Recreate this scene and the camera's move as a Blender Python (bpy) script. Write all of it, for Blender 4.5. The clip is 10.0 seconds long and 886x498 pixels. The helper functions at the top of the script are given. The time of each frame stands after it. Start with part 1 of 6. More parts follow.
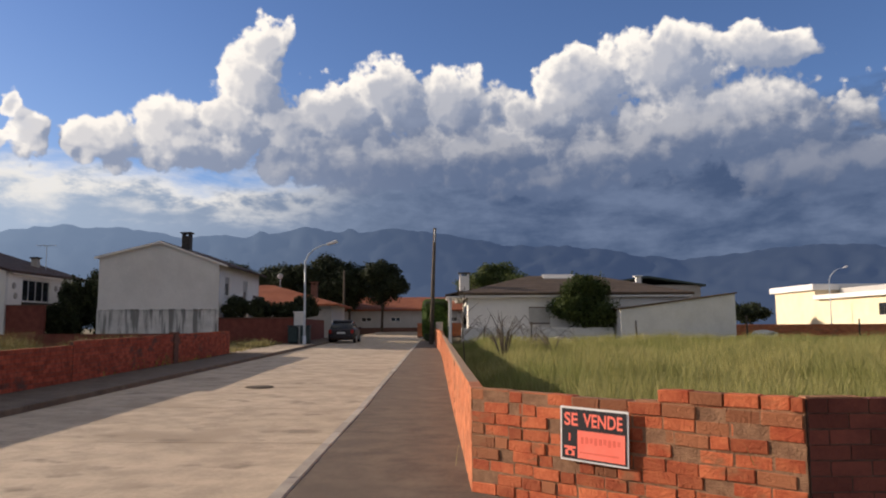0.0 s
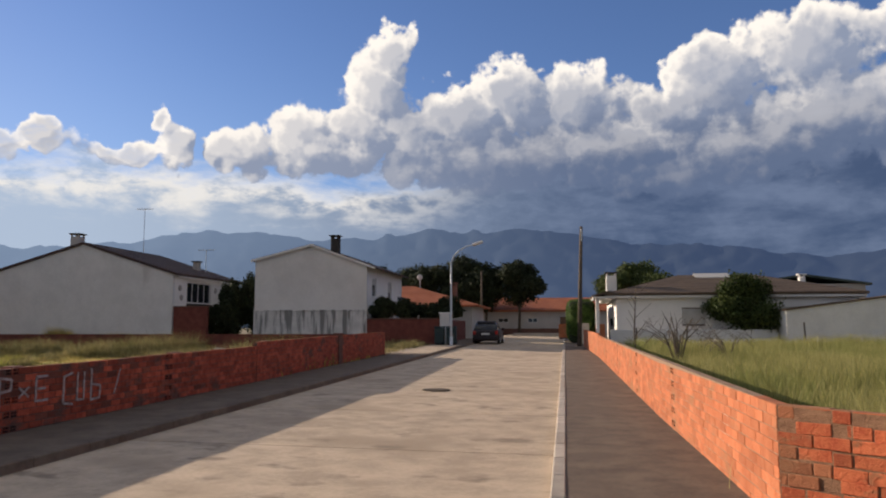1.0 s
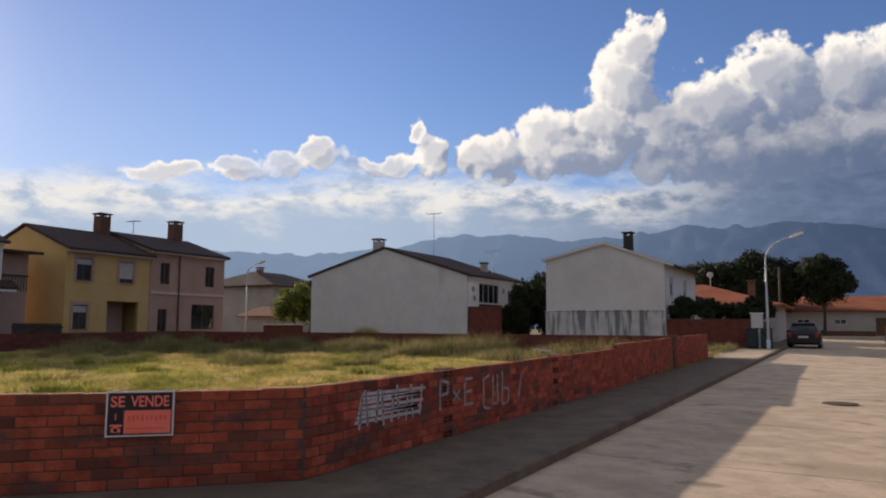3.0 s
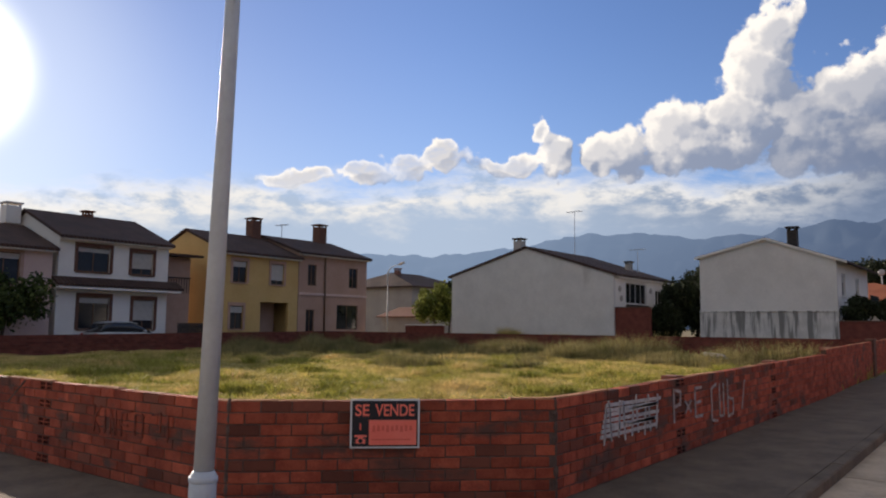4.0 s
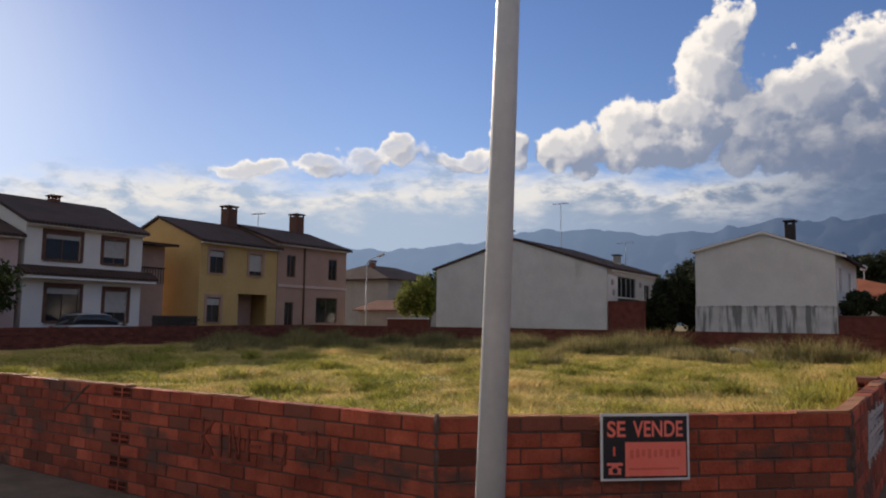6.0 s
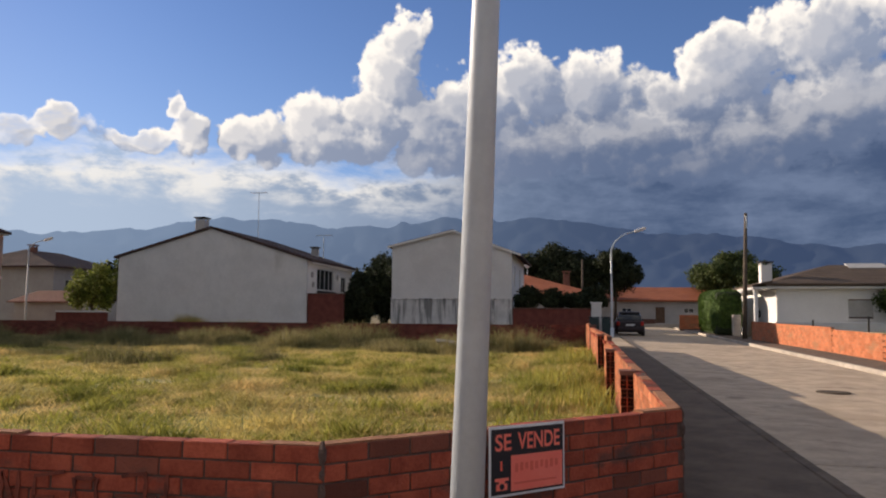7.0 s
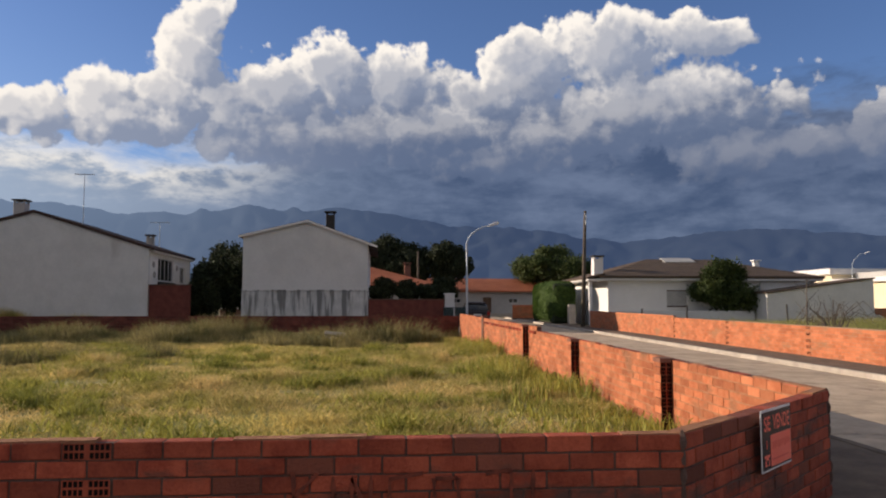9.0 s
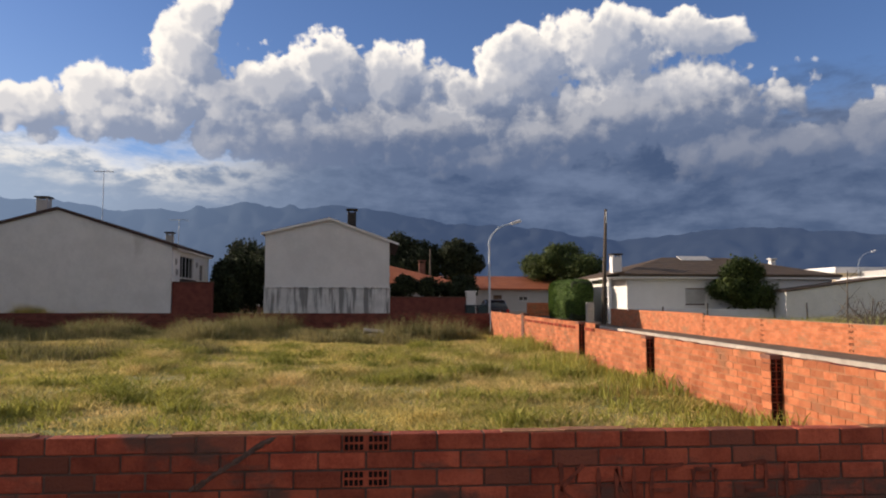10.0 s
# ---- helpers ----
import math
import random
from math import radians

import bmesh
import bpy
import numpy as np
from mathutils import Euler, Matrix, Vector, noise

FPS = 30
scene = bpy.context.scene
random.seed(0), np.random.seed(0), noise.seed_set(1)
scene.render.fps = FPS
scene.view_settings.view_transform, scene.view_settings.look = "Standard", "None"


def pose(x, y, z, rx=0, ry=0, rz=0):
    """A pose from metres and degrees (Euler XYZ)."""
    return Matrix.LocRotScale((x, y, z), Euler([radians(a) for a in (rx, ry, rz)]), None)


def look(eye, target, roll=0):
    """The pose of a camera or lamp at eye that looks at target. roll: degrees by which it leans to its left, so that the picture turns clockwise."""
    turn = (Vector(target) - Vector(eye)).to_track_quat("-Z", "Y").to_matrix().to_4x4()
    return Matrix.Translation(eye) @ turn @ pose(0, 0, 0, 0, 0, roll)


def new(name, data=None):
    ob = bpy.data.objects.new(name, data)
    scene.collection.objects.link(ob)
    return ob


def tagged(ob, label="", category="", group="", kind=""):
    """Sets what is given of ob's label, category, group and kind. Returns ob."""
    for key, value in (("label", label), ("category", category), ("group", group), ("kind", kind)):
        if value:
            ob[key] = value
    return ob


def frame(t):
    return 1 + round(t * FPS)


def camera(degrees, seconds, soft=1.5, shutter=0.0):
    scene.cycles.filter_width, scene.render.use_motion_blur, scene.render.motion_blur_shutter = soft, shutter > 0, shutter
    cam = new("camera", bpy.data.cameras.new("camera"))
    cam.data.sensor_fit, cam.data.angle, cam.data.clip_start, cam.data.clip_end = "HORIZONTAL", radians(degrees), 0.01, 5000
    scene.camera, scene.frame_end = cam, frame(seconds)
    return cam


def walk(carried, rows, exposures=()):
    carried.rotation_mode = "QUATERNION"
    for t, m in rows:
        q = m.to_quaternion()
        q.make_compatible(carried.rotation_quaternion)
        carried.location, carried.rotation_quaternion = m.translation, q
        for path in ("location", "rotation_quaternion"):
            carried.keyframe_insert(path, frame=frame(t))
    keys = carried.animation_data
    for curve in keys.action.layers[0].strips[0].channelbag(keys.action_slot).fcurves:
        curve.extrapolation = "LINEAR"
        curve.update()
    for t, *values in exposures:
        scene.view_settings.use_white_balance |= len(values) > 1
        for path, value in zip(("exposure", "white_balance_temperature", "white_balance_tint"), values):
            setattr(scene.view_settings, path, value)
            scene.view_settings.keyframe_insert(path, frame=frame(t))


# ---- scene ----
cam = camera(61.2, 10.0, soft=2.0)
EXPOSURES = [(0, 0.30, 6500, 10), (1.5, 0.26, 6500, 10), (2.5, 0.20, 6500, 10), (3.0, 0.30, 6500, 10), (4.4, 0.36, 6500, 10), (5.2, 0.36, 6500, 10), (6.3, 0.20, 6500, 10), (6.6, 0.23, 6500, 10), (7.1, 0.34, 6500, 10), (8, 0.32, 6500, 10), (9, 0.22, 6500, 10), (10, 0.32, 6500, 10)]
PATH = [
    (0, (8.67, -6.781, 1.383), (8.681, -4.792, 1.589), -0.3),
    (0.5, (8.052, -6.488, 1.435), (7.891, -4.505, 1.644), -0.1),
    (1, (7.405, -6.256, 1.435), (7.087, -4.293, 1.643), -0.1),
    (1.5, (6.725, -6.029, 1.435), (6.275, -4.091, 1.645), -0.0),
    (2, (5.991, -5.91, 1.436), (5.396, -4.012, 1.645), 0.1),
    (2.5, (5.284, -5.813, 1.414), (4.518, -3.977, 1.623), 0.3),
    (3, (4.605, -5.786, 1.447), (3.664, -4.034, 1.655), 0.3),
    (4.3, (2.83, -5.737, 1.464), (1.555, -4.209, 1.669), 0.6),
    (4.5, (2.574, -5.715, 1.458), (1.269, -4.213, 1.661), 0.6),
    (5, (1.894, -5.633, 1.456), (0.526, -4.188, 1.657), 0.5),
    (5.2, (1.633, -5.638, 1.422), (0.251, -4.207, 1.624), 0.5),
    (6.3, (0.195, -5.592, 1.411), (-0.724, -3.826, 1.599), 0.6),
    (6.5, (-0.067, -5.574, 1.433), (-0.83, -3.735, 1.617), 0.4),
    (7, (-0.723, -5.589, 1.503), (-1.076, -3.629, 1.68), 0.4),
    (7.2, (-0.99, -5.597, 1.533), (-1.168, -3.612, 1.706), 0.2),
    (7.5, (-1.409, -5.598, 1.532), (-1.347, -3.606, 1.7), 0.2),
    (7.7, (-1.662, -5.618, 1.557), (-1.55, -3.628, 1.721), 0.1),
    (8, (-2.067, -5.726, 1.59), (-1.937, -3.737, 1.751), -0.1),
    (8.5, (-2.83, -5.816, 1.562), (-2.682, -3.828, 1.72), 0.1),
    (9, (-3.69, -5.985, 1.544), (-3.527, -3.998, 1.697), 0.0),
    (9.5, (-4.472, -6.013, 1.557), (-4.302, -4.026, 1.706), -0.1),
    (10, (-5.159, -5.991, 1.535), (-4.987, -4.004, 1.682), 0.1),
]
walk(cam, [(t, look(eye, target, roll)) for t, eye, target, roll in PATH], EXPOSURES)

# ---- built below ----
# ---------------------------------------------------------------- world, sun
SUN_AZ, SUN_EL = -72.6, 16.2          # degrees, azimuth from +y towards +x


def link(nt, a, b):
    nt.links.new(a, b)


def math_node(nt, op, a, b=None, c=None, clamp=False):
    n = nt.nodes.new("ShaderNodeMath")
    n.operation, n.use_clamp = op, clamp
    for i, v in enumerate((a, b, c)):
        if v is None:
            continue
        if isinstance(v, (int, float)):
            n.inputs[i].default_value = v
        else:
            link(nt, v, n.inputs[i])
    return n.outputs[0]


def vec_node(nt, op, a, b=None, out=0):
    n = nt.nodes.new("ShaderNodeVectorMath")
    n.operation = op
    for i, v in enumerate((a, b)):
        if v is None:
            continue
        if isinstance(v, (tuple, list)):
            n.inputs[i].default_value = v
        else:
            link(nt, v, n.inputs[i])
    return n.outputs["Value" if op in ("LENGTH", "DOT_PRODUCT", "DISTANCE") else "Vector"]


def noise_node(nt, vec, scale, detail=4.0, rough=0.55, dist=0.0):
    n = nt.nodes.new("ShaderNodeTexNoise")
    link(nt, vec, n.inputs["Vector"])
    n.inputs["Scale"].default_value, n.inputs["Detail"].default_value = scale, detail
    n.inputs["Roughness"].default_value, n.inputs["Distortion"].default_value = rough, dist
    return n


def step_node(nt, v, lo, hi):
    n = nt.nodes.new("ShaderNodeMapRange")
    n.interpolation_type = "SMOOTHSTEP"
    link(nt, v, n.inputs[0])
    n.inputs[1].default_value, n.inputs[2].default_value = lo, hi
    return n.outputs[0]


def mix_node(nt, fac, a, b, mode="MIX"):
    n = nt.nodes.new("ShaderNodeMix")
    n.data_type, n.blend_type = "RGBA", mode
    for sock, v in ((n.inputs[0], fac), (n.inputs[6], a), (n.inputs[7], b)):
        if isinstance(v, (int, float)):
            sock.default_value = v
        elif isinstance(v, (tuple, list)):
            sock.default_value = (*v[:3], 1)
        else:
            link(nt, v, sock)
    return n.outputs[2]


# heaps of cumulus: azimuth, elevation, half width, half height in degrees
CUMULUS_LEFT = [(-49, 11.2, 4.0, 0.9), (-44.0, 11.5, 3.4, 0.9), (-40.6, 12.2, 2.6, 1.2), (-37.4, 13.1, 2.6, 1.3), (-34.0, 12.2, 2.4, 0.9), (-32.0, 12.4, 1.9, 1.2),
                (-29.5, 13.0, 1.5, 1.7), (-30.3, 14.9, 0.9, 1.1), (-24.6, 13.2, 2.6, 2.1), (-20.6, 14.0, 2.6, 2.9),
                (-15.6, 15.0, 3.2, 3.0), (-14.4, 18.0, 2.3, 2.8), (-13.2, 20.6, 2.0, 2.2), (-19.0, 13.2, 7.0, 1.9), (-11.5, 14.6, 4.0, 2.8)]
CUMULUS_RIGHT = [(-7.6, 15.4, 4.6, 3.3), (-4.0, 17.2, 3.6, 2.9), (0.6, 16.8, 4.2, 2.7), (-5.0, 12.8, 12.0, 2.6), (7.6, 15.4, 4.4, 2.6),
                 (11.5, 17.6, 4.6, 3.4), (17.5, 18.6, 5.6, 3.2), (23.6, 19.2, 4.4, 2.0), (14.0, 13.0, 9.0, 3.0),
                 (28.0, 10.8, 9.0, 2.3), (38.0, 11.6, 7.0, 2.4), (56.0, 14.0, 12.0, 5.0), (19.0, 14.2, 11.0, 3.2), (7.0, 11.6, 9.0, 2.3), (4.0, 13.6, 14.0, 3.0), (22.0, 14.5, 10.0, 3.0)]


def density_group():
    """Thickness of the heaped cloud at a direction given as azimuth, elevation in degrees."""
    g = bpy.data.node_groups.new("cloud_density", "ShaderNodeTree")
    g.interface.new_socket("Where", in_out="INPUT", socket_type="NodeSocketVector")
    g.interface.new_socket("Thickness", in_out="OUTPUT", socket_type="NodeSocketFloat")
    inp, out = g.nodes.new("NodeGroupInput"), g.nodes.new("NodeGroupOutput")
    p = inp.outputs[0]
    big = noise_node(g, p, 0.33, 3.0, 0.5)
    off = vec_node(g, "SUBTRACT", big.outputs["Color"], (0.5, 0.5, 0.5))
    q = vec_node(g, "ADD", p, vec_node(g, "MULTIPLY", off, (3.6, 2.4, 0)))
    total = None
    for az, el, rx, ry in CUMULUS_LEFT + CUMULUS_RIGHT:
        d = vec_node(g, "DIVIDE", vec_node(g, "SUBTRACT", q, (az, el, 0)), (rx, ry, 1))
        h = math_node(g, "SUBTRACT", 1.0, vec_node(g, "LENGTH", d))
        if total is None:
            total = h
        else:
            total = math_node(g, "SMOOTH_MAX", total, h, 0.18)
    puff = g.nodes.new("ShaderNodeTexVoronoi")
    puff.feature, puff.inputs["Scale"].default_value = "SMOOTH_F1", 0.46
    puff.inputs["Detail"].default_value, puff.inputs["Roughness"].default_value = 3.0, 0.50
    puff.inputs["Smoothness"].default_value = 0.28
    fine = noise_node(g, p, 0.75, 5.5, 0.52)
    warped = vec_node(g, "ADD", p, vec_node(g, "MULTIPLY", fine.outputs["Color"], (1.0, 0.8, 0)))
    link(g, warped, puff.inputs["Vector"])
    lump = math_node(g, "SUBTRACT", 0.48, puff.outputs["Distance"])
    rag = math_node(g, "SUBTRACT", fine.outputs["Fac"], 0.5)
    total = math_node(g, "MULTIPLY_ADD", lump, 0.52, total)
    total = math_node(g, "MULTIPLY_ADD", rag, 0.66, math_node(g, "ADD", total, 0.26))
    link(g, total, out.inputs[0])
    return g


def build_world():
    world = bpy.data.worlds.new("sky")
    scene.world = world
    world.use_nodes = True
    nt = world.node_tree
    nt.nodes.clear()
    coord = nt.nodes.new("ShaderNodeTexCoord")
    sep = nt.nodes.new("ShaderNodeSeparateXYZ")
    link(nt, vec_node(nt, "NORMALIZE", coord.outputs["Generated"]), sep.inputs[0])
    deg = 180 / math.pi
    az = math_node(nt, "MULTIPLY", math_node(nt, "ARCTAN2", sep.outputs[0], sep.outputs[1]), deg)
    el = math_node(nt, "MULTIPLY", math_node(nt, "ARCSINE", sep.outputs[2]), deg)
    comb = nt.nodes.new("ShaderNodeCombineXYZ")
    link(nt, az, comb.inputs[0])
    link(nt, el, comb.inputs[1])
    p = comb.outputs[0]

    sky = nt.nodes.new("ShaderNodeTexSky")
    sky.sky_type, sky.sun_disc = "NISHITA", False
    sky.sun_elevation, sky.sun_rotation = radians(SUN_EL), radians(SUN_AZ)
    sky.altitude, sky.air_density, sky.dust_density, sky.ozone_density = 300, 1.0, 0.6, 2.2
    clear = mix_node(nt, 1.0, sky.outputs[0], (SKY_GAIN * 0.90, SKY_GAIN, SKY_GAIN * 1.35), "MULTIPLY")

    soft_sun = step_node(nt, vec_node(nt, "LENGTH", vec_node(nt, "SUBTRACT", p, (SUN_AZ, SUN_EL, 0))), 40, 4)
    clear = mix_node(nt, soft_sun, clear, mix_node(nt, 1.0, clear, (0.52, 0.58, 0.66), "MULTIPLY"))

    # pale veil that thickens towards the horizon and the sun
    d_sun = vec_node(nt, "LENGTH", vec_node(nt, "SUBTRACT", p, (SUN_AZ, SUN_EL, 0)))
    veil = math_node(nt, "MULTIPLY", step_node(nt, el, 24, 4), step_node(nt, az, 5, -60))
    clear = mix_node(nt, math_node(nt, "MULTIPLY", veil, 0.40), clear, (0.38, 0.49, 0.64))
    near = step_node(nt, d_sun, 17, 4)
    clear = mix_node(nt, math_node(nt, "MULTIPLY", near, 0.38), clear, (0.75, 0.80, 0.88))

    # flat bank of cloud and rain over the mountains
    streak = noise_node(nt, vec_node(nt, "MULTIPLY", p, (0.10, 0.34, 1)), 1.0, 6.0, 0.58, 0.3)
    patch = noise_node(nt, vec_node(nt, "MULTIPLY", p, (0.30, 0.60, 1)), 1.0, 7.0, 0.62, 0.15)
    wav = math_node(nt, "MULTIPLY_ADD", math_node(nt, "SUBTRACT", streak.outputs["Fac"], 0.5), 7.0, el)
    wav = math_node(nt, "MULTIPLY_ADD", math_node(nt, "SUBTRACT", patch.outputs["Fac"], 0.5), 3.0, wav)
    lift = math_node(nt, "MULTIPLY", step_node(nt, az, -38, -76), 2.6)
    drop = math_node(nt, "MULTIPLY", step_node(nt, az, -12, 4), 3.6)
    wav = math_node(nt, "SUBTRACT", math_node(nt, "ADD", wav, lift), drop)
    bank = step_node(nt, wav, 12.4, 9.6)
    dim = step_node(nt, az, -40, 8)
    rain = mix_node(nt, step_node(nt, math_node(nt, "MULTIPLY_ADD", streak.outputs["Fac"], 0.6, math_node(nt, "MULTIPLY", patch.outputs["Fac"], 0.4)), 0.38, 0.66), (0.062, 0.094, 0.178), (0.155, 0.200, 0.310))
    shade = mix_node(nt, dim, (0.44, 0.53, 0.67), rain)
    top_light = math_node(nt, "MULTIPLY", step_node(nt, wav, 7.2, 10.4), step_node(nt, patch.outputs["Fac"], 0.34, 0.56))
    top_light = math_node(nt, "MULTIPLY", top_light, step_node(nt, az, -2, -20))
    bank_col = mix_node(nt, top_light, shade, (0.93, 0.88, 0.81))
    col = mix_node(nt, math_node(nt, "MULTIPLY", bank, 0.96), clear, bank_col)

    # heaped cloud, lit from the sun's side
    group = density_group()

    def thick(vec):
        n = nt.nodes.new("ShaderNodeGroup")
        n.node_tree = group
        link(nt, vec, n.inputs[0])
        return n.outputs[0]
    here = thick(p)
    sunward = thick(vec_node(nt, "ADD", p, (-0.75, 0.62, 0)))
    wide = thick(vec_node(nt, "ADD", p, (-2.1, 1.5, 0)))
    slope = math_node(nt, "SUBTRACT", here, sunward)
    broad = math_node(nt, "SUBTRACT", here, wide)
    lit = math_node(nt, "ADD", math_node(nt, "MULTIPLY", step_node(nt, slope, -0.16, 0.26), 0.50), math_node(nt, "MULTIPLY", step_node(nt, broad, -0.26, 0.52), 0.60))
    depth = math_node(nt, "MULTIPLY", step_node(nt, here, 0.18, 0.74), math_node(nt, "MULTIPLY_ADD", step_node(nt, az, -20, -6), 0.30, 0.70))
    low = step_node(nt, math_node(nt, "MULTIPLY_ADD", math_node(nt, "SUBTRACT", patch.outputs["Fac"], 0.5), 6.0, el), 19.0, 11.5)
    low = math_node(nt, "MULTIPLY", low, step_node(nt, az, -34, -6))
    dark = math_node(nt, "MAXIMUM", math_node(nt, "MULTIPLY", depth, 0.84), math_node(nt, "MULTIPLY", low, 1.0))
    lit = math_node(nt, "MULTIPLY", lit, math_node(nt, "SUBTRACT", 1.0, math_node(nt, "MULTIPLY", dark, 0.88)))
    grey = mix_node(nt, math_node(nt, "MULTIPLY", low, step_node(nt, az, -24, 4)), (0.285, 0.33, 0.445), (0.125, 0.168, 0.275))
    cloud_col = mix_node(nt, lit, grey, (1.08, 1.0, 0.91))
    thin = math_node(nt, "MULTIPLY", step_node(nt, az, -27, -36), 0.16)
    mask = math_node(nt, "MULTIPLY", step_node(nt, math_node(nt, "SUBTRACT", here, thin), 0.0, 0.20), math_node(nt, "SUBTRACT", 1.0, math_node(nt, "MULTIPLY", math_node(nt, "MULTIPLY", thin, 2.6), step_node(nt, patch.outputs["Fac"], 0.62, 0.40))))
    under = math_node(nt, "MULTIPLY", mask, step_node(nt, el, 7.5, 11.5))
    col = mix_node(nt, under, col, cloud_col)

    # broken cloud added over the unseen sky overhead and behind, to lift ambient light
    high = noise_node(nt, vec_node(nt, "MULTIPLY", coord.outputs["Generated"], (3.0, 3.0, 3.0)), 1.0, 5.0, 0.55, 0.3)
    back = math_node(nt, "MAXIMUM", step_node(nt, el, 27, 42), step_node(nt, math_node(nt, "ABSOLUTE", az), 84, 110))
    over = math_node(nt, "MULTIPLY", math_node(nt, "MULTIPLY", back, step_node(nt, el, 3, 10)), step_node(nt, high.outputs["Fac"], 0.36, 0.56))
    col = mix_node(nt, over, col, (0.46, 0.45, 0.45))

    # glare round the low sun
    glow = math_node(nt, "POWER", step_node(nt, d_sun, 7.6, 3.0), 2.6)
    col = mix_node(nt, glow, col, (2.6, 2.5, 2.35))

    # below the horizon
    col = mix_node(nt, step_node(nt, el, 0.2, -1.5), col, (0.10, 0.09, 0.07))
    bg = nt.nodes.new("ShaderNodeBackground")
    link(nt, col, bg.inputs[0])
    bg.inputs[1].default_value = SKY_LEVEL
    out = nt.nodes.new("ShaderNodeOutputWorld")
    link(nt, bg.outputs[0], out.inputs[0])


SKY_GAIN, SKY_LEVEL = 0.10, 0.80
build_world()
sun_data = bpy.data.lights.new("sun", "SUN")
sun_data.energy, sun_data.angle, sun_data.color = 5.0, radians(0.6), (1.0, 0.83, 0.67)
sun = new("sun", sun_data)
to_sun = Vector((math.sin(radians(SUN_AZ)) * math.cos(radians(SUN_EL)), math.cos(radians(SUN_AZ)) * math.cos(radians(SUN_EL)), math.sin(radians(SUN_EL))))
sun.rotation_euler = to_sun.to_track_quat("Z", "Y").to_euler()
sun.location = to_sun * 100


# ---------------------------------------------------------------- materials
def material(name, colors, scale=4.0, rough=0.85, bump=0.3, bump_scale=40.0, island=0.0, rand=0.0, metal=0.0, spec=0.3, stains=None, translucent=0.0, odd=None):
    """A surface with two colours mixed at a large and a small scale, fine relief, and optional shift piece by piece.
    stains: (colour, threshold, scale x, y, z). odd: (colour, share) of pieces of another colour."""
    m = bpy.data.materials.new(name)
    m.use_nodes = True
    nt = m.node_tree
    bsdf = nt.nodes["Principled BSDF"]
    co = nt.nodes.new("ShaderNodeTexCoord")
    geo = nt.nodes.new("ShaderNodeNewGeometry")
    pos = geo.outputs["Position"]
    n1 = noise_node(nt, pos, scale, 6.0, 0.6)
    n2 = noise_node(nt, pos, scale * 9.0, 4.0, 0.65)
    f = math_node(nt, "ADD", math_node(nt, "MULTIPLY", n1.outputs["Fac"], 0.7), math_node(nt, "MULTIPLY", n2.outputs["Fac"], 0.3))
    f = step_node(nt, f, 0.33, 0.67)
    col = mix_node(nt, f, colors[0], colors[1])
    if len(colors) > 2:
        n3 = noise_node(nt, pos, scale * 0.21, 3.0, 0.5)
        col = mix_node(nt, step_node(nt, n3.outputs["Fac"], 0.50, 0.68), col, colors[2])
    if island:
        v = math_node(nt, "MULTIPLY_ADD", geo.outputs["Random Per Island"], island * 2, 1 - island)
        c = nt.nodes.new("ShaderNodeCombineXYZ")
        for i in range(3):
            link(nt, v, c.inputs[i])
        col = mix_node(nt, 1.0, col, c.outputs[0], "MULTIPLY")
    if odd:
        pick = nt.nodes.new("ShaderNodeObjectInfo")
        v = math_node(nt, "FRACT", math_node(nt, "MULTIPLY", pick.outputs["Random"], 17.31))
        col = mix_node(nt, math_node(nt, "MULTIPLY", math_node(nt, "LESS_THAN", v, odd[1]), 0.8), col, odd[0])
    if rand:
        info = nt.nodes.new("ShaderNodeObjectInfo")
        v = math_node(nt, "MULTIPLY_ADD", info.outputs["Random"], rand * 2, 1 - rand)
        c = nt.nodes.new("ShaderNodeCombineXYZ")
        for i in range(3):
            link(nt, v, c.inputs[i])
        col = mix_node(nt, 1.0, col, c.outputs[0], "MULTIPLY")
    if stains:
        scol, thr, sc = stains
        ns = noise_node(nt, vec_node(nt, "MULTIPLY", pos, sc), 1.0, 5.0, 0.6)
        col = mix_node(nt, step_node(nt, ns.outputs["Fac"], thr, thr + 0.14), col, scol)
    link(nt, col, bsdf.inputs["Base Color"])
    bsdf.inputs["Roughness"].default_value, bsdf.inputs["Metallic"].default_value = rough, metal
    bsdf.inputs["Specular IOR Level"].default_value = spec
    if bump:
        nb = noise_node(nt, pos, bump_scale, 5.0, 0.6)
        b = nt.nodes.new("ShaderNodeBump")
        b.inputs["Strength"].default_value, b.inputs["Distance"].default_value = bump, 0.02
        link(nt, nb.outputs["Fac"], b.inputs["Height"])
        link(nt, b.outputs[0], bsdf.inputs["Normal"])
    if translucent:
        tr = nt.nodes.new("ShaderNodeBsdfTranslucent")
        link(nt, col, tr.inputs["Color"])
        mx = nt.nodes.new("ShaderNodeMixShader")
        mx.inputs[0].default_value = translucent
        link(nt, bsdf.outputs[0], mx.inputs[1])
        link(nt, tr.outputs[0], mx.inputs[2])
        link(nt, mx.outputs[0], nt.nodes["Material Output"].inputs[0])
    return m


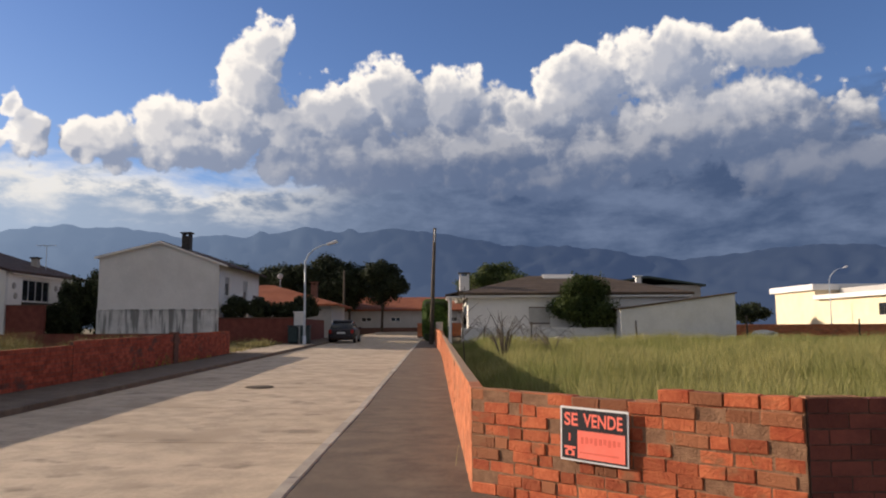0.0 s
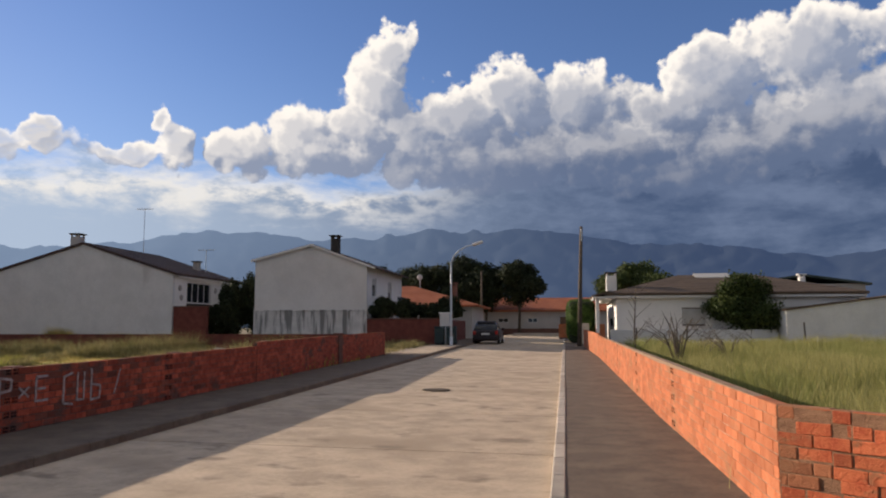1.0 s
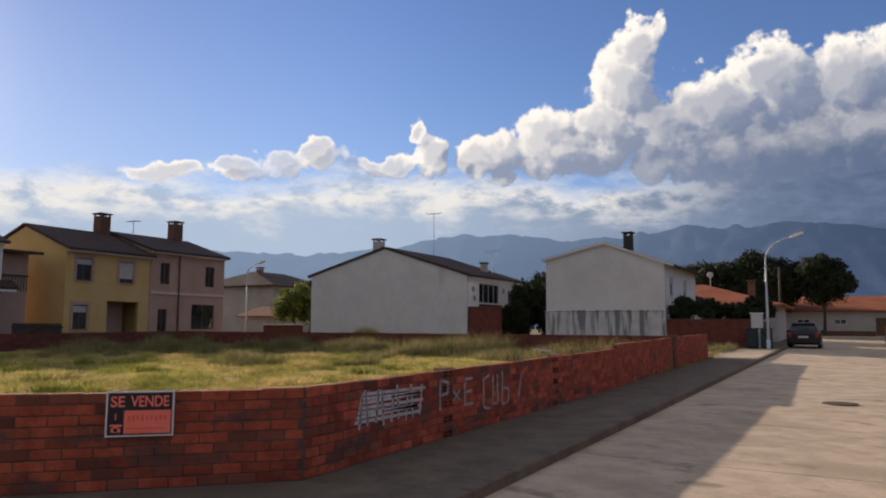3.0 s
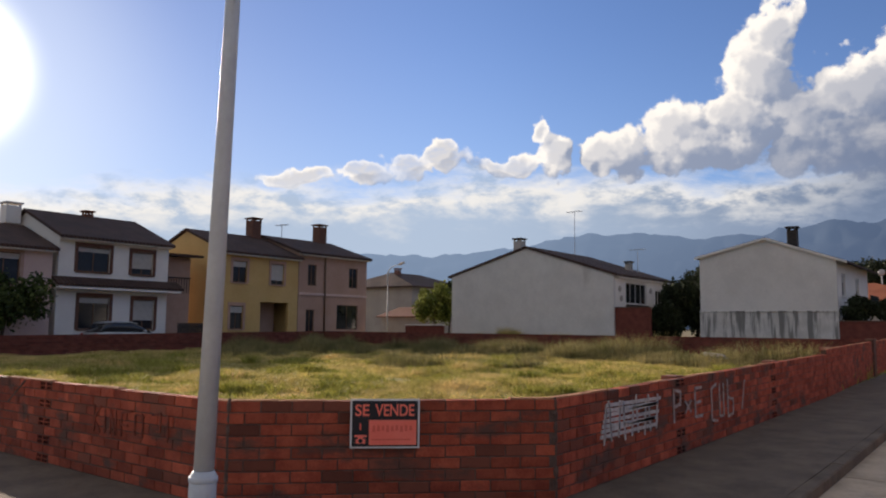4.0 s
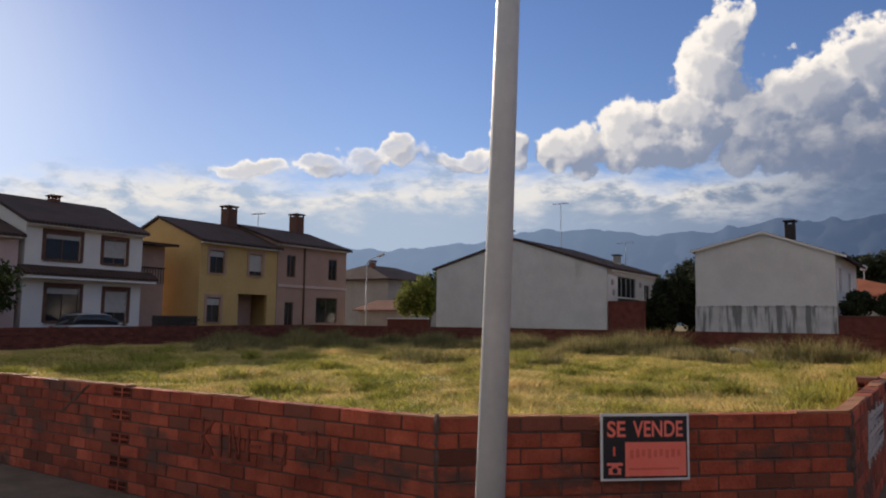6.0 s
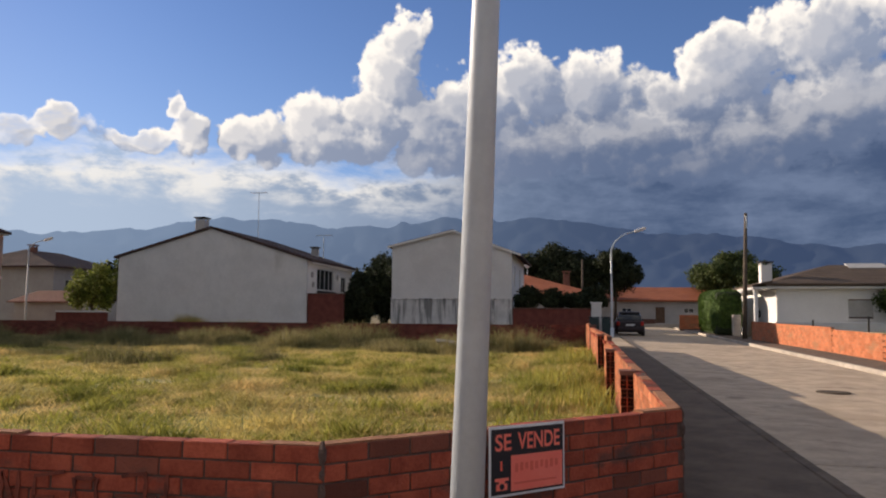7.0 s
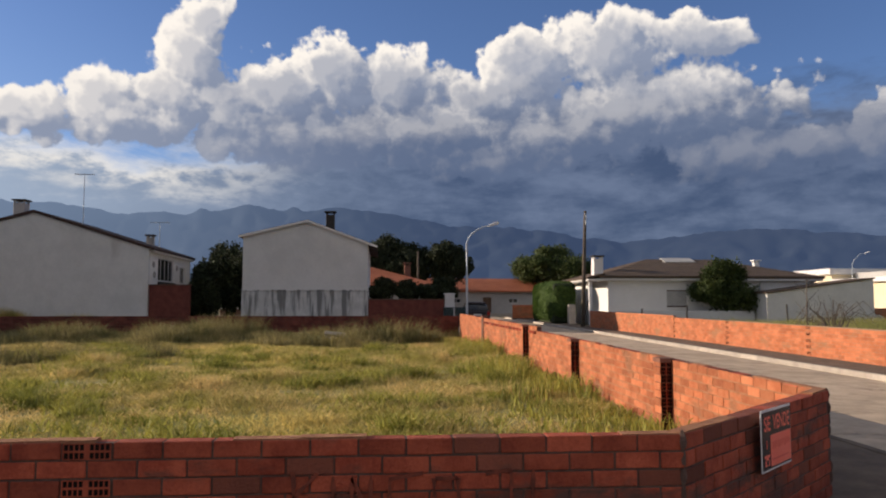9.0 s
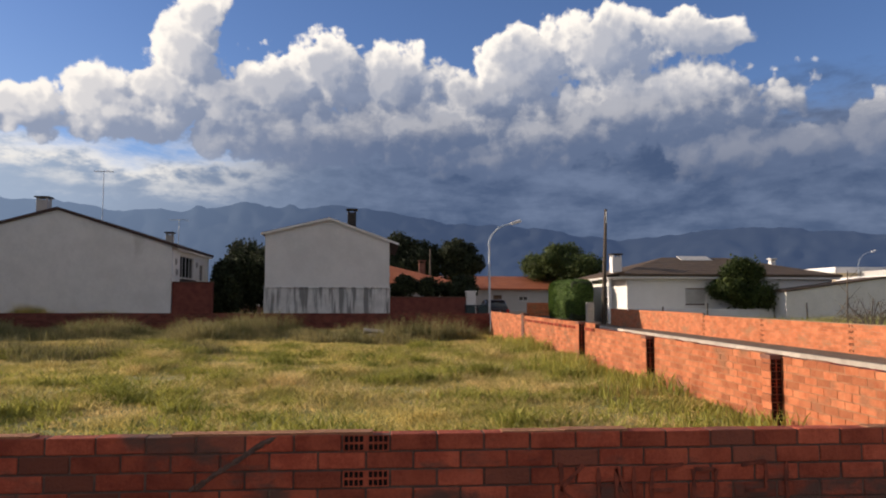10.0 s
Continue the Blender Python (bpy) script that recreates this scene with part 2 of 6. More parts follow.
def tile_material(name, c1, c2, pitch=0.22):
    """Roof tiles: rounded ribs that run down the slope, with weathered patches."""
    m = material(name, (c1, c2), scale=0.9, rough=0.8, bump=0)
    nt = m.node_tree
    geo = nt.nodes.new("ShaderNodeNewGeometry")
    w = nt.nodes.new("ShaderNodeTexWave")
    w.wave_type, w.bands_direction = "BANDS", "Y"
    w.inputs["Scale"].default_value = 0.314 / pitch
    w.inputs["Distortion"].default_value = 0.4
    link(nt, geo.outputs["Position"], w.inputs["Vector"])
    b = nt.nodes.new("ShaderNodeBump")
    b.inputs["Strength"].default_value, b.inputs["Distance"].default_value = 0.9, 0.05
    link(nt, w.outputs["Fac"], b.inputs["Height"])
    link(nt, b.outputs[0], nt.nodes["Principled BSDF"].inputs["Normal"])
    return m


def mountain_material():
    """Far slopes: dim forest and rock, with blue haze painted on as glow, thicker and brighter towards the sun's side.
    """
    m = bpy.data.materials.new("haze_painted_mountain")
    m.use_nodes = True
    nt = m.node_tree
    bsdf = nt.nodes["Principled BSDF"]
    geo = nt.nodes.new("ShaderNodeNewGeometry")
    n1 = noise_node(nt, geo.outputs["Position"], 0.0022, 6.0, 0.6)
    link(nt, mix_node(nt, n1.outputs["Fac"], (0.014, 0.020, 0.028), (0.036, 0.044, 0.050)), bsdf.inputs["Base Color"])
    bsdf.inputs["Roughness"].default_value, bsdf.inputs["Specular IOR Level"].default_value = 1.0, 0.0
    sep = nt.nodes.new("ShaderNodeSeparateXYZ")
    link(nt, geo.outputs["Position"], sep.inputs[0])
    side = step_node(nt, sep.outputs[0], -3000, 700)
    # haze as emission: pale on the sun's side, dark on the other
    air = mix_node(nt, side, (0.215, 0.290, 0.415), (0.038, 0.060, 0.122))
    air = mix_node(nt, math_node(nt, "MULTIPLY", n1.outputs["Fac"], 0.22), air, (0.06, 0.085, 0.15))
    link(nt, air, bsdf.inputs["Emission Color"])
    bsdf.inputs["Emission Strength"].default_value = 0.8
    return m


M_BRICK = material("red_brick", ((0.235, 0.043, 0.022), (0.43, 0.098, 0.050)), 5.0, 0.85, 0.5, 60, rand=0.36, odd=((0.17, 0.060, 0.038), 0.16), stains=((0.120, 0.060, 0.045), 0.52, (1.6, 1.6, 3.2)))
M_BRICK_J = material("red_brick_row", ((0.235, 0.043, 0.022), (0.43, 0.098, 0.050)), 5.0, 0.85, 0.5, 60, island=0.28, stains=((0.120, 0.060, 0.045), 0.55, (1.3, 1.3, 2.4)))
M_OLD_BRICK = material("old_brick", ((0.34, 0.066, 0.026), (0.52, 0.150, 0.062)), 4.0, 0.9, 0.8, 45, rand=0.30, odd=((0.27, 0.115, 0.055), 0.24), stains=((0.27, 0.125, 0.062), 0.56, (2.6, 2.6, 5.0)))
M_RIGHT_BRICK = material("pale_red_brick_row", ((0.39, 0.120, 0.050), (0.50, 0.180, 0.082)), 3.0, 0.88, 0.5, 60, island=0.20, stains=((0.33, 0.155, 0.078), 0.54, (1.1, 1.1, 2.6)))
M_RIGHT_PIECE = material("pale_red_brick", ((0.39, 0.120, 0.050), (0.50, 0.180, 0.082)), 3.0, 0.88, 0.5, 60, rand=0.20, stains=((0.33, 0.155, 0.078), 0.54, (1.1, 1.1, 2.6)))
# paler copy of the red brick: sunlight on the smeared inside, put into colour
M_INSIDE_LIT = material("sunlit_smeared_brick_row", ((0.35, 0.100, 0.040), (0.48, 0.175, 0.080)), 4.0, 0.9, 0.7, 50, island=0.30, stains=((0.27, 0.120, 0.062), 0.55, (1.6, 1.6, 3.0)))
# darker copy of the red brick, with the walls' shade in its colour
M_SHADED_BRICK = material("shaded_brick_row", ((0.115, 0.034, 0.026), (0.185, 0.056, 0.040)), 3.0, 0.9, 0.5, 60, island=0.25)
M_MORTAR = material("mortar", ((0.095, 0.058, 0.046), (0.165, 0.105, 0.082)), 9.0, 0.95, 0.8, 90)
M_MORTAR_L = material("pale_mortar", ((0.26, 0.165, 0.105), (0.36, 0.25, 0.17)), 9.0, 0.95, 0.9, 70)
# mortar lightened for sunlit faces: wall insides and top edges
M_LIT_MORTAR = material("lit_mortar", ((0.29, 0.125, 0.062), (0.40, 0.200, 0.110)), 7.0, 0.95, 0.9, 60)
M_CEMENT = material("cement_smear", ((0.20, 0.105, 0.060), (0.32, 0.175, 0.100)), 12.0, 0.95, 0.8, 70)
# near-black colour for the shade inside deep holes
M_HOLE_SHADE = material("brick_hole_shade", ((0.010, 0.006, 0.005), (0.016, 0.009, 0.007)), 9.0, 0.95, 0)
M_ROAD = material("concrete_road", ((0.40, 0.31, 0.22), (0.59, 0.465, 0.335), (0.41, 0.315, 0.22)), 2.0, 0.9, 0.5, 55, rand=0.06, stains=((0.28, 0.215, 0.155), 0.56, (1.1, 1.5, 1)))
M_WALK = material("dark_concrete_pavement", ((0.105, 0.078, 0.058), (0.185, 0.140, 0.102), (0.135, 0.102, 0.076)), 2.2, 0.92, 0.5, 60, rand=0.06)
M_KERB = material("kerb_stone", ((0.36, 0.31, 0.26), (0.48, 0.42, 0.35)), 3.0, 0.9, 0.5, 60, rand=0.14)
M_EARTH = material("dry_earth", ((0.17, 0.125, 0.075), (0.23, 0.19, 0.10), (0.12, 0.13, 0.05)), 0.6, 0.95, 0.8, 12)
M_FIELD = material("field_soil", ((0.22, 0.21, 0.07), (0.34, 0.29, 0.12), (0.17, 0.20, 0.05)), 0.9, 0.95, 1.0, 14)
M_GRASS = material("short_grass", ((0.29, 0.275, 0.060), (0.78, 0.58, 0.25), (0.62, 0.50, 0.16)), 0.95, 0.7, 0, island=0.35, translucent=0.40)
M_TUSSOCK = material("green_tussock_grass", ((0.19, 0.205, 0.036), (0.46, 0.42, 0.095)), 1.4, 0.7, 0, island=0.4, translucent=0.35)
M_TALL = material("tall_green_grass", ((0.17, 0.19, 0.050), (0.47, 0.41, 0.165), (0.25, 0.265, 0.080)), 1.0, 0.7, 0, island=0.30, translucent=0.40)
M_WEED = material("weeds", ((0.100, 0.105, 0.036), (0.37, 0.30, 0.130)), 1.1, 0.75, 0, island=0.35, translucent=0.35)
M_WHITE = material("white_render", ((0.60, 0.585, 0.56), (0.70, 0.68, 0.65)), 0.7, 0.9, 0.3, 30, stains=((0.50, 0.48, 0.45), 0.62, (0.5, 0.5, 0.18)))
M_WHITE2 = material("fresh_white_render", ((0.74, 0.71, 0.67), (0.80, 0.77, 0.73)), 0.8, 0.9, 0.2, 30)
M_STAIN = material("stained_render", ((0.50, 0.485, 0.46), (0.68, 0.66, 0.63)), 1.5, 0.9, 0.3, 30, stains=((0.22, 0.215, 0.205), 0.47, (3.4, 3.4, 0.30)))
M_YELLOW = material("ochre_render", ((0.53, 0.355, 0.14), (0.60, 0.415, 0.175)), 0.7, 0.9, 0.2, 30)
M_PINK = material("dusky_pink_render", ((0.40, 0.26, 0.20), (0.46, 0.31, 0.245)), 0.7, 0.9, 0.2, 30)
M_PINK2 = material("pale_pink_render", ((0.55, 0.40, 0.36), (0.62, 0.47, 0.42)), 0.7, 0.9, 0.2, 30)
M_CREAM = material("cream_render", ((0.74, 0.62, 0.42), (0.80, 0.69, 0.49)), 0.6, 0.9, 0.2, 30)
M_ROOF = tile_material("brown_roof_tiles", (0.045, 0.027, 0.023), (0.082, 0.046, 0.036))
M_ROOF_R = tile_material("weathered_roof_tiles", (0.082, 0.056, 0.038), (0.130, 0.088, 0.058))
M_ROOF_O = tile_material("orange_roof_tiles", (0.29, 0.085, 0.038), (0.40, 0.130, 0.058))
M_TRIM = material("brown_brick_trim", ((0.11, 0.055, 0.04), (0.17, 0.085, 0.06)), 5, 0.85, 0.4, 50)
M_CHIM = material("chimney_brick", ((0.16, 0.070, 0.050), (0.24, 0.115, 0.08)), 6, 0.9, 0.4, 50)
M_GLASS = material("window_glass", ((0.015, 0.017, 0.020), (0.03, 0.032, 0.036)), 1, 0.08, 0, spec=0.6)
M_FRAME = material("white_window_frame", ((0.60, 0.58, 0.55), (0.68, 0.66, 0.62)), 4, 0.5, 0.1)
M_SHUT = material("roller_shutter", ((0.42, 0.40, 0.37), (0.50, 0.48, 0.45)), 4, 0.6, 0.2, 30)
M_DOOR = material("brown_door", ((0.10, 0.055, 0.03), (0.15, 0.085, 0.05)), 5, 0.5, 0.2)
M_STEEL = material("galvanised_steel", ((0.47, 0.515, 0.57), (0.56, 0.61, 0.665)), 3.0, 0.45, 0.15, 30, metal=0.0, spec=0.4, stains=((0.33, 0.33, 0.33), 0.60, (6, 6, 1.2)))
M_IRON = material("dark_iron", ((0.03, 0.028, 0.026), (0.06, 0.05, 0.045)), 8, 0.7, 0.3)
M_WOOD = material("weathered_pole_wood", ((0.07, 0.055, 0.042), (0.13, 0.10, 0.075)), 5, 0.9, 0.6, 30)
M_BARK = material("bark", ((0.06, 0.045, 0.032), (0.11, 0.08, 0.055)), 6, 0.95, 0.8, 25)
M_LEAF_D = material("dark_pine_foliage", ((0.014, 0.022, 0.009), (0.036, 0.044, 0.017)), 0.9, 0.8, 0, island=0.5, translucent=0.15)
M_LEAF = material("green_foliage", ((0.030, 0.052, 0.012), (0.085, 0.105, 0.026)), 0.9, 0.75, 0, island=0.5, translucent=0.25)
# brighter, yellower leaves: sunlight is put into the colour
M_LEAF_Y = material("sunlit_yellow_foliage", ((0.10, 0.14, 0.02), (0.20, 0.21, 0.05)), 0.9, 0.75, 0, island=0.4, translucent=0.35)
M_HEDGE = material("clipped_hedge_foliage", ((0.045, 0.085, 0.016), (0.095, 0.150, 0.030)), 1.5, 0.75, 0, island=0.45, translucent=0.25)
M_BLACK = material("sign_black", ((0.020, 0.018, 0.022), (0.030, 0.026, 0.030)), 6, 0.45, 0)
M_SIGN_W = material("sign_white", ((0.70, 0.68, 0.66), (0.76, 0.74, 0.72)), 5, 0.5, 0)
M_SIGN_O = material("sign_fluorescent_red", ((0.95, 0.19, 0.13), (0.98, 0.23, 0.165)), 5, 0.5, 0)
M_SIGN_D = material("sign_dull_red", ((0.78, 0.135, 0.09), (0.84, 0.155, 0.11)), 5, 0.5, 0)
M_PAINT_W = material("white_spray_paint", ((0.40, 0.37, 0.36), (0.62, 0.59, 0.57)), 14, 0.8, 0.2)
M_PAINT_F = material("faded_white_spray_paint", ((0.24, 0.17, 0.15), (0.46, 0.41, 0.39)), 14, 0.8, 0.2)
M_PAINT_S = material("worn_pale_paint", ((0.42, 0.17, 0.085), (0.62, 0.43, 0.32)), 16, 0.85, 0.2)
M_PAINT_K = material("black_spray_paint", ((0.095, 0.030, 0.020), (0.27, 0.064, 0.036)), 13, 0.8, 0.2)
M_CAR = material("dark_maroon_car_paint", ((0.012, 0.007, 0.010), (0.018, 0.010, 0.013)), 2, 0.35, 0, spec=0.4)
M_CAR_S = material("silver_car_paint", ((0.38, 0.40, 0.42), (0.44, 0.46, 0.48)), 2, 0.3, 0, metal=0.4)
M_TYRE = material("tyre_rubber", ((0.015, 0.015, 0.015), (0.025, 0.025, 0.025)), 8, 0.9, 0.3)
M_RED_L = material("tail_lamp_red", ((0.35, 0.02, 0.015), (0.42, 0.03, 0.02)), 8, 0.2, 0)
M_PLATE = material("plate_white", ((0.6, 0.6, 0.6), (0.66, 0.66, 0.66)), 8, 0.5, 0)
M_TEAL = material("dark_teal_plastic", ((0.015, 0.030, 0.032), (0.025, 0.045, 0.047)), 6, 0.5, 0.1)
M_ROCK = material("pale_rock", ((0.42, 0.40, 0.36), (0.55, 0.52, 0.47)), 4, 0.9, 0.8, 20)
M_STRAW = material("flat_dry_slab", ((0.40, 0.37, 0.31), (0.52, 0.48, 0.41)), 3, 0.95, 0.6, 20)
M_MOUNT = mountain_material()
M_BARE = material("bare_twigs", ((0.09, 0.07, 0.055), (0.15, 0.12, 0.09)), 8, 0.9, 0.4)
M_DISH = material("white_dish", ((0.40, 0.40, 0.39), (0.48, 0.48, 0.47)), 8, 0.5, 0)
M_GREY_W = material("grey_render", ((0.33, 0.30, 0.27), (0.40, 0.37, 0.33)), 0.8, 0.9, 0.3, 30)
M_GREY_L = material("grey_and_shaded_white_render", ((0.40, 0.375, 0.35), (0.48, 0.45, 0.42)), 0.8, 0.9, 0.3, 30)
M_DARK_ROOF = material("dark_metal_roof", ((0.035, 0.05, 0.045), (0.05, 0.07, 0.06)), 0.8, 0.6, 0.1)


# ---------------------------------------------------------------- helpers of the build
SLOPE = 0.0115


def gz(y):
    """Height of the pavements; the whole place rises gently along the street."""
    return SLOPE * max(-80.0, min(90.0, y))


def box(bm, x0, x1, y0, y1, z0, z1):
    v = [bm.verts.new((x, y, z)) for z in (z0, z1) for y in (y0, y1) for x in (x0, x1)]
    for f in ((0, 2, 3, 1), (4, 5, 7, 6), (0, 1, 5, 4), (2, 6, 7, 3), (0, 4, 6, 2), (1, 3, 7, 5)):
        bm.faces.new([v[i] for i in f])
    return bm


def cube(*a):
    return box(bmesh.new(), *a)


def bevelled(x0, x1, y0, y1, z0, z1, w=0.01, seg=1):
    bm = cube(x0, x1, y0, y1, z0, z1)
    bmesh.ops.bevel(bm, geom=list(bm.edges), offset=w, segments=seg, affect="EDGES", profile=0.5)
    return bm


def prism(bm, pts, lift):
    """Solid under a polygon of 3D points, reaching down by the vector lift."""
    a = [bm.verts.new(p) for p in pts]
    b = [bm.verts.new(Vector(p) + Vector(lift)) for p in pts]
    bm.faces.new(a)
    bm.faces.new(b[::-1])
    for i in range(len(a)):
        j = (i + 1) % len(a)
        bm.faces.new((a[j], a[i], b[i], b[j]))
    bmesh.ops.recalc_face_normals(bm, faces=bm.faces)
    return bm


def tube(bm, pts, radii, sides=8):
    """Round bar through points with a radius at each."""
    rings = []
    for i, p in enumerate(pts):
        p = Vector(p)
        d = Vector(pts[min(i + 1, len(pts) - 1)]) - Vector(pts[max(i - 1, 0)])
        q = d.to_track_quat("Z", "Y")
        rings.append([bm.verts.new(p + q @ Vector((math.cos(2 * math.pi * k / sides) * radii[i], math.sin(2 * math.pi * k / sides) * radii[i], 0))) for k in range(sides)])
    for a, b in zip(rings, rings[1:]):
        for k in range(sides):
            f = bm.faces.new((a[k], a[(k + 1) % sides], b[(k + 1) % sides], b[k]))
            f.smooth = sides > 6
    bm.faces.new(rings[0][::-1])
    bm.faces.new(rings[-1])
    return bm


def to_mesh(name, bm, mat):
    me = bpy.data.meshes.new(name)
    bm.to_mesh(me)
    bm.free()
    me.materials.append(mat)
    return me


def thing(name, at, label, category, group="", kind=""):
    ob = new(name)
    ob.location = at
    ob.empty_display_size = 0.2
    return tagged(ob, label, category, group, kind)


def hang(ob, parent):
    ob.parent = parent
    if parent.type == "EMPTY":
        ob.matrix_parent_inverse = Matrix.Translation(-Vector(parent.location))
    return ob


def part(name, bm, mat, parent, label=""):
    ob = new(name, to_mesh(name, bm, mat))
    hang(ob, parent)
    return tagged(ob, label)


def solid(name, bm, mat, label, category, kind="", group=""):
    return tagged(new(name, to_mesh(name, bm, mat)), label, category, group, kind)


def raw_mesh(name, verts, faces, mat):
    """A mesh from arrays: verts (n, 3), faces (m, k)."""
    me = bpy.data.meshes.new(name)
    k = faces.shape[1]
    me.vertices.add(len(verts))
    me.vertices.foreach_set("co", verts.astype(np.float32).ravel())
    me.loops.add(faces.size)
    me.loops.foreach_set("vertex_index", faces.astype(np.int32).ravel())
    me.polygons.add(len(faces))
    me.polygons.foreach_set("loop_start", np.arange(0, faces.size, k, dtype=np.int32))
    me.polygons.foreach_set("use_smooth", np.zeros(len(faces), dtype=bool))
    me.update(calc_edges=True)
    me.materials.append(mat)
    return me


# ---------------------------------------------------------------- ground, roads, pavements
def ground_sheet():
    xs = [-4500, -1500, -400, -150, -60, 0, 60, 150, 400, 1500, 4500]
    ys = [-4500, -1500, -400, -80, 0, 90, 150, 400, 1500, 4500]
    bm = bmesh.new()
    g = [[bm.verts.new((x, y, gz(y) - 0.22)) for x in xs] for y in ys]
    for j in range(len(ys) - 1):
        for i in range(len(xs) - 1):
            bm.faces.new((g[j][i], g[j][i + 1], g[j + 1][i + 1], g[j + 1][i]))
    return solid("ground", bm, M_EARTH, "dry earth and sparse grass out to the mountains", "ground", "structure")


ground_sheet()
ROAD_X0, ROAD_X1, CROSS_Y0, CROSS_Y1 = 1.62, 7.25, -11.0, -3.5
ROAD_DROP = 0.10


def flat_prism(pts, drop, depth):
    return prism(bmesh.new(), [(x, y, gz(y) - drop) for x, y in pts], (0, 0, -depth))


def east_drop(y):
    """How far the eastern pavement lies below the western one."""
    return 0.08 * max(0.0, min(1.0, (y + 0.6) / 7.0))


def street_z(x, y):
    """Street surface, with its fall towards the eastern kerb."""
    return gz(y) - ROAD_DROP - (east_drop(y) + 0.02 * (y > 0)) * max(0.0, min(1.0, (x - ROAD_X0) / 5.6))


def arc(cx, cy, r, a0, a1, n):
    return [(cx + r * math.cos(radians(a0 + (a1 - a0) * i / n)), cy + r * math.sin(radians(a0 + (a1 - a0) * i / n))) for i in range(n + 1)]


L_ARC = arc(ROAD_X0 - 2.85, -0.65, 2.85, -90, 0, 8)
R_ARC = arc(ROAD_X1 + 2.85, -0.65, 2.85, 180, 270, 8)
road = solid("road", flat_prism([(-70, CROSS_Y0), (80, CROSS_Y0), (80, CROSS_Y1), (ROAD_X1 + 2.85, CROSS_Y1)] + R_ARC[::-1][1:] + L_ARC[::-1] + [(-70, CROSS_Y1)], ROAD_DROP + 0.012, 0.08),
             M_ROAD, "sunlit worn concrete street with tar-dark joints between slabs", "road", "structure")


def road_slab(x0, x1, y0, y1):
    part("slab", prism(bmesh.new(), [(x, y, street_z(x, y)) for x, y in ((x0, y0), (x1, y0), (x1, y1), (x0, y1))], (0, 0, -0.008)), M_ROAD, road)


part("road_bed", prism(bmesh.new(), [(x, y, street_z(x, y) - 0.012) for x, y in ((ROAD_X0, -0.65), (ROAD_X1, -0.65), (ROAD_X1, 6.4), (ROAD_X0, 6.4))], (0, 0, -0.1)), M_ROAD, road)
part("road_bed", prism(bmesh.new(), [(x, y, street_z(x, y) - 0.012) for x, y in ((ROAD_X0, 6.4), (ROAD_X1, 6.4), (ROAD_X1, 72), (ROAD_X0, 72))], (0, 0, -0.1)), M_ROAD, road)


yy = -0.6
while yy < 70:
    ln = 4.1 + 0.3 * math.sin(yy * 3.1)
    road_slab(ROAD_X0 + 0.004, ROAD_X1 - 0.004, yy + 0.012, yy + ln - 0.012)
    yy += ln
xx = -40.0
while xx < 44:
    for ya, yb in ((CROSS_Y0 + 0.02, -7.26), (-7.24, CROSS_Y1 - 0.01)):
        road_slab(xx + 0.012, xx + 4.188, ya, yb)
    xx += 4.2
# throat between the two rounded corners
road_slab(-1.0, 4.60, CROSS_Y1 + 0.01, -2.7)
road_slab(4.62, 10.2, CROSS_Y1 + 0.01, -2.7)

KW = 0.14
LW_C1, LW_C2 = (-2.0, -1.87), (0.0, 0.0)
RW_C1, RW_C2 = (8.94, -0.28), (10.93, -2.07)
l_in = arc(ROAD_X0 - 2.85, -0.65, 2.85 - KW, -90, 0, 8)
r_in = arc(ROAD_X1 + 2.85, -0.65, 2.85 - KW, 180, 270, 8)
pavement_west = solid("pavement_west", flat_prism([(-60, CROSS_Y1 + KW)] + l_in + [(ROAD_X0 - KW, 62), (-0.6, 62), (-0.6, 26), (-0.10, 26), (-0.10, 0.05), (-2.05, -1.80), (-60, -1.80)], 0.0, 0.12),
                      M_WALK, "dark worn concrete pavement along the brick wall", "pavement", "structure")
pavement_east = solid("pavement_east", flat_prism(r_in + [(70, CROSS_Y1 + KW), (70, -2.0), (10.98, -2.0), (9.02, -0.2), (9.02, -0.6)], 0.0, 0.12),
                      M_WALK, "dark brown concrete pavement beside the brick wall", "pavement", "structure")


# sunlit stretch of pavement, its light made by a paler slab
part("driveway_slab", prism(bmesh.new(), [(x, y, gz(y) + 0.006) for x, y in ((-3.2, 26.4), (ROAD_X0 - KW - 0.02, 26.4), (ROAD_X0 - KW - 0.02, 36.6), (-3.2, 36.6))], (0, 0, -0.1)), M_ROAD, pavement_west, "concrete apron before the yard, coloured pale as sunlit pavement")
for ya, yb in ((-0.65, 6.4), (6.41, 62)):
    part("pavement_strip", prism(bmesh.new(), [(x, y, gz(y) - east_drop(y)) for x, y in ((ROAD_X1 + KW, ya), (9.02, ya), (9.02, yb), (ROAD_X1 + KW, yb))], (0, 0, -0.12)), M_WALK, pavement_east)


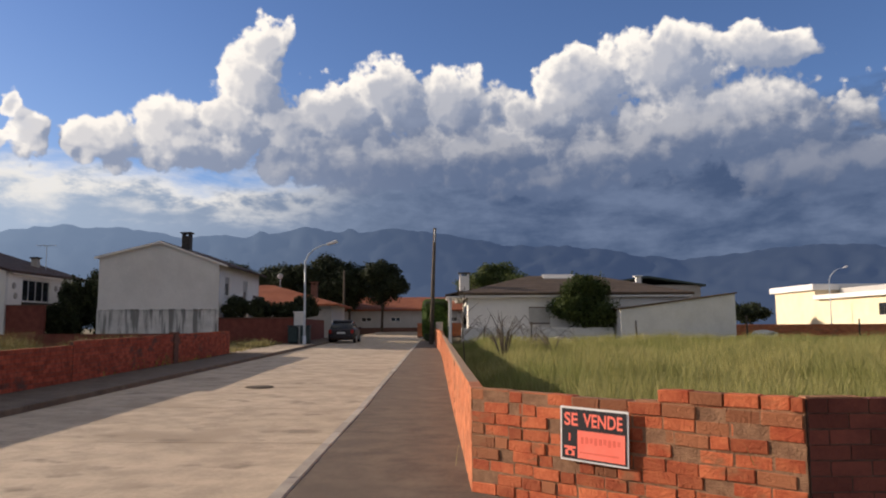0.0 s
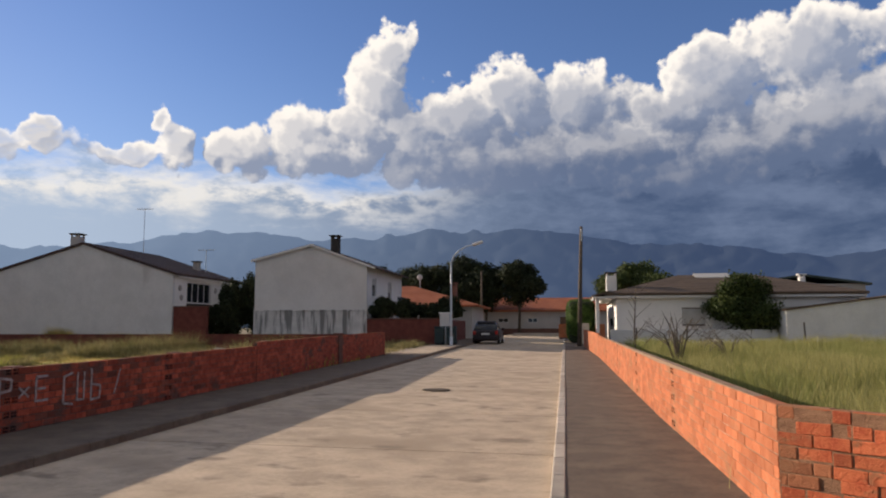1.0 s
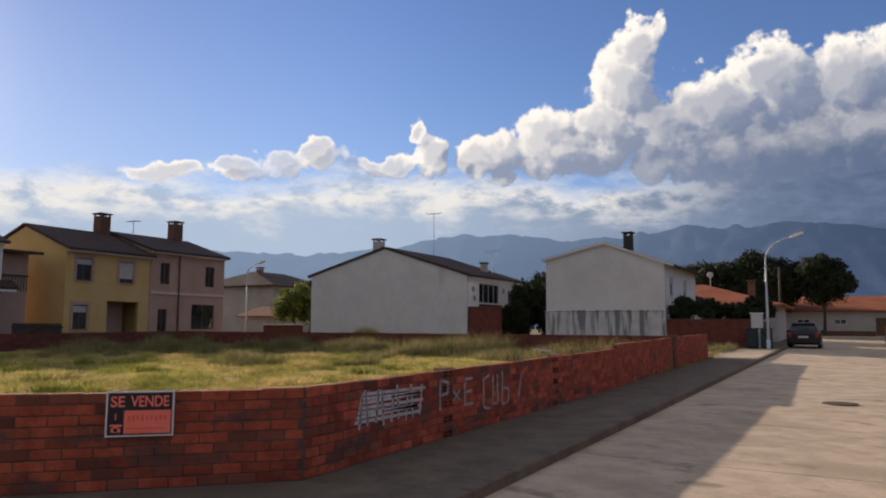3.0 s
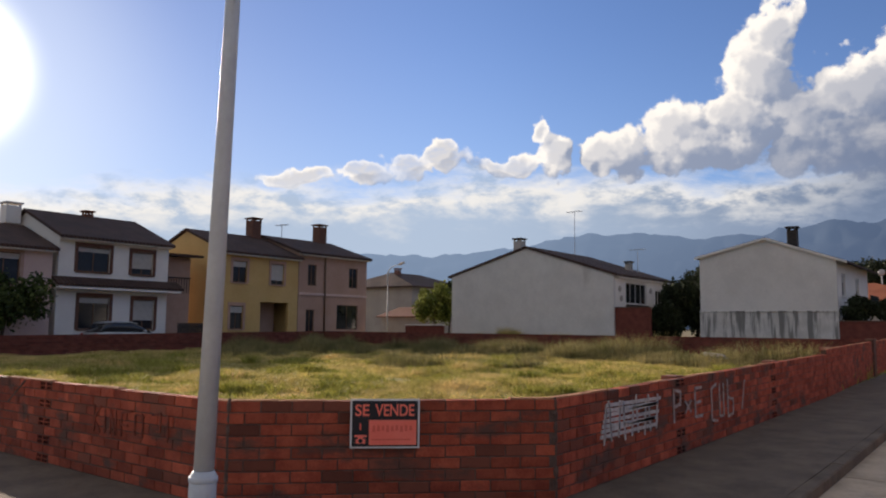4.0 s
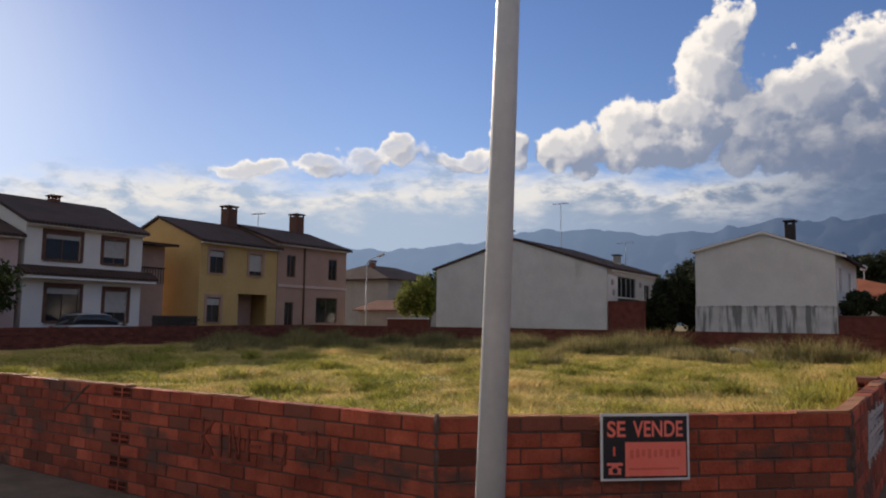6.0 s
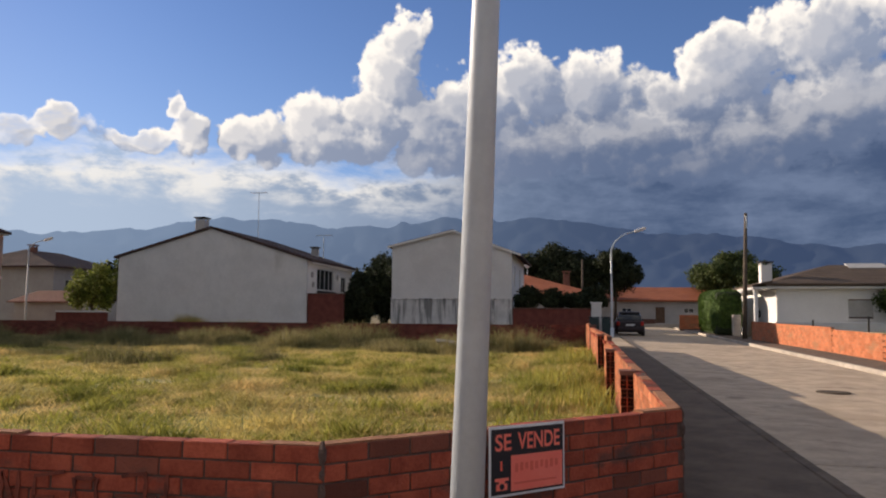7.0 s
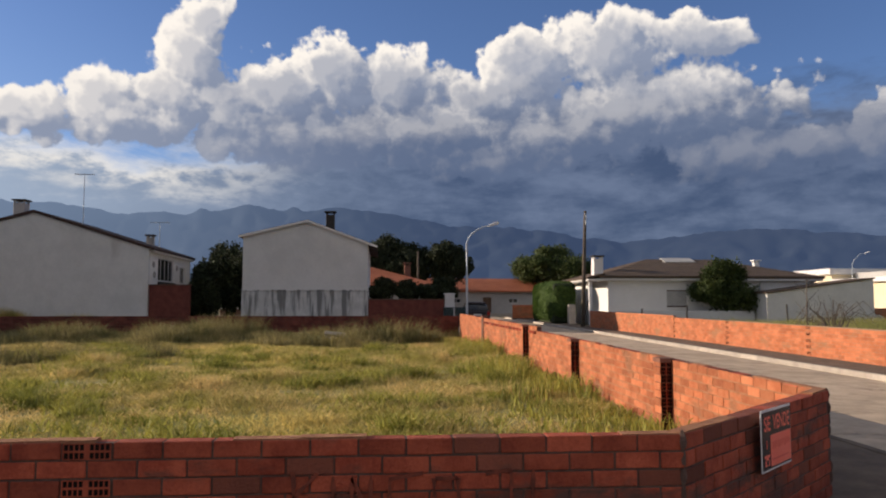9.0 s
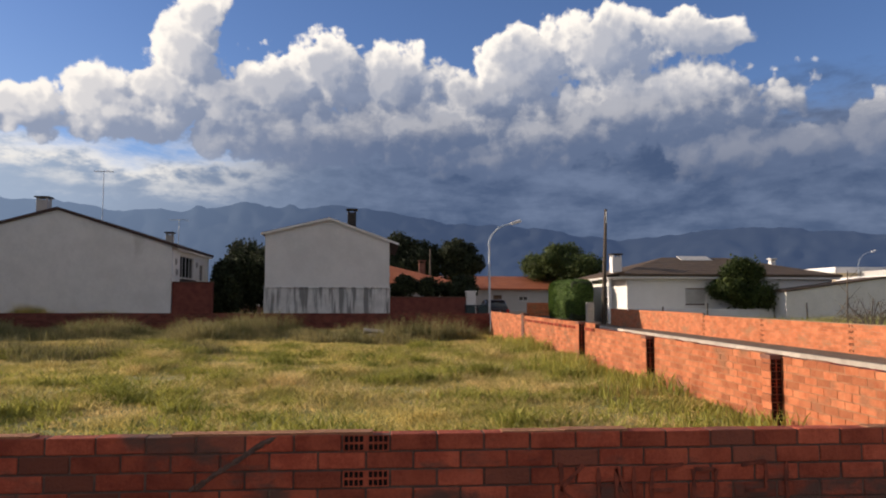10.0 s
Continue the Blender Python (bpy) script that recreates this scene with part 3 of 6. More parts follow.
def kerb(name, pts, label, mat, fall=lambda y: 0.0):
    """Kerb of stones along a line; the road lies to the right of the line's direction."""
    base = thing(name, (pts[0][0], pts[0][1], gz(pts[0][1])), label, "kerb", kind="structure")
    for (xa, ya), (xb, yb) in zip(pts, pts[1:]):
        d = Vector((xb - xa, yb - ya))
        n = max(1, round(d.length / 1.0))
        d /= n
        u = d.normalized()
        w = Vector((-u.y, u.x)) * (KW - 0.004)
        for i in range(n):
            a = Vector((xa, ya)) + d * i + u * 0.005
            b = Vector((xa, ya)) + d * (i + 1) - u * 0.005
            up = 0.006 + 0.008 * random.random()
            bm = prism(bmesh.new(), [(q.x, q.y, gz(q.y) - fall(q.y) + up) for q in (a, b, b + w, a + w)], (0, 0, -0.2))
            bmesh.ops.bevel(bm, geom=[e for e in bm.edges if all(v.co.z > gz(v.co.y) - fall(v.co.y) - 0.05 for v in e.verts)], offset=0.014, segments=1, affect="EDGES")
            part("kerb_stone", bm, mat, base)


kerb("kerb_west", [(-30, CROSS_Y1)] + L_ARC + [(ROAD_X0, 60)], "worn dark concrete kerb stones edging the pavement", M_WALK)
kerb("kerb_east", [(ROAD_X1, 60)] + R_ARC + [(40, CROSS_Y1)], "pale chipped concrete kerb stones edging the pavement", M_KERB, east_drop)

mh = thing("manhole_cover", (4.42, 11.15, street_z(4.42, 11.15)), "round rusty iron manhole cover set in concrete", "manhole cover")
bm = bmesh.new()
bmesh.ops.create_cone(bm, cap_ends=True, segments=28, radius1=0.27, radius2=0.27, depth=0.03, matrix=Matrix.Translation((4.42, 11.15, street_z(4.42, 11.15) + 0.006)))
part("lid", bm, M_BARK, mh)
bm = bmesh.new()
tube(bm, [(4.42 + 0.31 * math.cos(a), 11.15 + 0.31 * math.sin(a), street_z(4.42, 11.15) + 0.006) for a in [i * math.pi / 14 for i in range(29)]], [0.02] * 29, 6)
part("rim", bm, M_BARK, mh)


# ---------------------------------------------------------------- brick walls
BRICK_L, BRICK_H, BRICK_T, PITCH = 0.246, 0.086, 0.115, 0.256


def brick_mesh(name, length, mat):
    bm = bevelled(-length / 2, length / 2, 0, BRICK_T, -BRICK_H / 2, BRICK_H / 2, 0.005)
    return to_mesh(name, bm, mat)


def hollow_mesh(mat, hw=0.0100, hh=0.0155):
    """A pair of bricks turned end on, each end with two rows of four holes."""
    bm = bmesh.new()
    us, zs = [-0.123], [-0.043]
    for h in range(8):
        u = (-0.118 if h < 4 else 0.012) + 0.106 * (h % 4 + 0.5) / 4
        us += [u - hw, u + hw]
    us.append(0.123)
    for r in range(2):
        z = -0.043 + 0.086 * (r + 0.5) / 2
        zs += [z - hh, z + hh]
    zs.append(0.043)
    for i in range(len(us) - 1):
        for j in range(len(zs) - 1):
            q = [(us[i], zs[j]), (us[i + 1], zs[j]), (us[i + 1], zs[j + 1]), (us[i], zs[j + 1])]
            if i % 2 and j % 2:
                a = [bm.verts.new((u, -0.002, z)) for u, z in q]
                # holes are shallow; the black bottom is painted shade
                b = [bm.verts.new((u, 0.0055, z)) for u, z in q]
                for k in range(4):
                    bm.faces.new((a[k], a[(k + 1) % 4], b[(k + 1) % 4], b[k])).material_index = 1
                bm.faces.new(b).material_index = 1
            else:
                bm.faces.new([bm.verts.new((u, -0.002, z)) for u, z in q])
    bmesh.ops.remove_doubles(bm, verts=bm.verts, dist=0.0005)
    me = to_mesh("hollow_brick", bm, mat)
    me.materials.append(M_HOLE_SHADE)
    return me


def boxes_mesh(name, items, mat):
    """One mesh of many boxes: items of (origin, u, w, half length, thickness, half height)."""
    v, f = [], []
    quad = ((0, 2, 3, 1), (4, 5, 7, 6), (0, 1, 5, 4), (2, 6, 7, 3), (0, 4, 6, 2), (1, 3, 7, 5))
    for o, u, w, hl, th, hh in items:
        n = len(v)
        for dz in (-hh, hh):
            for t in (0, th):
                for s in (-hl, hl):
                    v.append((o[0] + u.x * s + w.x * t, o[1] + u.y * s + w.y * t, o[2] + dz))
        f += [[n + i for i in q] for q in quad]
    return raw_mesh(name, np.array(v), np.array(f), mat)


def brick_wall(name, p0, p1, courses, course, label, piece_mat, row_mat, pieces=(0, 0), vents=(), inner=(), extra=None, bricks=True, cap=True, dentil=False, mess=0.003, rough=False, base=None, mortar=None, inside=None):
    """Half-brick wall whose outer face runs from p0 to p1, its inside on the left. pieces: stretch of it whose bricks are parts.
    vents, inner: places of end-on bricks in the face, and of piers behind it. extra: stretch with one course more."""
    a, b = Vector(p0), Vector(p1)
    u = (b - a).normalized()
    w = Vector((-u.y, u.x))
    L = (b - a).length
    zb = (lambda y: gz(y)) if base is None else base
    h = courses * course
    q = [a + w * 0.007, b + w * 0.007, b + w * 0.108, a + w * 0.108]
    core = prism(bmesh.new(), [(p.x, p.y, zb(p.y) + h - 0.008) for p in q], (0, 0, -h - 0.12))
    wall = solid(name, core, mortar or M_MORTAR, label, "brick wall", "structure")
    if not bricks:
        return wall
    meshes = {k: brick_mesh("brick", ln, piece_mat) for k, ln in (("full", BRICK_L), ("half", 0.118))}
    hollow = hollow_mesh(piece_mat)
    # wider holes put more of the painted black on the pier ends
    open_end = hollow_mesh(piece_mat, 0.0125, 0.0195)
    turn = math.atan2(u.y, u.x)
    rows, lining = [], []
    for k in range(courses + (1 if extra else 0)):
        s = -PITCH / 2 if k % 2 else 0.0
        while s < L - 0.03:
            run = random.choice((0.135, 0.19, 0.235, 0.25, 0.262)) if rough else PITCH
            lo, hi = max(s, 0.0), min(s + run, L)
            s += run
            if hi - lo < 0.06:
                continue
            mid = (lo + hi) / 2
            if k >= courses and not extra[0] <= mid <= extra[1]:
                continue
            near_vent = any(abs(mid - c) < PITCH * 0.75 for c in vents) and k % 2 == courses % 2 - 1 + 2 * (courses % 2 == 0)
            jit = random.uniform(-mess, mess)
            c2 = a + u * mid + w * jit
            z = zb(c2.y) + (k + 0.5) * course + (random.uniform(-0.006, 0.006) if rough else random.uniform(-0.002, 0.002))
            hl = (hi - lo - 0.010) / 2
            if inside:
                lining.append(((c2.x + w.x * 0.1165, c2.y + w.y * 0.1165, z), u, w, hl - random.random() * 0.006, 0.006, BRICK_H / 2 - random.random() * 0.006))
            if near_vent:
                for c in vents:
                    if lo <= c < hi:
                        o = new("hollow_brick", hollow)
                        cc = a + u * mid
                        o.matrix_basis = Matrix.Translation((cc.x, cc.y, z)) @ Matrix.Rotation(turn, 4, "Z")
                        hang(o, wall)
                        break
                else:
                    near_vent = False
            if near_vent:
                rows.append(((c2.x + w.x * 0.052, c2.y + w.y * 0.052, z), u, w, hl, 0.06, BRICK_H / 2))
            elif pieces[0] <= mid < pieces[1]:
                o = new("brick", meshes["full" if hl > 0.1 else "half"])
                o.matrix_basis = Matrix.Translation((c2.x, c2.y, z)) @ Matrix.Rotation(turn + random.uniform(-0.006, 0.006), 4, "Z") @ Matrix.Rotation(random.uniform(-0.03, 0.03) if rough else 0.0, 4, "Y") @ Matrix.Diagonal((hl / (0.123 if hl > 0.1 else 0.059), 1, 1, 1))
                hang(o, wall)
            else:
                rows.append(((c2.x, c2.y, z), u, w, hl, BRICK_T, BRICK_H / 2))
    for c in inner:
        for k in range(courses):
            cc = a + u * c
            wob = 0.004 if k % 2 else -0.004
            z = zb(cc.y) + (k + 0.5) * course
            (lining if inside else rows).append(((cc.x + w.x * 0.124, cc.y + w.y * 0.124, z), u, w, 0.110, 0.142 + wob, BRICK_H / 2))
            e = cc + w * 0.194 - u * 0.120
            o = new("hollow_brick", open_end)
            o.matrix_basis = Matrix.Translation((e.x, e.y, z)) @ Matrix.Rotation(turn - math.pi / 2, 4, "Z") @ Matrix.Diagonal((0.57, 1, 1, 1))
            hang(o, wall)
        cc = a + u * c
        pier = [cc + u * s + w * t for s, t in ((-0.105, 0.108), (0.105, 0.108), (0.105, 0.252), (-0.105, 0.252))]
        part("pier", prism(bmesh.new(), [(p.x, p.y, zb(p.y) + h - 0.006) for p in pier], (0, 0, -h - 0.1)), M_MORTAR, wall, "brick pier behind the wall")
        cap_at = [cc + u * s + w * t for s, t in ((-0.125, 0.09), (0.12, 0.09), (0.12, 0.275), (-0.125, 0.275))]
        part("pier_cap", prism(bmesh.new(), [(p.x, p.y, zb(p.y) + h + 0.012) for p in cap_at], (0, 0, -0.05)), M_CHIM, wall, "rough brick on top of the pier")
    if dentil:
        n = int(L / 0.19)
        for i in range(n):
            cc = a + u * ((i + 0.5) * L / n) + w * 0.121
            rows.append(((cc.x, cc.y, zb(cc.y) + h - course * 1.5), u, w, 0.05, 0.035, BRICK_H / 2 - 0.006))
    if inside:
        q = [a + w * 0.100, b + w * 0.100, b + w * 0.1185, a + w * 0.1185]
        part("mortar_coat", prism(bmesh.new(), [(p.x, p.y, zb(p.y) + h - 0.010) for p in q], (0, 0, -h - 0.1)), M_LIT_MORTAR, wall, "mortar smeared over the inside, paler for its sunlit face")
        o = new("inside_rows", boxes_mesh("inside_rows", lining, inside))
        hang(o, wall)
        tagged(o, kind="stuff")
    if rows:
        o = new("brick_rows", boxes_mesh("brick_rows", rows, row_mat))
        hang(o, wall)
        tagged(o, kind="stuff")
    if cap:
        n = max(2, int(L / 0.35))
        pts = [a + u * (L * i / n) for i in range(n + 1)]
        bm = bmesh.new()
        for i in range(n):
            if random.random() < 0.55:
                continue
            p, r = pts[i], pts[i + 1]
            hh = 0.004 + random.random() * 0.008
            prism(bm, [(t.x, t.y, zb(t.y) + h + hh - 0.004) for t in (p + w * 0.012, r + w * 0.012, r + w * 0.104, p + w * 0.104)], (0, 0, -0.02))
        # pinkish colour imitates the light along the wall's top edge
        part("mortar_cap", bm, M_LIT_MORTAR, wall, "crumbled mortar along the top, pinkish for its lit edge")
    return wall


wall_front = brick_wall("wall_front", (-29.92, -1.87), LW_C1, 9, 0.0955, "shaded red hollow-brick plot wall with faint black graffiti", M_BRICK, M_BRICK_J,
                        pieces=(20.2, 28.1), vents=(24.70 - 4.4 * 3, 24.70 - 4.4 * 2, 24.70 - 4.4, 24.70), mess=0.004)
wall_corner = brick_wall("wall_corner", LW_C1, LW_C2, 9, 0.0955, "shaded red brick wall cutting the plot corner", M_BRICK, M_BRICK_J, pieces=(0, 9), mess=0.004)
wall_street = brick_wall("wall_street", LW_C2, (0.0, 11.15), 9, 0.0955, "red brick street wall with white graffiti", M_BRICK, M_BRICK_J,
                         pieces=(0, 8.3), vents=(2.95, 7.1), inner=(3.18, 7.55), mess=0.004, inside=M_INSIDE_LIT)
wall_street_mid = brick_wall("wall_street_mid", (0.0, 11.17), (-0.22, 18.5), 10, 0.0955, "red brick street wall with a toothed course under its cap", M_BRICK, M_BRICK_J, inner=(0.92,), dentil=True, inside=M_INSIDE_LIT)
wall_street_end = brick_wall("wall_street_end", (-0.23, 18.92), (-0.28, 25.5), 10, 0.0955, "red brick street wall beyond the gate post", M_BRICK, M_BRICK_J, inside=M_INSIDE_LIT)
# rear and west walls use the brick darkened for shade
wall_rear = brick_wall("wall_rear", (-30, 25.60), (-0.42, 25.60), 9, 0.0955, "low shaded dark brick wall closing the weedy plot", M_BRICK, M_SHADED_BRICK, cap=False)
wall_west = brick_wall("wall_west", (-30, -1.75), (-30, 25.6), 9, 0.0955, "low shaded dark brick wall along the plot's far side", M_BRICK, M_SHADED_BRICK, cap=False)
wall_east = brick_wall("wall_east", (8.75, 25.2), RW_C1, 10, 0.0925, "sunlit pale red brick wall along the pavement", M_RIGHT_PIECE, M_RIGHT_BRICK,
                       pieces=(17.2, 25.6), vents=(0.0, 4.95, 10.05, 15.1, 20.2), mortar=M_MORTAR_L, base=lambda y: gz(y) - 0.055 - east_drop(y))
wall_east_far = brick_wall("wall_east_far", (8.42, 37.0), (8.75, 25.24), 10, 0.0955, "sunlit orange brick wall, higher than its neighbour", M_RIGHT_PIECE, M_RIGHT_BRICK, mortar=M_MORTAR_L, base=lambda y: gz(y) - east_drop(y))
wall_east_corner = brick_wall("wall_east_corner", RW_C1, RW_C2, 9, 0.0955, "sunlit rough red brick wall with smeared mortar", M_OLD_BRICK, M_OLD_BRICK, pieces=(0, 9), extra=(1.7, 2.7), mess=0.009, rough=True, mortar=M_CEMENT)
wall_east_front = brick_wall("wall_east_front", (10.95, -2.07), (46, -2.07), 10, 0.0955, "shaded dark red brick wall", M_BRICK, M_SHADED_BRICK)

post = thing("gate_post", (-0.28, 18.71, gz(18.7)), "dark maroon gate post between two brick walls", "post")
part("shaft", bevelled(-0.37, -0.18, 18.5, 18.92, gz(18.7) - 0.1, gz(18.7) + 0.98, 0.012), M_TRIM, post)
part("cap", bevelled(-0.39, -0.16, 18.48, 18.94, gz(18.7) + 0.98, gz(18.7) + 1.03, 0.012), M_TRIM, post)

# joints smeared with cement where the corner walls meet
smear = thing("cement_joint", (0, 0, 0), "rough grey cement smeared down the wall corner", "cement", kind="structure")
for (x, y), n in ((LW_C2, 9), (LW_C1, 9)):
    for k in range(n):
        r = random.uniform(0.02, 0.045)
        bm = bmesh.new()
        bmesh.ops.create_icosphere(bm, subdivisions=2, radius=1.0)
        for v in bm.verts:
            v.co *= 1 + 0.25 * noise.noise(v.co * 2 + Vector((k, x, y)))
            v.co = Vector((v.co.x * r * 0.7, v.co.y * r * 0.7, v.co.z * 0.06)) + Vector((x - 0.012, y + 0.012, gz(y) + 0.05 + k * 0.0955 + random.uniform(-0.01, 0.01)))
        part("cement_smear", bm, M_MORTAR, smear)
for k in range(7):
    bm = bmesh.new()
    bmesh.ops.create_icosphere(bm, subdivisions=2, radius=1.0)
    s = k / 6.0
    for v in bm.verts:
        v.co *= 1 + 0.3 * noise.noise(v.co * 2 + Vector((k, 3, 1)))
        v.co = Vector((v.co.x * 0.06, v.co.y * 0.007, v.co.z * 0.012 + v.co.x * 0.03)) + Vector((-5.75 - 0.34 * s, -1.872, 0.80 - 0.22 * s + random.uniform(-0.01, 0.01)))
    part("cement_smear", bm, M_MORTAR, smear)


# ---------------------------------------------------------------- writing and signs
def letters(body, width, height):
    """Mesh of bold capitals that fill width x height, lower left at the origin, in the xz plane, facing -y."""
    cu = bpy.data.curves.new("letters", "FONT")
    cu.body, cu.offset, cu.extrude = body, 0.022, 0.0
    ob = bpy.data.objects.new("letters", cu)
    scene.collection.objects.link(ob)
    bpy.context.view_layer.update()
    me = bpy.data.meshes.new_from_object(ob.evaluated_get(bpy.context.evaluated_depsgraph_get()))
    bpy.data.objects.remove(ob)
    bm = bmesh.new()
    bm.from_mesh(me)
    bpy.data.meshes.remove(me)
    x0, x1 = min(v.co.x for v in bm.verts), max(v.co.x for v in bm.verts)
    y0, y1 = min(v.co.y for v in bm.verts), max(v.co.y for v in bm.verts)
    for v in bm.verts:
        v.co = Vector(((v.co.x - x0) / (x1 - x0) * width, 0, (v.co.y - y0) / (y1 - y0) * height))
    return bm


def shifted(bm, m):
    bmesh.ops.transform(bm, matrix=m, verts=bm.verts)
    return bm


def sale_sign(corner, angle, tilt, label):
    """For-sale board 0.575 x 0.403 m; corner: its lower left as one faces it."""
    base = thing("for_sale_sign", corner, label, "sign", "for-sale signs")
    m = Matrix.Translation(corner) @ Matrix.Rotation(angle, 4, "Z") @ Matrix.Rotation(tilt, 4, "Y")

    def add(name, bm, mat, text=""):
        part(name, shifted(bm, m), mat, base, text)
    W, Hh = 0.575, 0.403
    add("board", bevelled(0, W, -0.006, 0, 0, Hh, 0.002), M_SIGN_W, "white plastic board edge")
    add("black_field", cube(0.016, W - 0.016, -0.010, -0.0062, 0.016, Hh - 0.016), M_BLACK)
    add("red_field", cube(0.155, W - 0.026, -0.0135, -0.0102, 0.028, 0.232), M_SIGN_O, "fluorescent red panel")
    for body, x, wd in (("SE", 0.04, 0.118), ("VENDE", 0.205, 0.325)):
        add("lettering", shifted(letters(body, wd, 0.098), Matrix.Translation((x, -0.0125, 0.262))), M_SIGN_O, "red capital letters")
    # handwritten line and small print as plain strokes
    for i in range(9):
        x = 0.185 + i * 0.038
        add("number_bar", cube(x, x + 0.022, -0.0150, -0.0137, 0.135 + 0.006 * (i % 3), 0.185 + 0.004 * (i % 2)), M_SIGN_D)
    add("small_print_bar", cube(0.175, 0.50, -0.0150, -0.0137, 0.066, 0.078), M_SIGN_D)
    # telephone pictogram and small figure mark
    bm = bmesh.new()
    box(bm, 0.048, 0.128, -0.0125, -0.0104, 0.040, 0.078)
    box(bm, 0.066, 0.110, -0.0125, -0.0104, 0.078, 0.092)
    box(bm, 0.038, 0.138, -0.0125, -0.0104, 0.092, 0.110)
    add("telephone_mark", bm, M_SIGN_O)
    bm = bmesh.new()
    bmesh.ops.create_cone(bm, cap_ends=True, segments=16, radius1=0.017, radius2=0.017, depth=0.0022, matrix=Matrix.Translation((0.088, -0.0134, 0.062)) @ Matrix.Rotation(math.pi / 2, 4, "X"))
    add("telephone_dial", bm, M_BLACK)
    add("arrow_mark", cube(0.078, 0.092, -0.0125, -0.0104, 0.150, 0.205), M_SIGN_D)
    return base


ang_l = math.atan2(1.87, 2.0)
nl = Vector((math.sin(ang_l), -math.cos(ang_l), 0)) * 0.008
sale_sign(Vector((-1.271, -1.206, 0.461)) + nl + Vector((0.03, -0.02, 0)), ang_l, 0.0, "black and red for-sale board on the shaded corner wall")
ang_r = math.atan2(-1.79, 1.99)
nr = Vector((math.sin(ang_r), -math.cos(ang_r), 0)) * 0.035
sale_sign(Vector((9.62, -0.895, 0.373)) + nr, ang_r, 0.02, "sun-faded black and red for-sale board on rough brick")


def stroke_bars(name, label, mat, plan, place):
    """Spray-painted strokes, each a thin ribbon on a wall: plan of (s, z, ds, dz, width)."""
    base = thing(name, place(plan[0][0], plan[0][1], 0), label, "graffiti")
    for s, z, ds, dz, wd in plan:
        d = Vector((ds, dz))
        n = Vector((-d.y, d.x)).normalized() * wd / 2
        seg = 4
        bm = bmesh.new()
        loop = []
        for i in range(seg + 1):
            wob = 0.006 * math.sin(i * 2.3 + s * 7)
            loop.append((s + d.x * i / seg + n.x + wob, z + d.y * i / seg + n.y))
        for i in range(seg, -1, -1):
            wob = 0.006 * math.sin(i * 2.9 + s * 5)
            loop.append((s + d.x * i / seg - n.x + wob, z + d.y * i / seg - n.y))
        a = [bm.verts.new(place(p, r, 0.010)) for p, r in loop]
        b = [bm.verts.new(place(p, r, 0.001)) for p, r in loop]
        bm.faces.new(a)
        for i in range(len(a)):
            j = (i + 1) % len(a)
            bm.faces.new((a[i], b[i], b[j], a[j]))
        part("paint_stroke", bm, mat, base)
    return base


def on_street(s, z, out):
    return Vector((out, s, z))


def on_front(s, z, out):
    return Vector((s, -1.87 - out, z))


scribble = [(0.85 + 0.02 * i, 0.44 + 0.048 * i, 1.36 - 0.05 * (i % 3), 0.03 * math.sin(i * 2), 0.034) for i in range(7)] + \
           [(0.92 + 0.16 * i, 0.36 + 0.02 * (i % 3), 0.05 * (-1) ** i, 0.36 + 0.03 * (i % 2), 0.026) for i in range(9)]
stroke_bars("scribbled_graffiti", "white spray scribble crossing itself on red brick", M_PAINT_W, scribble, on_street)
tag_a = [(2.72, 0.40, 0.0, 0.38, 0.035), (2.72, 0.77, 0.22, -0.03, 0.035), (2.94, 0.74, -0.02, -0.14, 0.035), (2.93, 0.60, -0.20, -0.02, 0.035),
         (3.08, 0.48, 0.20, 0.14, 0.03), (3.28, 0.48, -0.20, 0.14, 0.03), (3.42, 0.40, 0.0, 0.36, 0.035), (3.42, 0.75, 0.24, 0.0, 0.035), (3.42, 0.58, 0.20, 0.0, 0.035), (3.42, 0.41, 0.26, 0.0, 0.035)]
tag_b = [(4.02, 0.32, 0.0, 0.40, 0.04), (4.02, 0.71, 0.20, 0.05, 0.035), (4.02, 0.32, 0.22, -0.03, 0.035), (4.34, 0.34, 0.0, 0.42, 0.035), (4.50, 0.34, 0.0, 0.42, 0.035), (4.34, 0.34, 0.16, 0.0, 0.035),
         (4.68, 0.30, 0.0, 0.50, 0.035), (4.68, 0.56, 0.24, -0.04, 0.035), (4.92, 0.52, -0.02, -0.20, 0.035), (4.68, 0.31, 0.24, 0.02, 0.035), (5.30, 0.36, 0.16, 0.40, 0.03)]
stroke_bars("sprayed_tag", "white sprayed strokes on red brick", M_PAINT_F, tag_a, on_street)
stroke_bars("sprayed_tag", "taller white sprayed strokes on red brick", M_PAINT_F, tag_b, on_street)
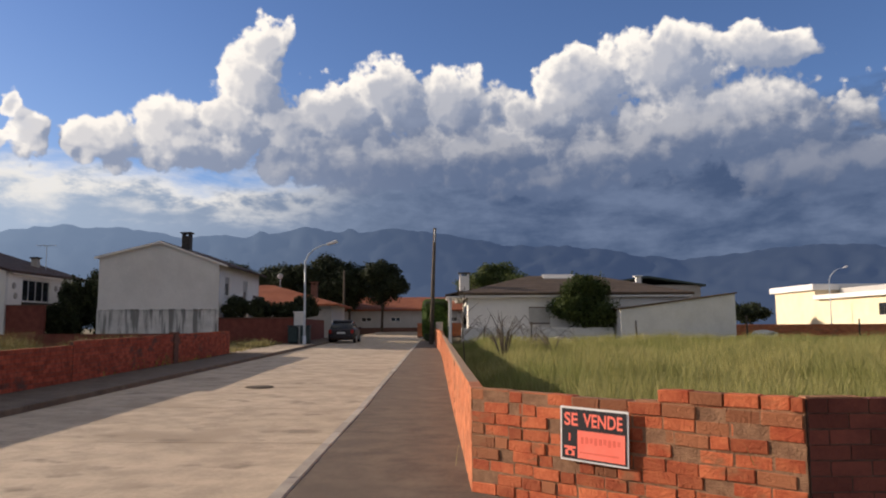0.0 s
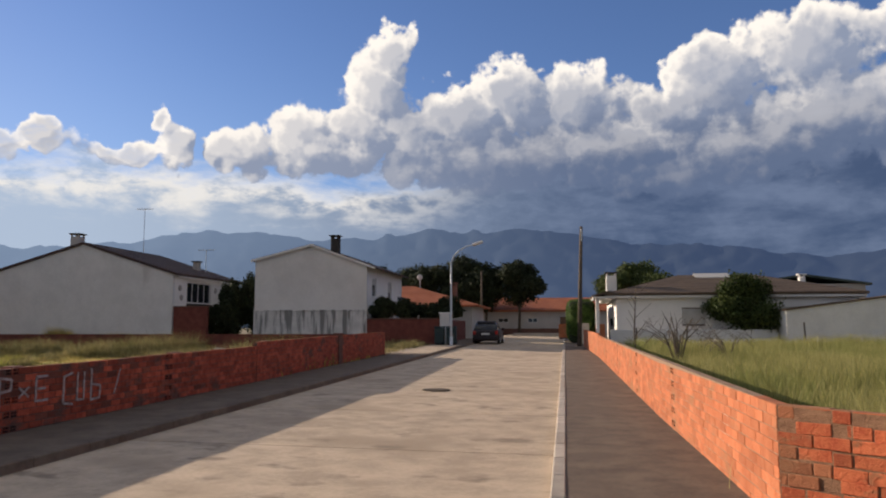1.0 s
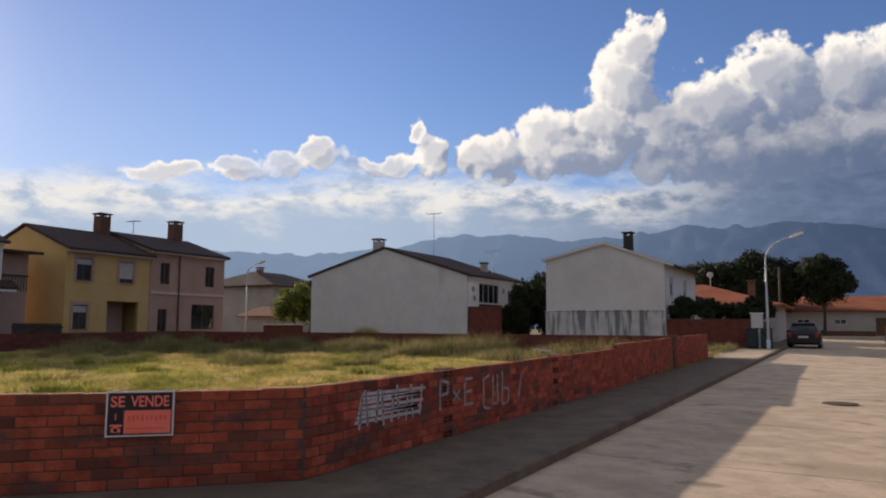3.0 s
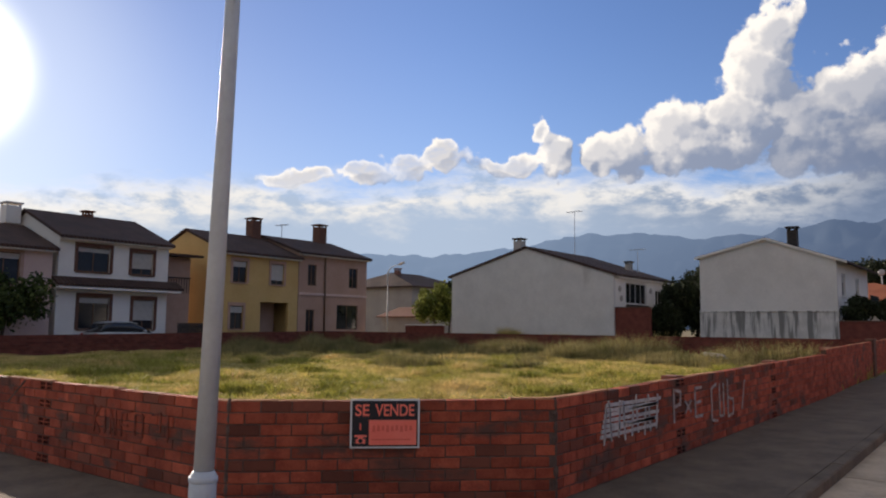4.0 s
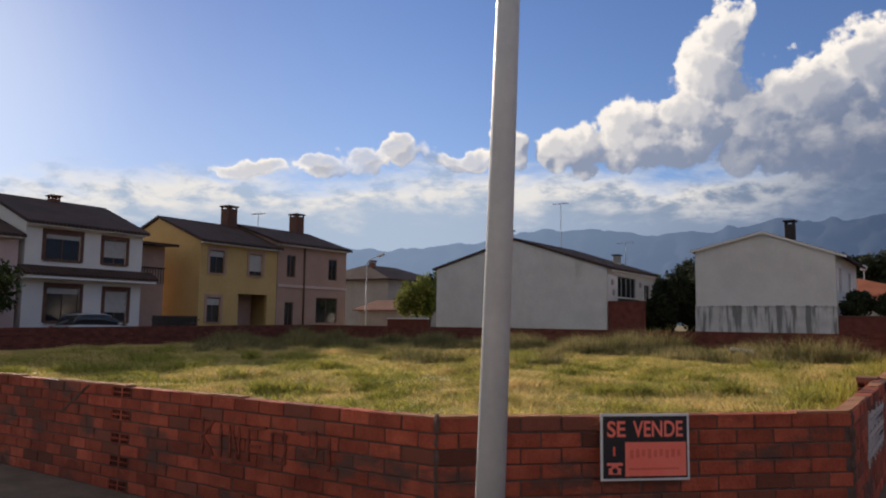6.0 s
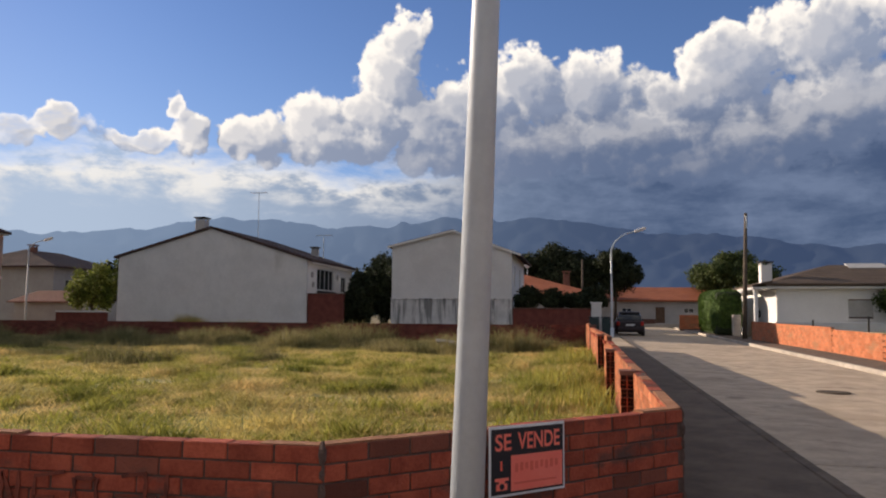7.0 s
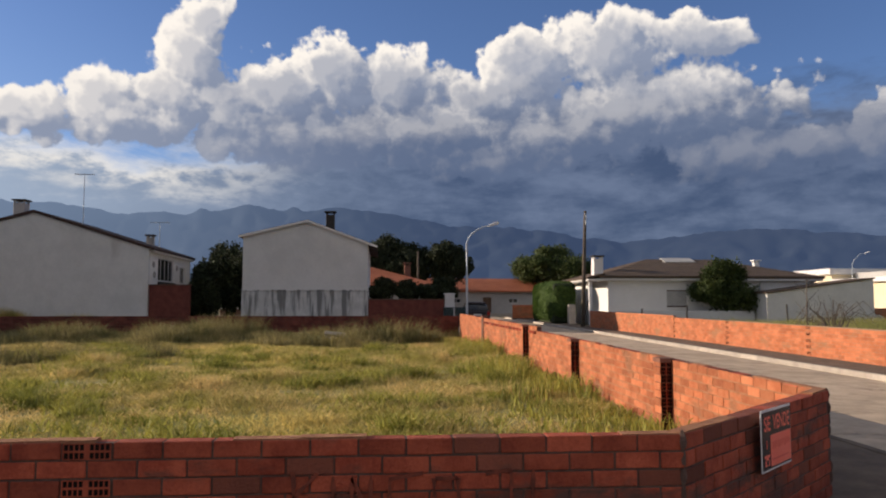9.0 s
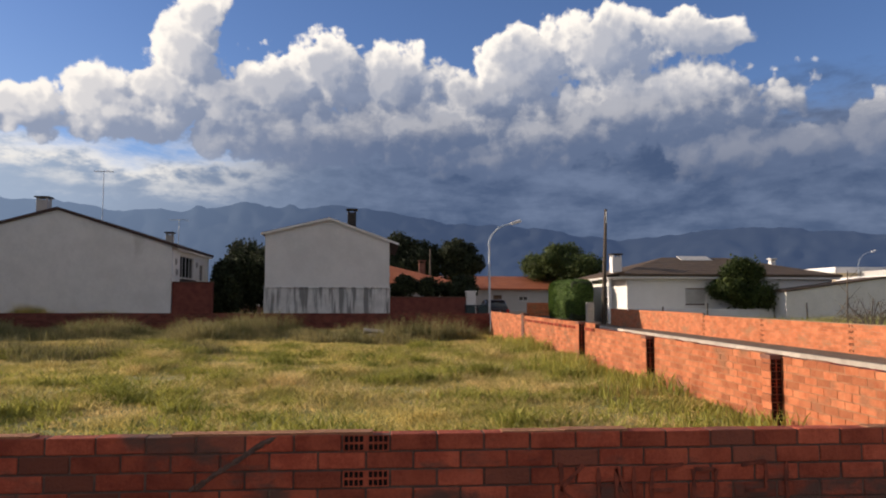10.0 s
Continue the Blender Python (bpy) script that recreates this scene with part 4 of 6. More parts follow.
tag_c = [(-4.15, 0.40, 0.0, 0.27, 0.022), (-4.15, 0.53, 0.13, 0.13, 0.02), (-4.15, 0.53, 0.13, -0.13, 0.02), (-3.94, 0.40, 0.0, 0.24, 0.02), (-3.84, 0.40, 0.0, 0.24, 0.02), (-3.84, 0.63, 0.10, -0.22, 0.02),
         (-3.74, 0.40, 0.0, 0.24, 0.02), (-3.64, 0.62, 0.18, 0.03, 0.02), (-3.64, 0.40, 0.0, 0.22, 0.02), (-3.64, 0.51, 0.12, 0.0, 0.02), (-3.40, 0.42, 0.0, 0.20, 0.02), (-3.40, 0.62, 0.13, 0.0, 0.02),
         (-3.27, 0.42, 0.0, 0.20, 0.02), (-3.40, 0.42, 0.13, 0.0, 0.02), (-3.12, 0.64, 0.14, 0.02, 0.02), (-2.98, 0.65, 0.0, -0.14, 0.02), (-3.10, 0.50, 0.12, 0.0, 0.02), (-2.86, 0.42, 0.0, 0.24, 0.02)]
stroke_bars("sprayed_tag", "faded black sprayed strokes on shaded brick", M_PAINT_K, tag_c, on_front)
stroke_bars("sprayed_tag", "worn pale sprayed marks on sunlit brick", M_PAINT_S, [(1.42, 0.30, 0.03, 0.35, 0.05), (1.56, 0.36, -0.02, 0.27, 0.06), (1.70, 0.28, 0.02, 0.36, 0.05), (1.84, 0.33, -0.03, 0.28, 0.045), (1.40, 0.63, 0.46, 0.02, 0.05), (1.44, 0.47, 0.40, -0.03, 0.04)], lambda s, z, o: Vector((8.94 - o, s, z)))


# ---------------------------------------------------------------- street lamps and poles
def near_lamp(x, y):
    """Corner lamp whose column leans a little towards the street."""
    z = gz(y)
    t = thing("street_lamp", (x, y, z), "grey galvanised street lamp column on the corner pavement", "street lamp", "street lamps")

    def up(h):
        return (x + 0.035 * h, y, z + h)
    bm = bmesh.new()
    tube(bm, [up(0.50), up(3.5), up(6.6)], [0.068, 0.053, 0.036], 16)
    part("column", bm, M_STEEL, t)
    bm = bmesh.new()
    tube(bm, [up(0), up(0.49), up(0.53)], [0.093, 0.090, 0.070], 16)
    part("base_sleeve", bm, M_STEEL, t, "wider steel sleeve at the foot")
    bm = bmesh.new()
    tube(bm, [up(0.455), up(0.462), up(0.488), up(0.495)], [0.090, 0.096, 0.096, 0.090], 16)
    part("collar", bm, M_STEEL, t)
    part("base_plate", bevelled(x - 0.17, x + 0.17, y - 0.17, y + 0.17, z - 0.01, z + 0.02, 0.006), M_STEEL, t)
    bm = bmesh.new()
    tube(bm, [up(6.55), (x + 0.34, y - 0.25, z + 7.0), (x + 0.63, y - 1.1, z + 7.3)], [0.036, 0.034, 0.03], 10)
    part("arm", bm, M_STEEL, t)
    part("lantern", bevelled(x + 0.51, x + 0.75, y - 1.65, y - 1.05, z + 7.24, z + 7.38, 0.04, 2), M_SIGN_W, t)


near_lamp(-1.176, -2.68)


def arm_lamp(x, y, tip, z_col, label):
    """Slim lamp whose column bends over into an arm towards tip."""
    z = gz(y)
    t = thing("street_lamp", (x, y, z), label, "street lamp", "street lamps")
    pts = [(x, y, z - 0.3), (x, y, z + z_col * 0.5), (x, y, z_col)]
    d = Vector(tip) - Vector((x, y, z_col))
    for s in (0.25, 0.5, 0.75, 1.0):
        pts.append((x + d.x * s ** 1.5, y + d.y * s ** 1.5, z_col + d.z * (1 - (1 - s) ** 1.7)))
    bm = bmesh.new()
    tube(bm, pts, [0.075, 0.06, 0.05, 0.04, 0.035, 0.032, 0.03], 10)
    part("column", bm, M_STEEL, t)
    e = d.normalized()
    bm = bevelled(-0.12, 0.50, -0.14, 0.14, -0.06, 0.09, 0.05, 2)
    part("lantern", shifted(bm, Matrix.Translation(tip) @ Matrix.Rotation(math.atan2(e.y, e.x), 4, "Z") @ Matrix.Rotation(-0.30, 4, "Y")), M_SIGN_W, t, "pale lantern head")
    bm = bmesh.new()
    tube(bm, [(x, y, z - 0.3), (x, y, z + 0.5)], [0.10, 0.095], 12)
    part("base_sleeve", bm, M_STEEL, t)


arm_lamp(1.07, 35.7, (2.42, 35.7, 6.10), 5.1, "slim grey street lamp with a curved arm over the road")
arm_lamp(-38.1, 40.2, (-36.8, 40.2, 6.5), 5.9, "slim grey street lamp far behind the plot")
arm_lamp(58.2, 88.0, (60.2, 88.0, 8.6), 7.0, "slim street lamp by the cream building")

pole = thing("utility_pole", (8.20, 37.7, gz(37.7)), "weathered dark wooden utility pole on the pavement", "utility pole", "utility poles")
bm = bmesh.new()
tube(bm, [(8.20, 37.7, gz(37.7) - 0.1), (8.31, 37.7, 3.8), (8.43, 37.7, 7.25)], [0.135, 0.115, 0.085], 12)
part("shaft", bm, M_WOOD, pole)
bm = bmesh.new()
tube(bm, [(8.43, 37.62, 6.4), (8.43, 37.62, 7.1)], [0.03, 0.03], 6)
part("metal_strip", bm, M_STEEL, pole)
pole2 = thing("utility_pole", (-0.3, 64, gz(64)), "thin grey wooden pole before dark pines", "utility pole", "utility poles")
bm = bmesh.new()
tube(bm, [(-0.3, 64, gz(64) - 0.1), (-0.3, 64, 6.7)], [0.12, 0.08], 10)
part("shaft", bm, M_WOOD, pole2)


# ---------------------------------------------------------------- houses
def abox(axis, face, out, a0, a1, d0, d1, z0, z1, bm=None):
    """Box on a wall: a along the wall, d outwards from its face. axis: 'x' or 'y', the way the wall runs; out: +1 or -1."""
    bm = bm or bmesh.new()
    lo, hi = sorted((face + out * d0, face + out * d1))
    return box(bm, a0, a1, lo, hi, z0, z1) if axis == "x" else box(bm, lo, hi, a0, a1, z0, z1)


def panel(axis, face, out, a0, a1, z0, z1, openings=(), t=0.25):
    """Wall panel of thickness t with rectangular openings (a0, a1, z0, z1) right through it."""
    bm = bmesh.new()
    cuts = sorted({a0, a1, *(v for o in openings for v in o[:2])})
    zs = sorted({z0, z1, *(v for o in openings for v in o[2:4])})
    for i in range(len(cuts) - 1):
        for j in range(len(zs) - 1):
            ca, cz = (cuts[i] + cuts[i + 1]) / 2, (zs[j] + zs[j + 1]) / 2
            if any(o[0] < ca < o[1] and o[2] < cz < o[3] for o in openings):
                continue
            abox(axis, face, out, cuts[i], cuts[i + 1], -t, 0, zs[j], zs[j + 1], bm)
    bmesh.ops.remove_doubles(bm, verts=bm.verts, dist=0.0005)
    bm.verts.index_update()
    seen_faces = {}
    for f in bm.faces:
        seen_faces.setdefault(frozenset(v.index for v in f.verts), []).append(f)
    bmesh.ops.delete(bm, geom=[f for fs in seen_faces.values() if len(fs) > 1 for f in fs], context="FACES_ONLY")
    return bm


def window(house, axis, face, out, o, surround=None, shutter=0.0, bars=False, sill=True, mullions=1, frame=None):
    a0, a1, z0, z1 = o
    bm = bmesh.new()
    f = 0.06
    for q in ((a0, a1, z0, z0 + f), (a0, a1, z1 - f, z1), (a0, a0 + f, z0 + f, z1 - f), (a1 - f, a1, z0 + f, z1 - f)):
        abox(axis, face, out, q[0], q[1], -0.14, -0.08, q[2], q[3], bm)
    for i in range(mullions):
        c = a0 + (a1 - a0) * (i + 1) / (mullions + 1)
        abox(axis, face, out, c - 0.03, c + 0.03, -0.135, -0.085, z0 + f, z1 - f, bm)
    win = part("window", bm, frame or M_FRAME, house)
    part("pane", abox(axis, face, out, a0 + 0.01, a1 - 0.01, -0.125, -0.105, z0 + 0.01, z1 - 0.01), M_GLASS, win, "dark window glass")
    if shutter:
        n = max(4, int((z1 - z0) * shutter / 0.06))
        prof = [(-0.078, z1 - f)] + [(-0.058 if i % 2 else -0.068, z1 - f - i * 0.03) for i in range(2 * n)] + [(-0.078, z1 - f - (2 * n - 1) * 0.03)]
        prof = [(d, max(z, z0 + f * 0.5 + 0.0001 * k)) for k, (d, z) in enumerate(prof)]
        if axis == "x":
            bm = prism(bmesh.new(), [(a0 + 0.02, face + out * d, z) for d, z in prof], (a1 - a0 - 0.04, 0, 0))
        else:
            bm = prism(bmesh.new(), [(face + out * d, a0 + 0.02, z) for d, z in prof], (0, a1 - a0 - 0.04, 0))
        part("roller_shutter", bm, M_SHUT, win, "pale lowered roller shutter")
    if sill:
        part("sill", abox(axis, face, out, a0 - 0.08, a1 + 0.08, -0.06, 0.07, z0 - 0.07, z0 - 0.003), surround or house_trim, win)
    if surround:
        bm = bmesh.new()
        s = 0.17
        for q in ((a0 - s, a1 + s, z1 + 0.002, z1 + s * 1.25), (a0 - s, a0 - 0.002, z0 - 0.02, z1), (a1 + 0.002, a1 + s, z0 - 0.02, z1)):
            abox(axis, face, out, q[0], q[1], -0.02, 0.05, q[2], q[3], bm)
        part("surround", bm, surround, win, "brown brick window surround")
    if bars:
        n = int((a1 - a0) / 0.16)
        for i in range(1, n):
            c = a0 + (a1 - a0) * i / n
            part("grille_bar", abox(axis, face, out, c - 0.012, c + 0.012, -0.02, 0.025, z0, z1), M_FRAME, win)
    return win


house_trim = M_WHITE2


def roof_slab(name, pts, mat, house, t=0.16):
    return part(name, prism(bmesh.new(), pts, (0, 0, -t)), mat, house)


def gable_prism(x0, x1, xr, z0l, z0r, zr, y0, y1, zb=None):
    """Solid five-sided gable wall between y0 and y1 above the line zb."""
    zb = zb if zb is not None else min(z0l, z0r) - 0.01
    return prism(bmesh.new(), [(x0, y0, zb), (x1, y0, zb), (x1, y0, z0r), (xr, y0, zr), (x0, y0, z0l)], (0, y1 - y0, 0))


def chimney(house, x, y, w, z0, z1, mat, top=None):
    ch = part("chimney", bevelled(x - w / 2, x + w / 2, y - w / 2, y + w / 2, z0, z1 - 0.22, 0.015), mat, house)
    for sx in (-1, 1):
        for sy in (-1, 1):
            cx, cy = x + sx * (w / 2 - 0.06), y + sy * (w / 2 - 0.06)
            part("cap_post", cube(cx - 0.05, cx + 0.05, cy - 0.05, cy + 0.05, z1 - 0.222, z1 - 0.08), mat, ch)
    part("cap", bevelled(x - w / 2 - 0.09, x + w / 2 + 0.09, y - w / 2 - 0.09, y + w / 2 + 0.09, z1 - 0.08, z1, 0.02), top or mat, ch, "flat chimney cap on four stubs")
    return ch


def antenna(x, y, z0, z1, label):
    t = thing("tv_antenna", (x, y, z0), label, "antenna", "roof antennas")
    bm = bmesh.new()
    tube(bm, [(x, y, z0), (x, y, z1)], [0.03, 0.022], 6)
    part("mast", bm, M_STEEL, t)
    bm = bmesh.new()
    tube(bm, [(x - 0.6, y - 0.1, z1 - 0.05), (x + 0.6, y + 0.1, z1 - 0.02)], [0.02, 0.02], 6)
    for i in range(6):
        c = x - 0.5 + i * 0.2
        tube(bm, [(c, y - 0.3, z1 - 0.03), (c, y + 0.3, z1 - 0.03)], [0.012, 0.012], 5)
    part("crossbar", bm, M_STEEL, t)


# single-storey white house with a broad blank gable
def white_gable_house():
    x0, x1, y0, y1, xr = -29.2, -16.72, 37.2, 46.4, -23.0
    zl, zr, za = 5.05, 4.80, 6.78
    g = gz(y0)
    h = thing("house", (xr, y0, g), "white rendered house with a broad blank gable and brown tiled roof", "house", "houses round the plots")
    part("gable_wall", gable_prism(x0, x1, xr, zl, zr, za, y0, y0 + 0.25, g - 0.3), M_WHITE, h)
    part("gable_wall", gable_prism(x0, x1, xr, zl, zr, za, y1 - 0.25, y1, g - 0.3), M_WHITE, h)
    part("wall", panel("y", x0, -1, y0 + 0.25, y1 - 0.25, g - 0.3, zl), M_WHITE, h)
    o = (39.0, 42.3, 3.05, 4.40)
    door = (43.8, 45.0, 3.0, 4.1)
    part("wall", panel("y", x1, 1, y0 + 0.25, y1 - 0.25, g - 0.3, zr, [o, door]), M_WHITE2, h)
    window(h, "y", x1, 1, o, mullions=3)
    window(h, "y", x1, 1, door, mullions=1)
    part("planter_board", abox("y", x1, 1, 38.95, 42.4, 0.01, 0.12, 2.55, 3.0), M_IRON, h, "dark board under the barred window")
    for yc, zc in ((38.05, 3.95), (38.25, 3.35), (42.95, 4.0)):
        bm = bmesh.new()
        bmesh.ops.create_cone(bm, cap_ends=True, segments=16, radius1=0.20, radius2=0.15, depth=0.06, matrix=Matrix.Translation((x1 + 0.04, yc, zc)) @ Matrix.Rotation(math.pi / 2, 4, "Y"))
        part("wall_plate", bm, M_GREY_W, h, "round plate hung on the wall")
    s_l, s_r = (za - zl) / (xr - x0), (za - zr) / (x1 - xr)
    ov = 0.30
    roof_slab("roof", [(xr, y0 - 0.10, za + 0.14), (xr, y1 + 0.1, za + 0.14), (x0 - ov, y1 + 0.1, zl - ov * s_l + 0.14), (x0 - ov, y0 - 0.10, zl - ov * s_l + 0.14)], M_ROOF, h)
    roof_slab("roof", [(xr, y0 - 0.10, za + 0.14), (x1 + ov, y0 - 0.10, zr - ov * s_r + 0.14), (x1 + ov, y1 + 0.1, zr - ov * s_r + 0.14), (xr, y1 + 0.1, za + 0.14)], M_ROOF, h)
    part("fascia", cube(x1 + 0.002, x1 + 0.26, y0 + 0.3, y1, 4.60, 4.72), M_WHITE2, h, "white soffit beam under the eave")
    chimney(h, -24.2, 38.3, 0.62, 6.3, 7.62, M_GREY_L, top=M_IRON)
    chimney(h, -18.7, 44.0, 0.42, 5.2, 6.2, M_GREY_W, top=M_IRON)
    return h


white_gable_house()
antenna(-23.1, 44.3, 6.6, 10.2, "tall thin television antenna on the white house")
antenna(-18.3, 44.6, 5.4, 7.1, "short television antenna behind the eave")
wg = thing("garden_wall", (-15.6, 37.3, gz(37)), "shaded dark red brick yard wall beside the white house", "garden wall")
part("wall_face", bevelled(-16.70, -14.45, 37.3, 37.55, gz(37) - 0.2, 2.72, 0.02), M_SHADED_BRICK, wg)
part("coping", bevelled(-16.70, -14.40, 37.26, 37.59, 2.72, 2.78, 0.015), M_TRIM, wg)


# two-storey white house with the stained base
def stained_house():
    x0, x1, y0, y1, xr = -11.7, -4.5, 38.1, 48.0, -8.0
    zl, zr, za = 5.62, 5.22, 6.50
    g = gz(y0)
    h = thing("house", (xr, y0, g), "tall white rendered house with black streaks on its base", "house", "houses round the plots")
    part("gable_wall", gable_prism(x0, x1, xr, zl, zr, za, y0, y0 + 0.25, 2.47), M_WHITE, h)
    part("base_wall", cube(x0 - 0.03, x1 + 0.03, y0 - 0.04, y0 + 0.25, g - 0.3, 2.465), M_STAIN, h, "white base band streaked with black damp")
    part("ledge", bevelled(x0 - 0.05, x1 + 0.05, y0 - 0.08, y0 - 0.002, 2.44, 2.52, 0.012), M_STAIN, h)
    part("gable_wall", gable_prism(x0, x1, xr, zl, zr, za, y1 - 0.25, y1, g - 0.3), M_WHITE, h)
    part("wall", panel("y", x0, -1, y0 + 0.25, y1 - 0.25, g - 0.3, zl), M_WHITE, h)
    ops = [(39.4, 40.5, 3.35, 4.55), (43.6, 44.8, 2.7, 4.55), (40, 41.2, 0.9, 2.2), (43.4, 44.5, 0.5, 2.5)]
    part("wall", panel("y", x1, 1, y0 + 0.25, y1 - 0.25, g - 0.3, zr, ops), M_WHITE2, h)
    for o in ops[:3]:
        window(h, "y", x1, 1, o, shutter=0.4)
    part("door", abox("y", x1, 1, ops[3][0], ops[3][1], -0.18, -0.12, ops[3][2], ops[3][3]), M_DOOR, h)
    part("balcony", bevelled(x1 + 0.002, x1 + 0.9, 43.0, 46.0, 2.45, 2.6, 0.02), M_WHITE2, h)
    rail = part("balcony_rail", cube(x1 + 0.80, x1 + 0.87, 43.0, 46.0, 3.45, 3.50), M_TEAL, h, "blue-green iron balcony rail")
    for i in range(16):
        part("baluster", cube(x1 + 0.82, x1 + 0.85, 43.05 + i * 0.19, 43.08 + i * 0.19, 2.6, 3.452), M_TEAL, rail)
    s_l, s_r = (za - zl) / (xr - x0), (za - zr) / (x1 - xr)
    roof_slab("roof", [(xr, y0 - 0.14, za + 0.10), (xr, y1 + 0.1, za + 0.10), (x0 - 0.25, y1 + 0.1, zl - 0.25 * s_l + 0.10), (x0 - 0.25, y0 - 0.14, zl - 0.25 * s_l + 0.10)], M_ROOF, h, 0.10)
    roof_slab("roof", [(xr, y0 - 0.14, za + 0.10), (x1 + 0.55, y0 - 0.14, zr - 0.55 * s_r + 0.10), (x1 + 0.55, y1 + 0.1, zr - 0.55 * s_r + 0.10), (xr, y1 + 0.1, za + 0.10)], M_ROOF, h, 0.10)
    part("verge", prism(bmesh.new(), [(x0 - 0.25, y0 - 0.17, zl - 0.25 * s_l + 0.08), (xr, y0 - 0.17, za + 0.08), (x1 + 0.55, y0 - 0.17, zr - 0.55 * s_r + 0.08),
                                      (x1 + 0.55, y0 - 0.17, zr - 0.55 * s_r - 0.04), (xr, y0 - 0.17, za - 0.04), (x0 - 0.25, y0 - 0.17, zl - 0.25 * s_l - 0.04)], (0, 0.025, 0)), M_WHITE2, h, "pale verge board along the gable")
    chimney(h, -6.75, 38.9, 0.5, 5.8, 7.2, M_IRON)
    return h


stained_house()


def hip_roof(h, x0, x1, y0, y1, ze, zr, ins, mat, along="x", t=0.14):
    xm, ym = (x0 + x1) / 2, (y0 + y1) / 2
    a, b = ((x0 + ins, ym, zr), (x1 - ins, ym, zr)) if along == "x" else ((xm, y0 + ins, zr), (xm, y1 - ins, zr))
    c = [(x0, y0, ze), (x1, y0, ze), (x1, y1, ze), (x0, y1, ze)]
    if along == "x":
        faces = [(c[0], c[1], b, a), (c[1], c[2], b), (c[2], c[3], a, b), (c[3], c[0], a)]
    else:
        faces = [(c[0], c[1], a), (c[1], c[2], b, a), (c[2], c[3], b), (c[3], c[0], a, b)]
    for f in faces:
        roof_slab("roof", list(f), mat, h, t)


def plain_house(x0, x1, y0, y1, ze, wall_mat, label, ops=None, group="houses round the plots", name="house"):
    """Walls of a house with openings by side: 's', 'n', 'e', 'w'."""
    ops = ops or {}
    g = gz(y0)
    h = thing(name, ((x0 + x1) / 2, (y0 + y1) / 2, g), label, "house", group)
    part("wall", panel("x", y0, -1, x0, x1, g - 0.3, ze, ops.get("s", ())), wall_mat, h)
    part("wall", panel("x", y1, 1, x0, x1, g - 0.3, ze, ops.get("n", ())), wall_mat, h)
    part("wall", panel("y", x1, 1, y0 + 0.25, y1 - 0.25, g - 0.3, ze, ops.get("e", ())), wall_mat, h)
    part("wall", panel("y", x0, -1, y0 + 0.25, y1 - 0.25, g - 0.3, ze, ops.get("w", ())), wall_mat, h)
    part("ceiling", cube(x0 + 0.25, x1 - 0.25, y0 + 0.25, y1 - 0.25, ze - 0.12, ze - 0.02), M_WHITE2, h)
    return h


# orange-roofed house behind
oh = plain_house(-12.0, 0.4, 51.0, 59.0, 3.1, M_GREY_L, "low white house with an orange tiled hip roof", {"s": [(-3.6, -2.4, 1.5, 2.5)]})
window(oh, "x", 51.0, -1, (-3.6, -2.4, 1.5, 2.5), shutter=0.5)
hip_roof(oh, -12.6, 1.0, 50.4, 59.6, 3.14, 4.85, 6.0, M_ROOF_O, "x")
chimney(oh, -1.6, 55.0, 0.5, 3.6, 5.1, M_CHIM)
bm = bmesh.new()
bmesh.ops.create_uvsphere(bm, u_segments=16, v_segments=8, radius=0.24, matrix=Matrix.Translation((-4.85, 56.95, 5.72)) @ Matrix.Diagonal((1, 0.25, 1, 1)))
part("satellite_dish", bm, M_DISH, oh, "round white satellite dish")
bm = bmesh.new()
tube(bm, [(-4.85, 57.0, 3.6), (-4.85, 57.0, 5.7)], [0.03, 0.03], 6)
part("dish_mast", bm, M_STEEL, oh)

yw = thing("garden_wall", (-2.2, 38.0, gz(38)), "shaded dark red brick front-yard wall under trailing greenery", "garden wall")
part("wall_face", bevelled(-4.45, 0.0, 38.0, 38.25, gz(38) - 0.2, 1.92, 0.02), M_SHADED_BRICK, yw)
part("wall_face", bevelled(-0.25, 0.0, 38.27, 50.0, gz(38) - 0.2, 1.92, 0.02), M_SHADED_BRICK, yw)
part("coping", bevelled(-4.45, 0.05, 37.96, 38.29, 1.92, 1.98, 0.015), M_TRIM, yw)
pp = thing("gate_pillar", (0.35, 38.2, gz(38)), "white rendered gate pillar and wall stub", "pillar")
part("shaft", bevelled(0.03, 0.6, 38.0, 38.5, gz(38) - 0.1, 2.25, 0.02), M_WHITE, pp)
part("coping", bevelled(-0.03, 0.66, 37.95, 38.55, 2.25, 2.32, 0.02), M_WHITE2, pp)
for i, x in enumerate((0.16, 0.86)):
    bn = thing("wheelie_bin", (x, 37.2, gz(37.2)), "dark teal plastic wheeled bin on the pavement", "bin", "bins by the gate")
    part("tub", bevelled(x - 0.27, x + 0.27, 36.9, 37.5, gz(37) + 0.06, gz(37) + 0.98, 0.05, 2), M_TEAL, bn)
    part("lid", bevelled(x - 0.3, x + 0.3, 36.87, 37.55, gz(37) + 0.985, gz(37) + 1.07, 0.03, 2), M_TEAL, bn)
    bm = bmesh.new()
    tube(bm, [(x - 0.25, 37.45, gz(37) + 0.09), (x + 0.25, 37.45, gz(37) + 0.09)], [0.09, 0.09], 12)
    part("wheel", bm, M_TYRE, bn)


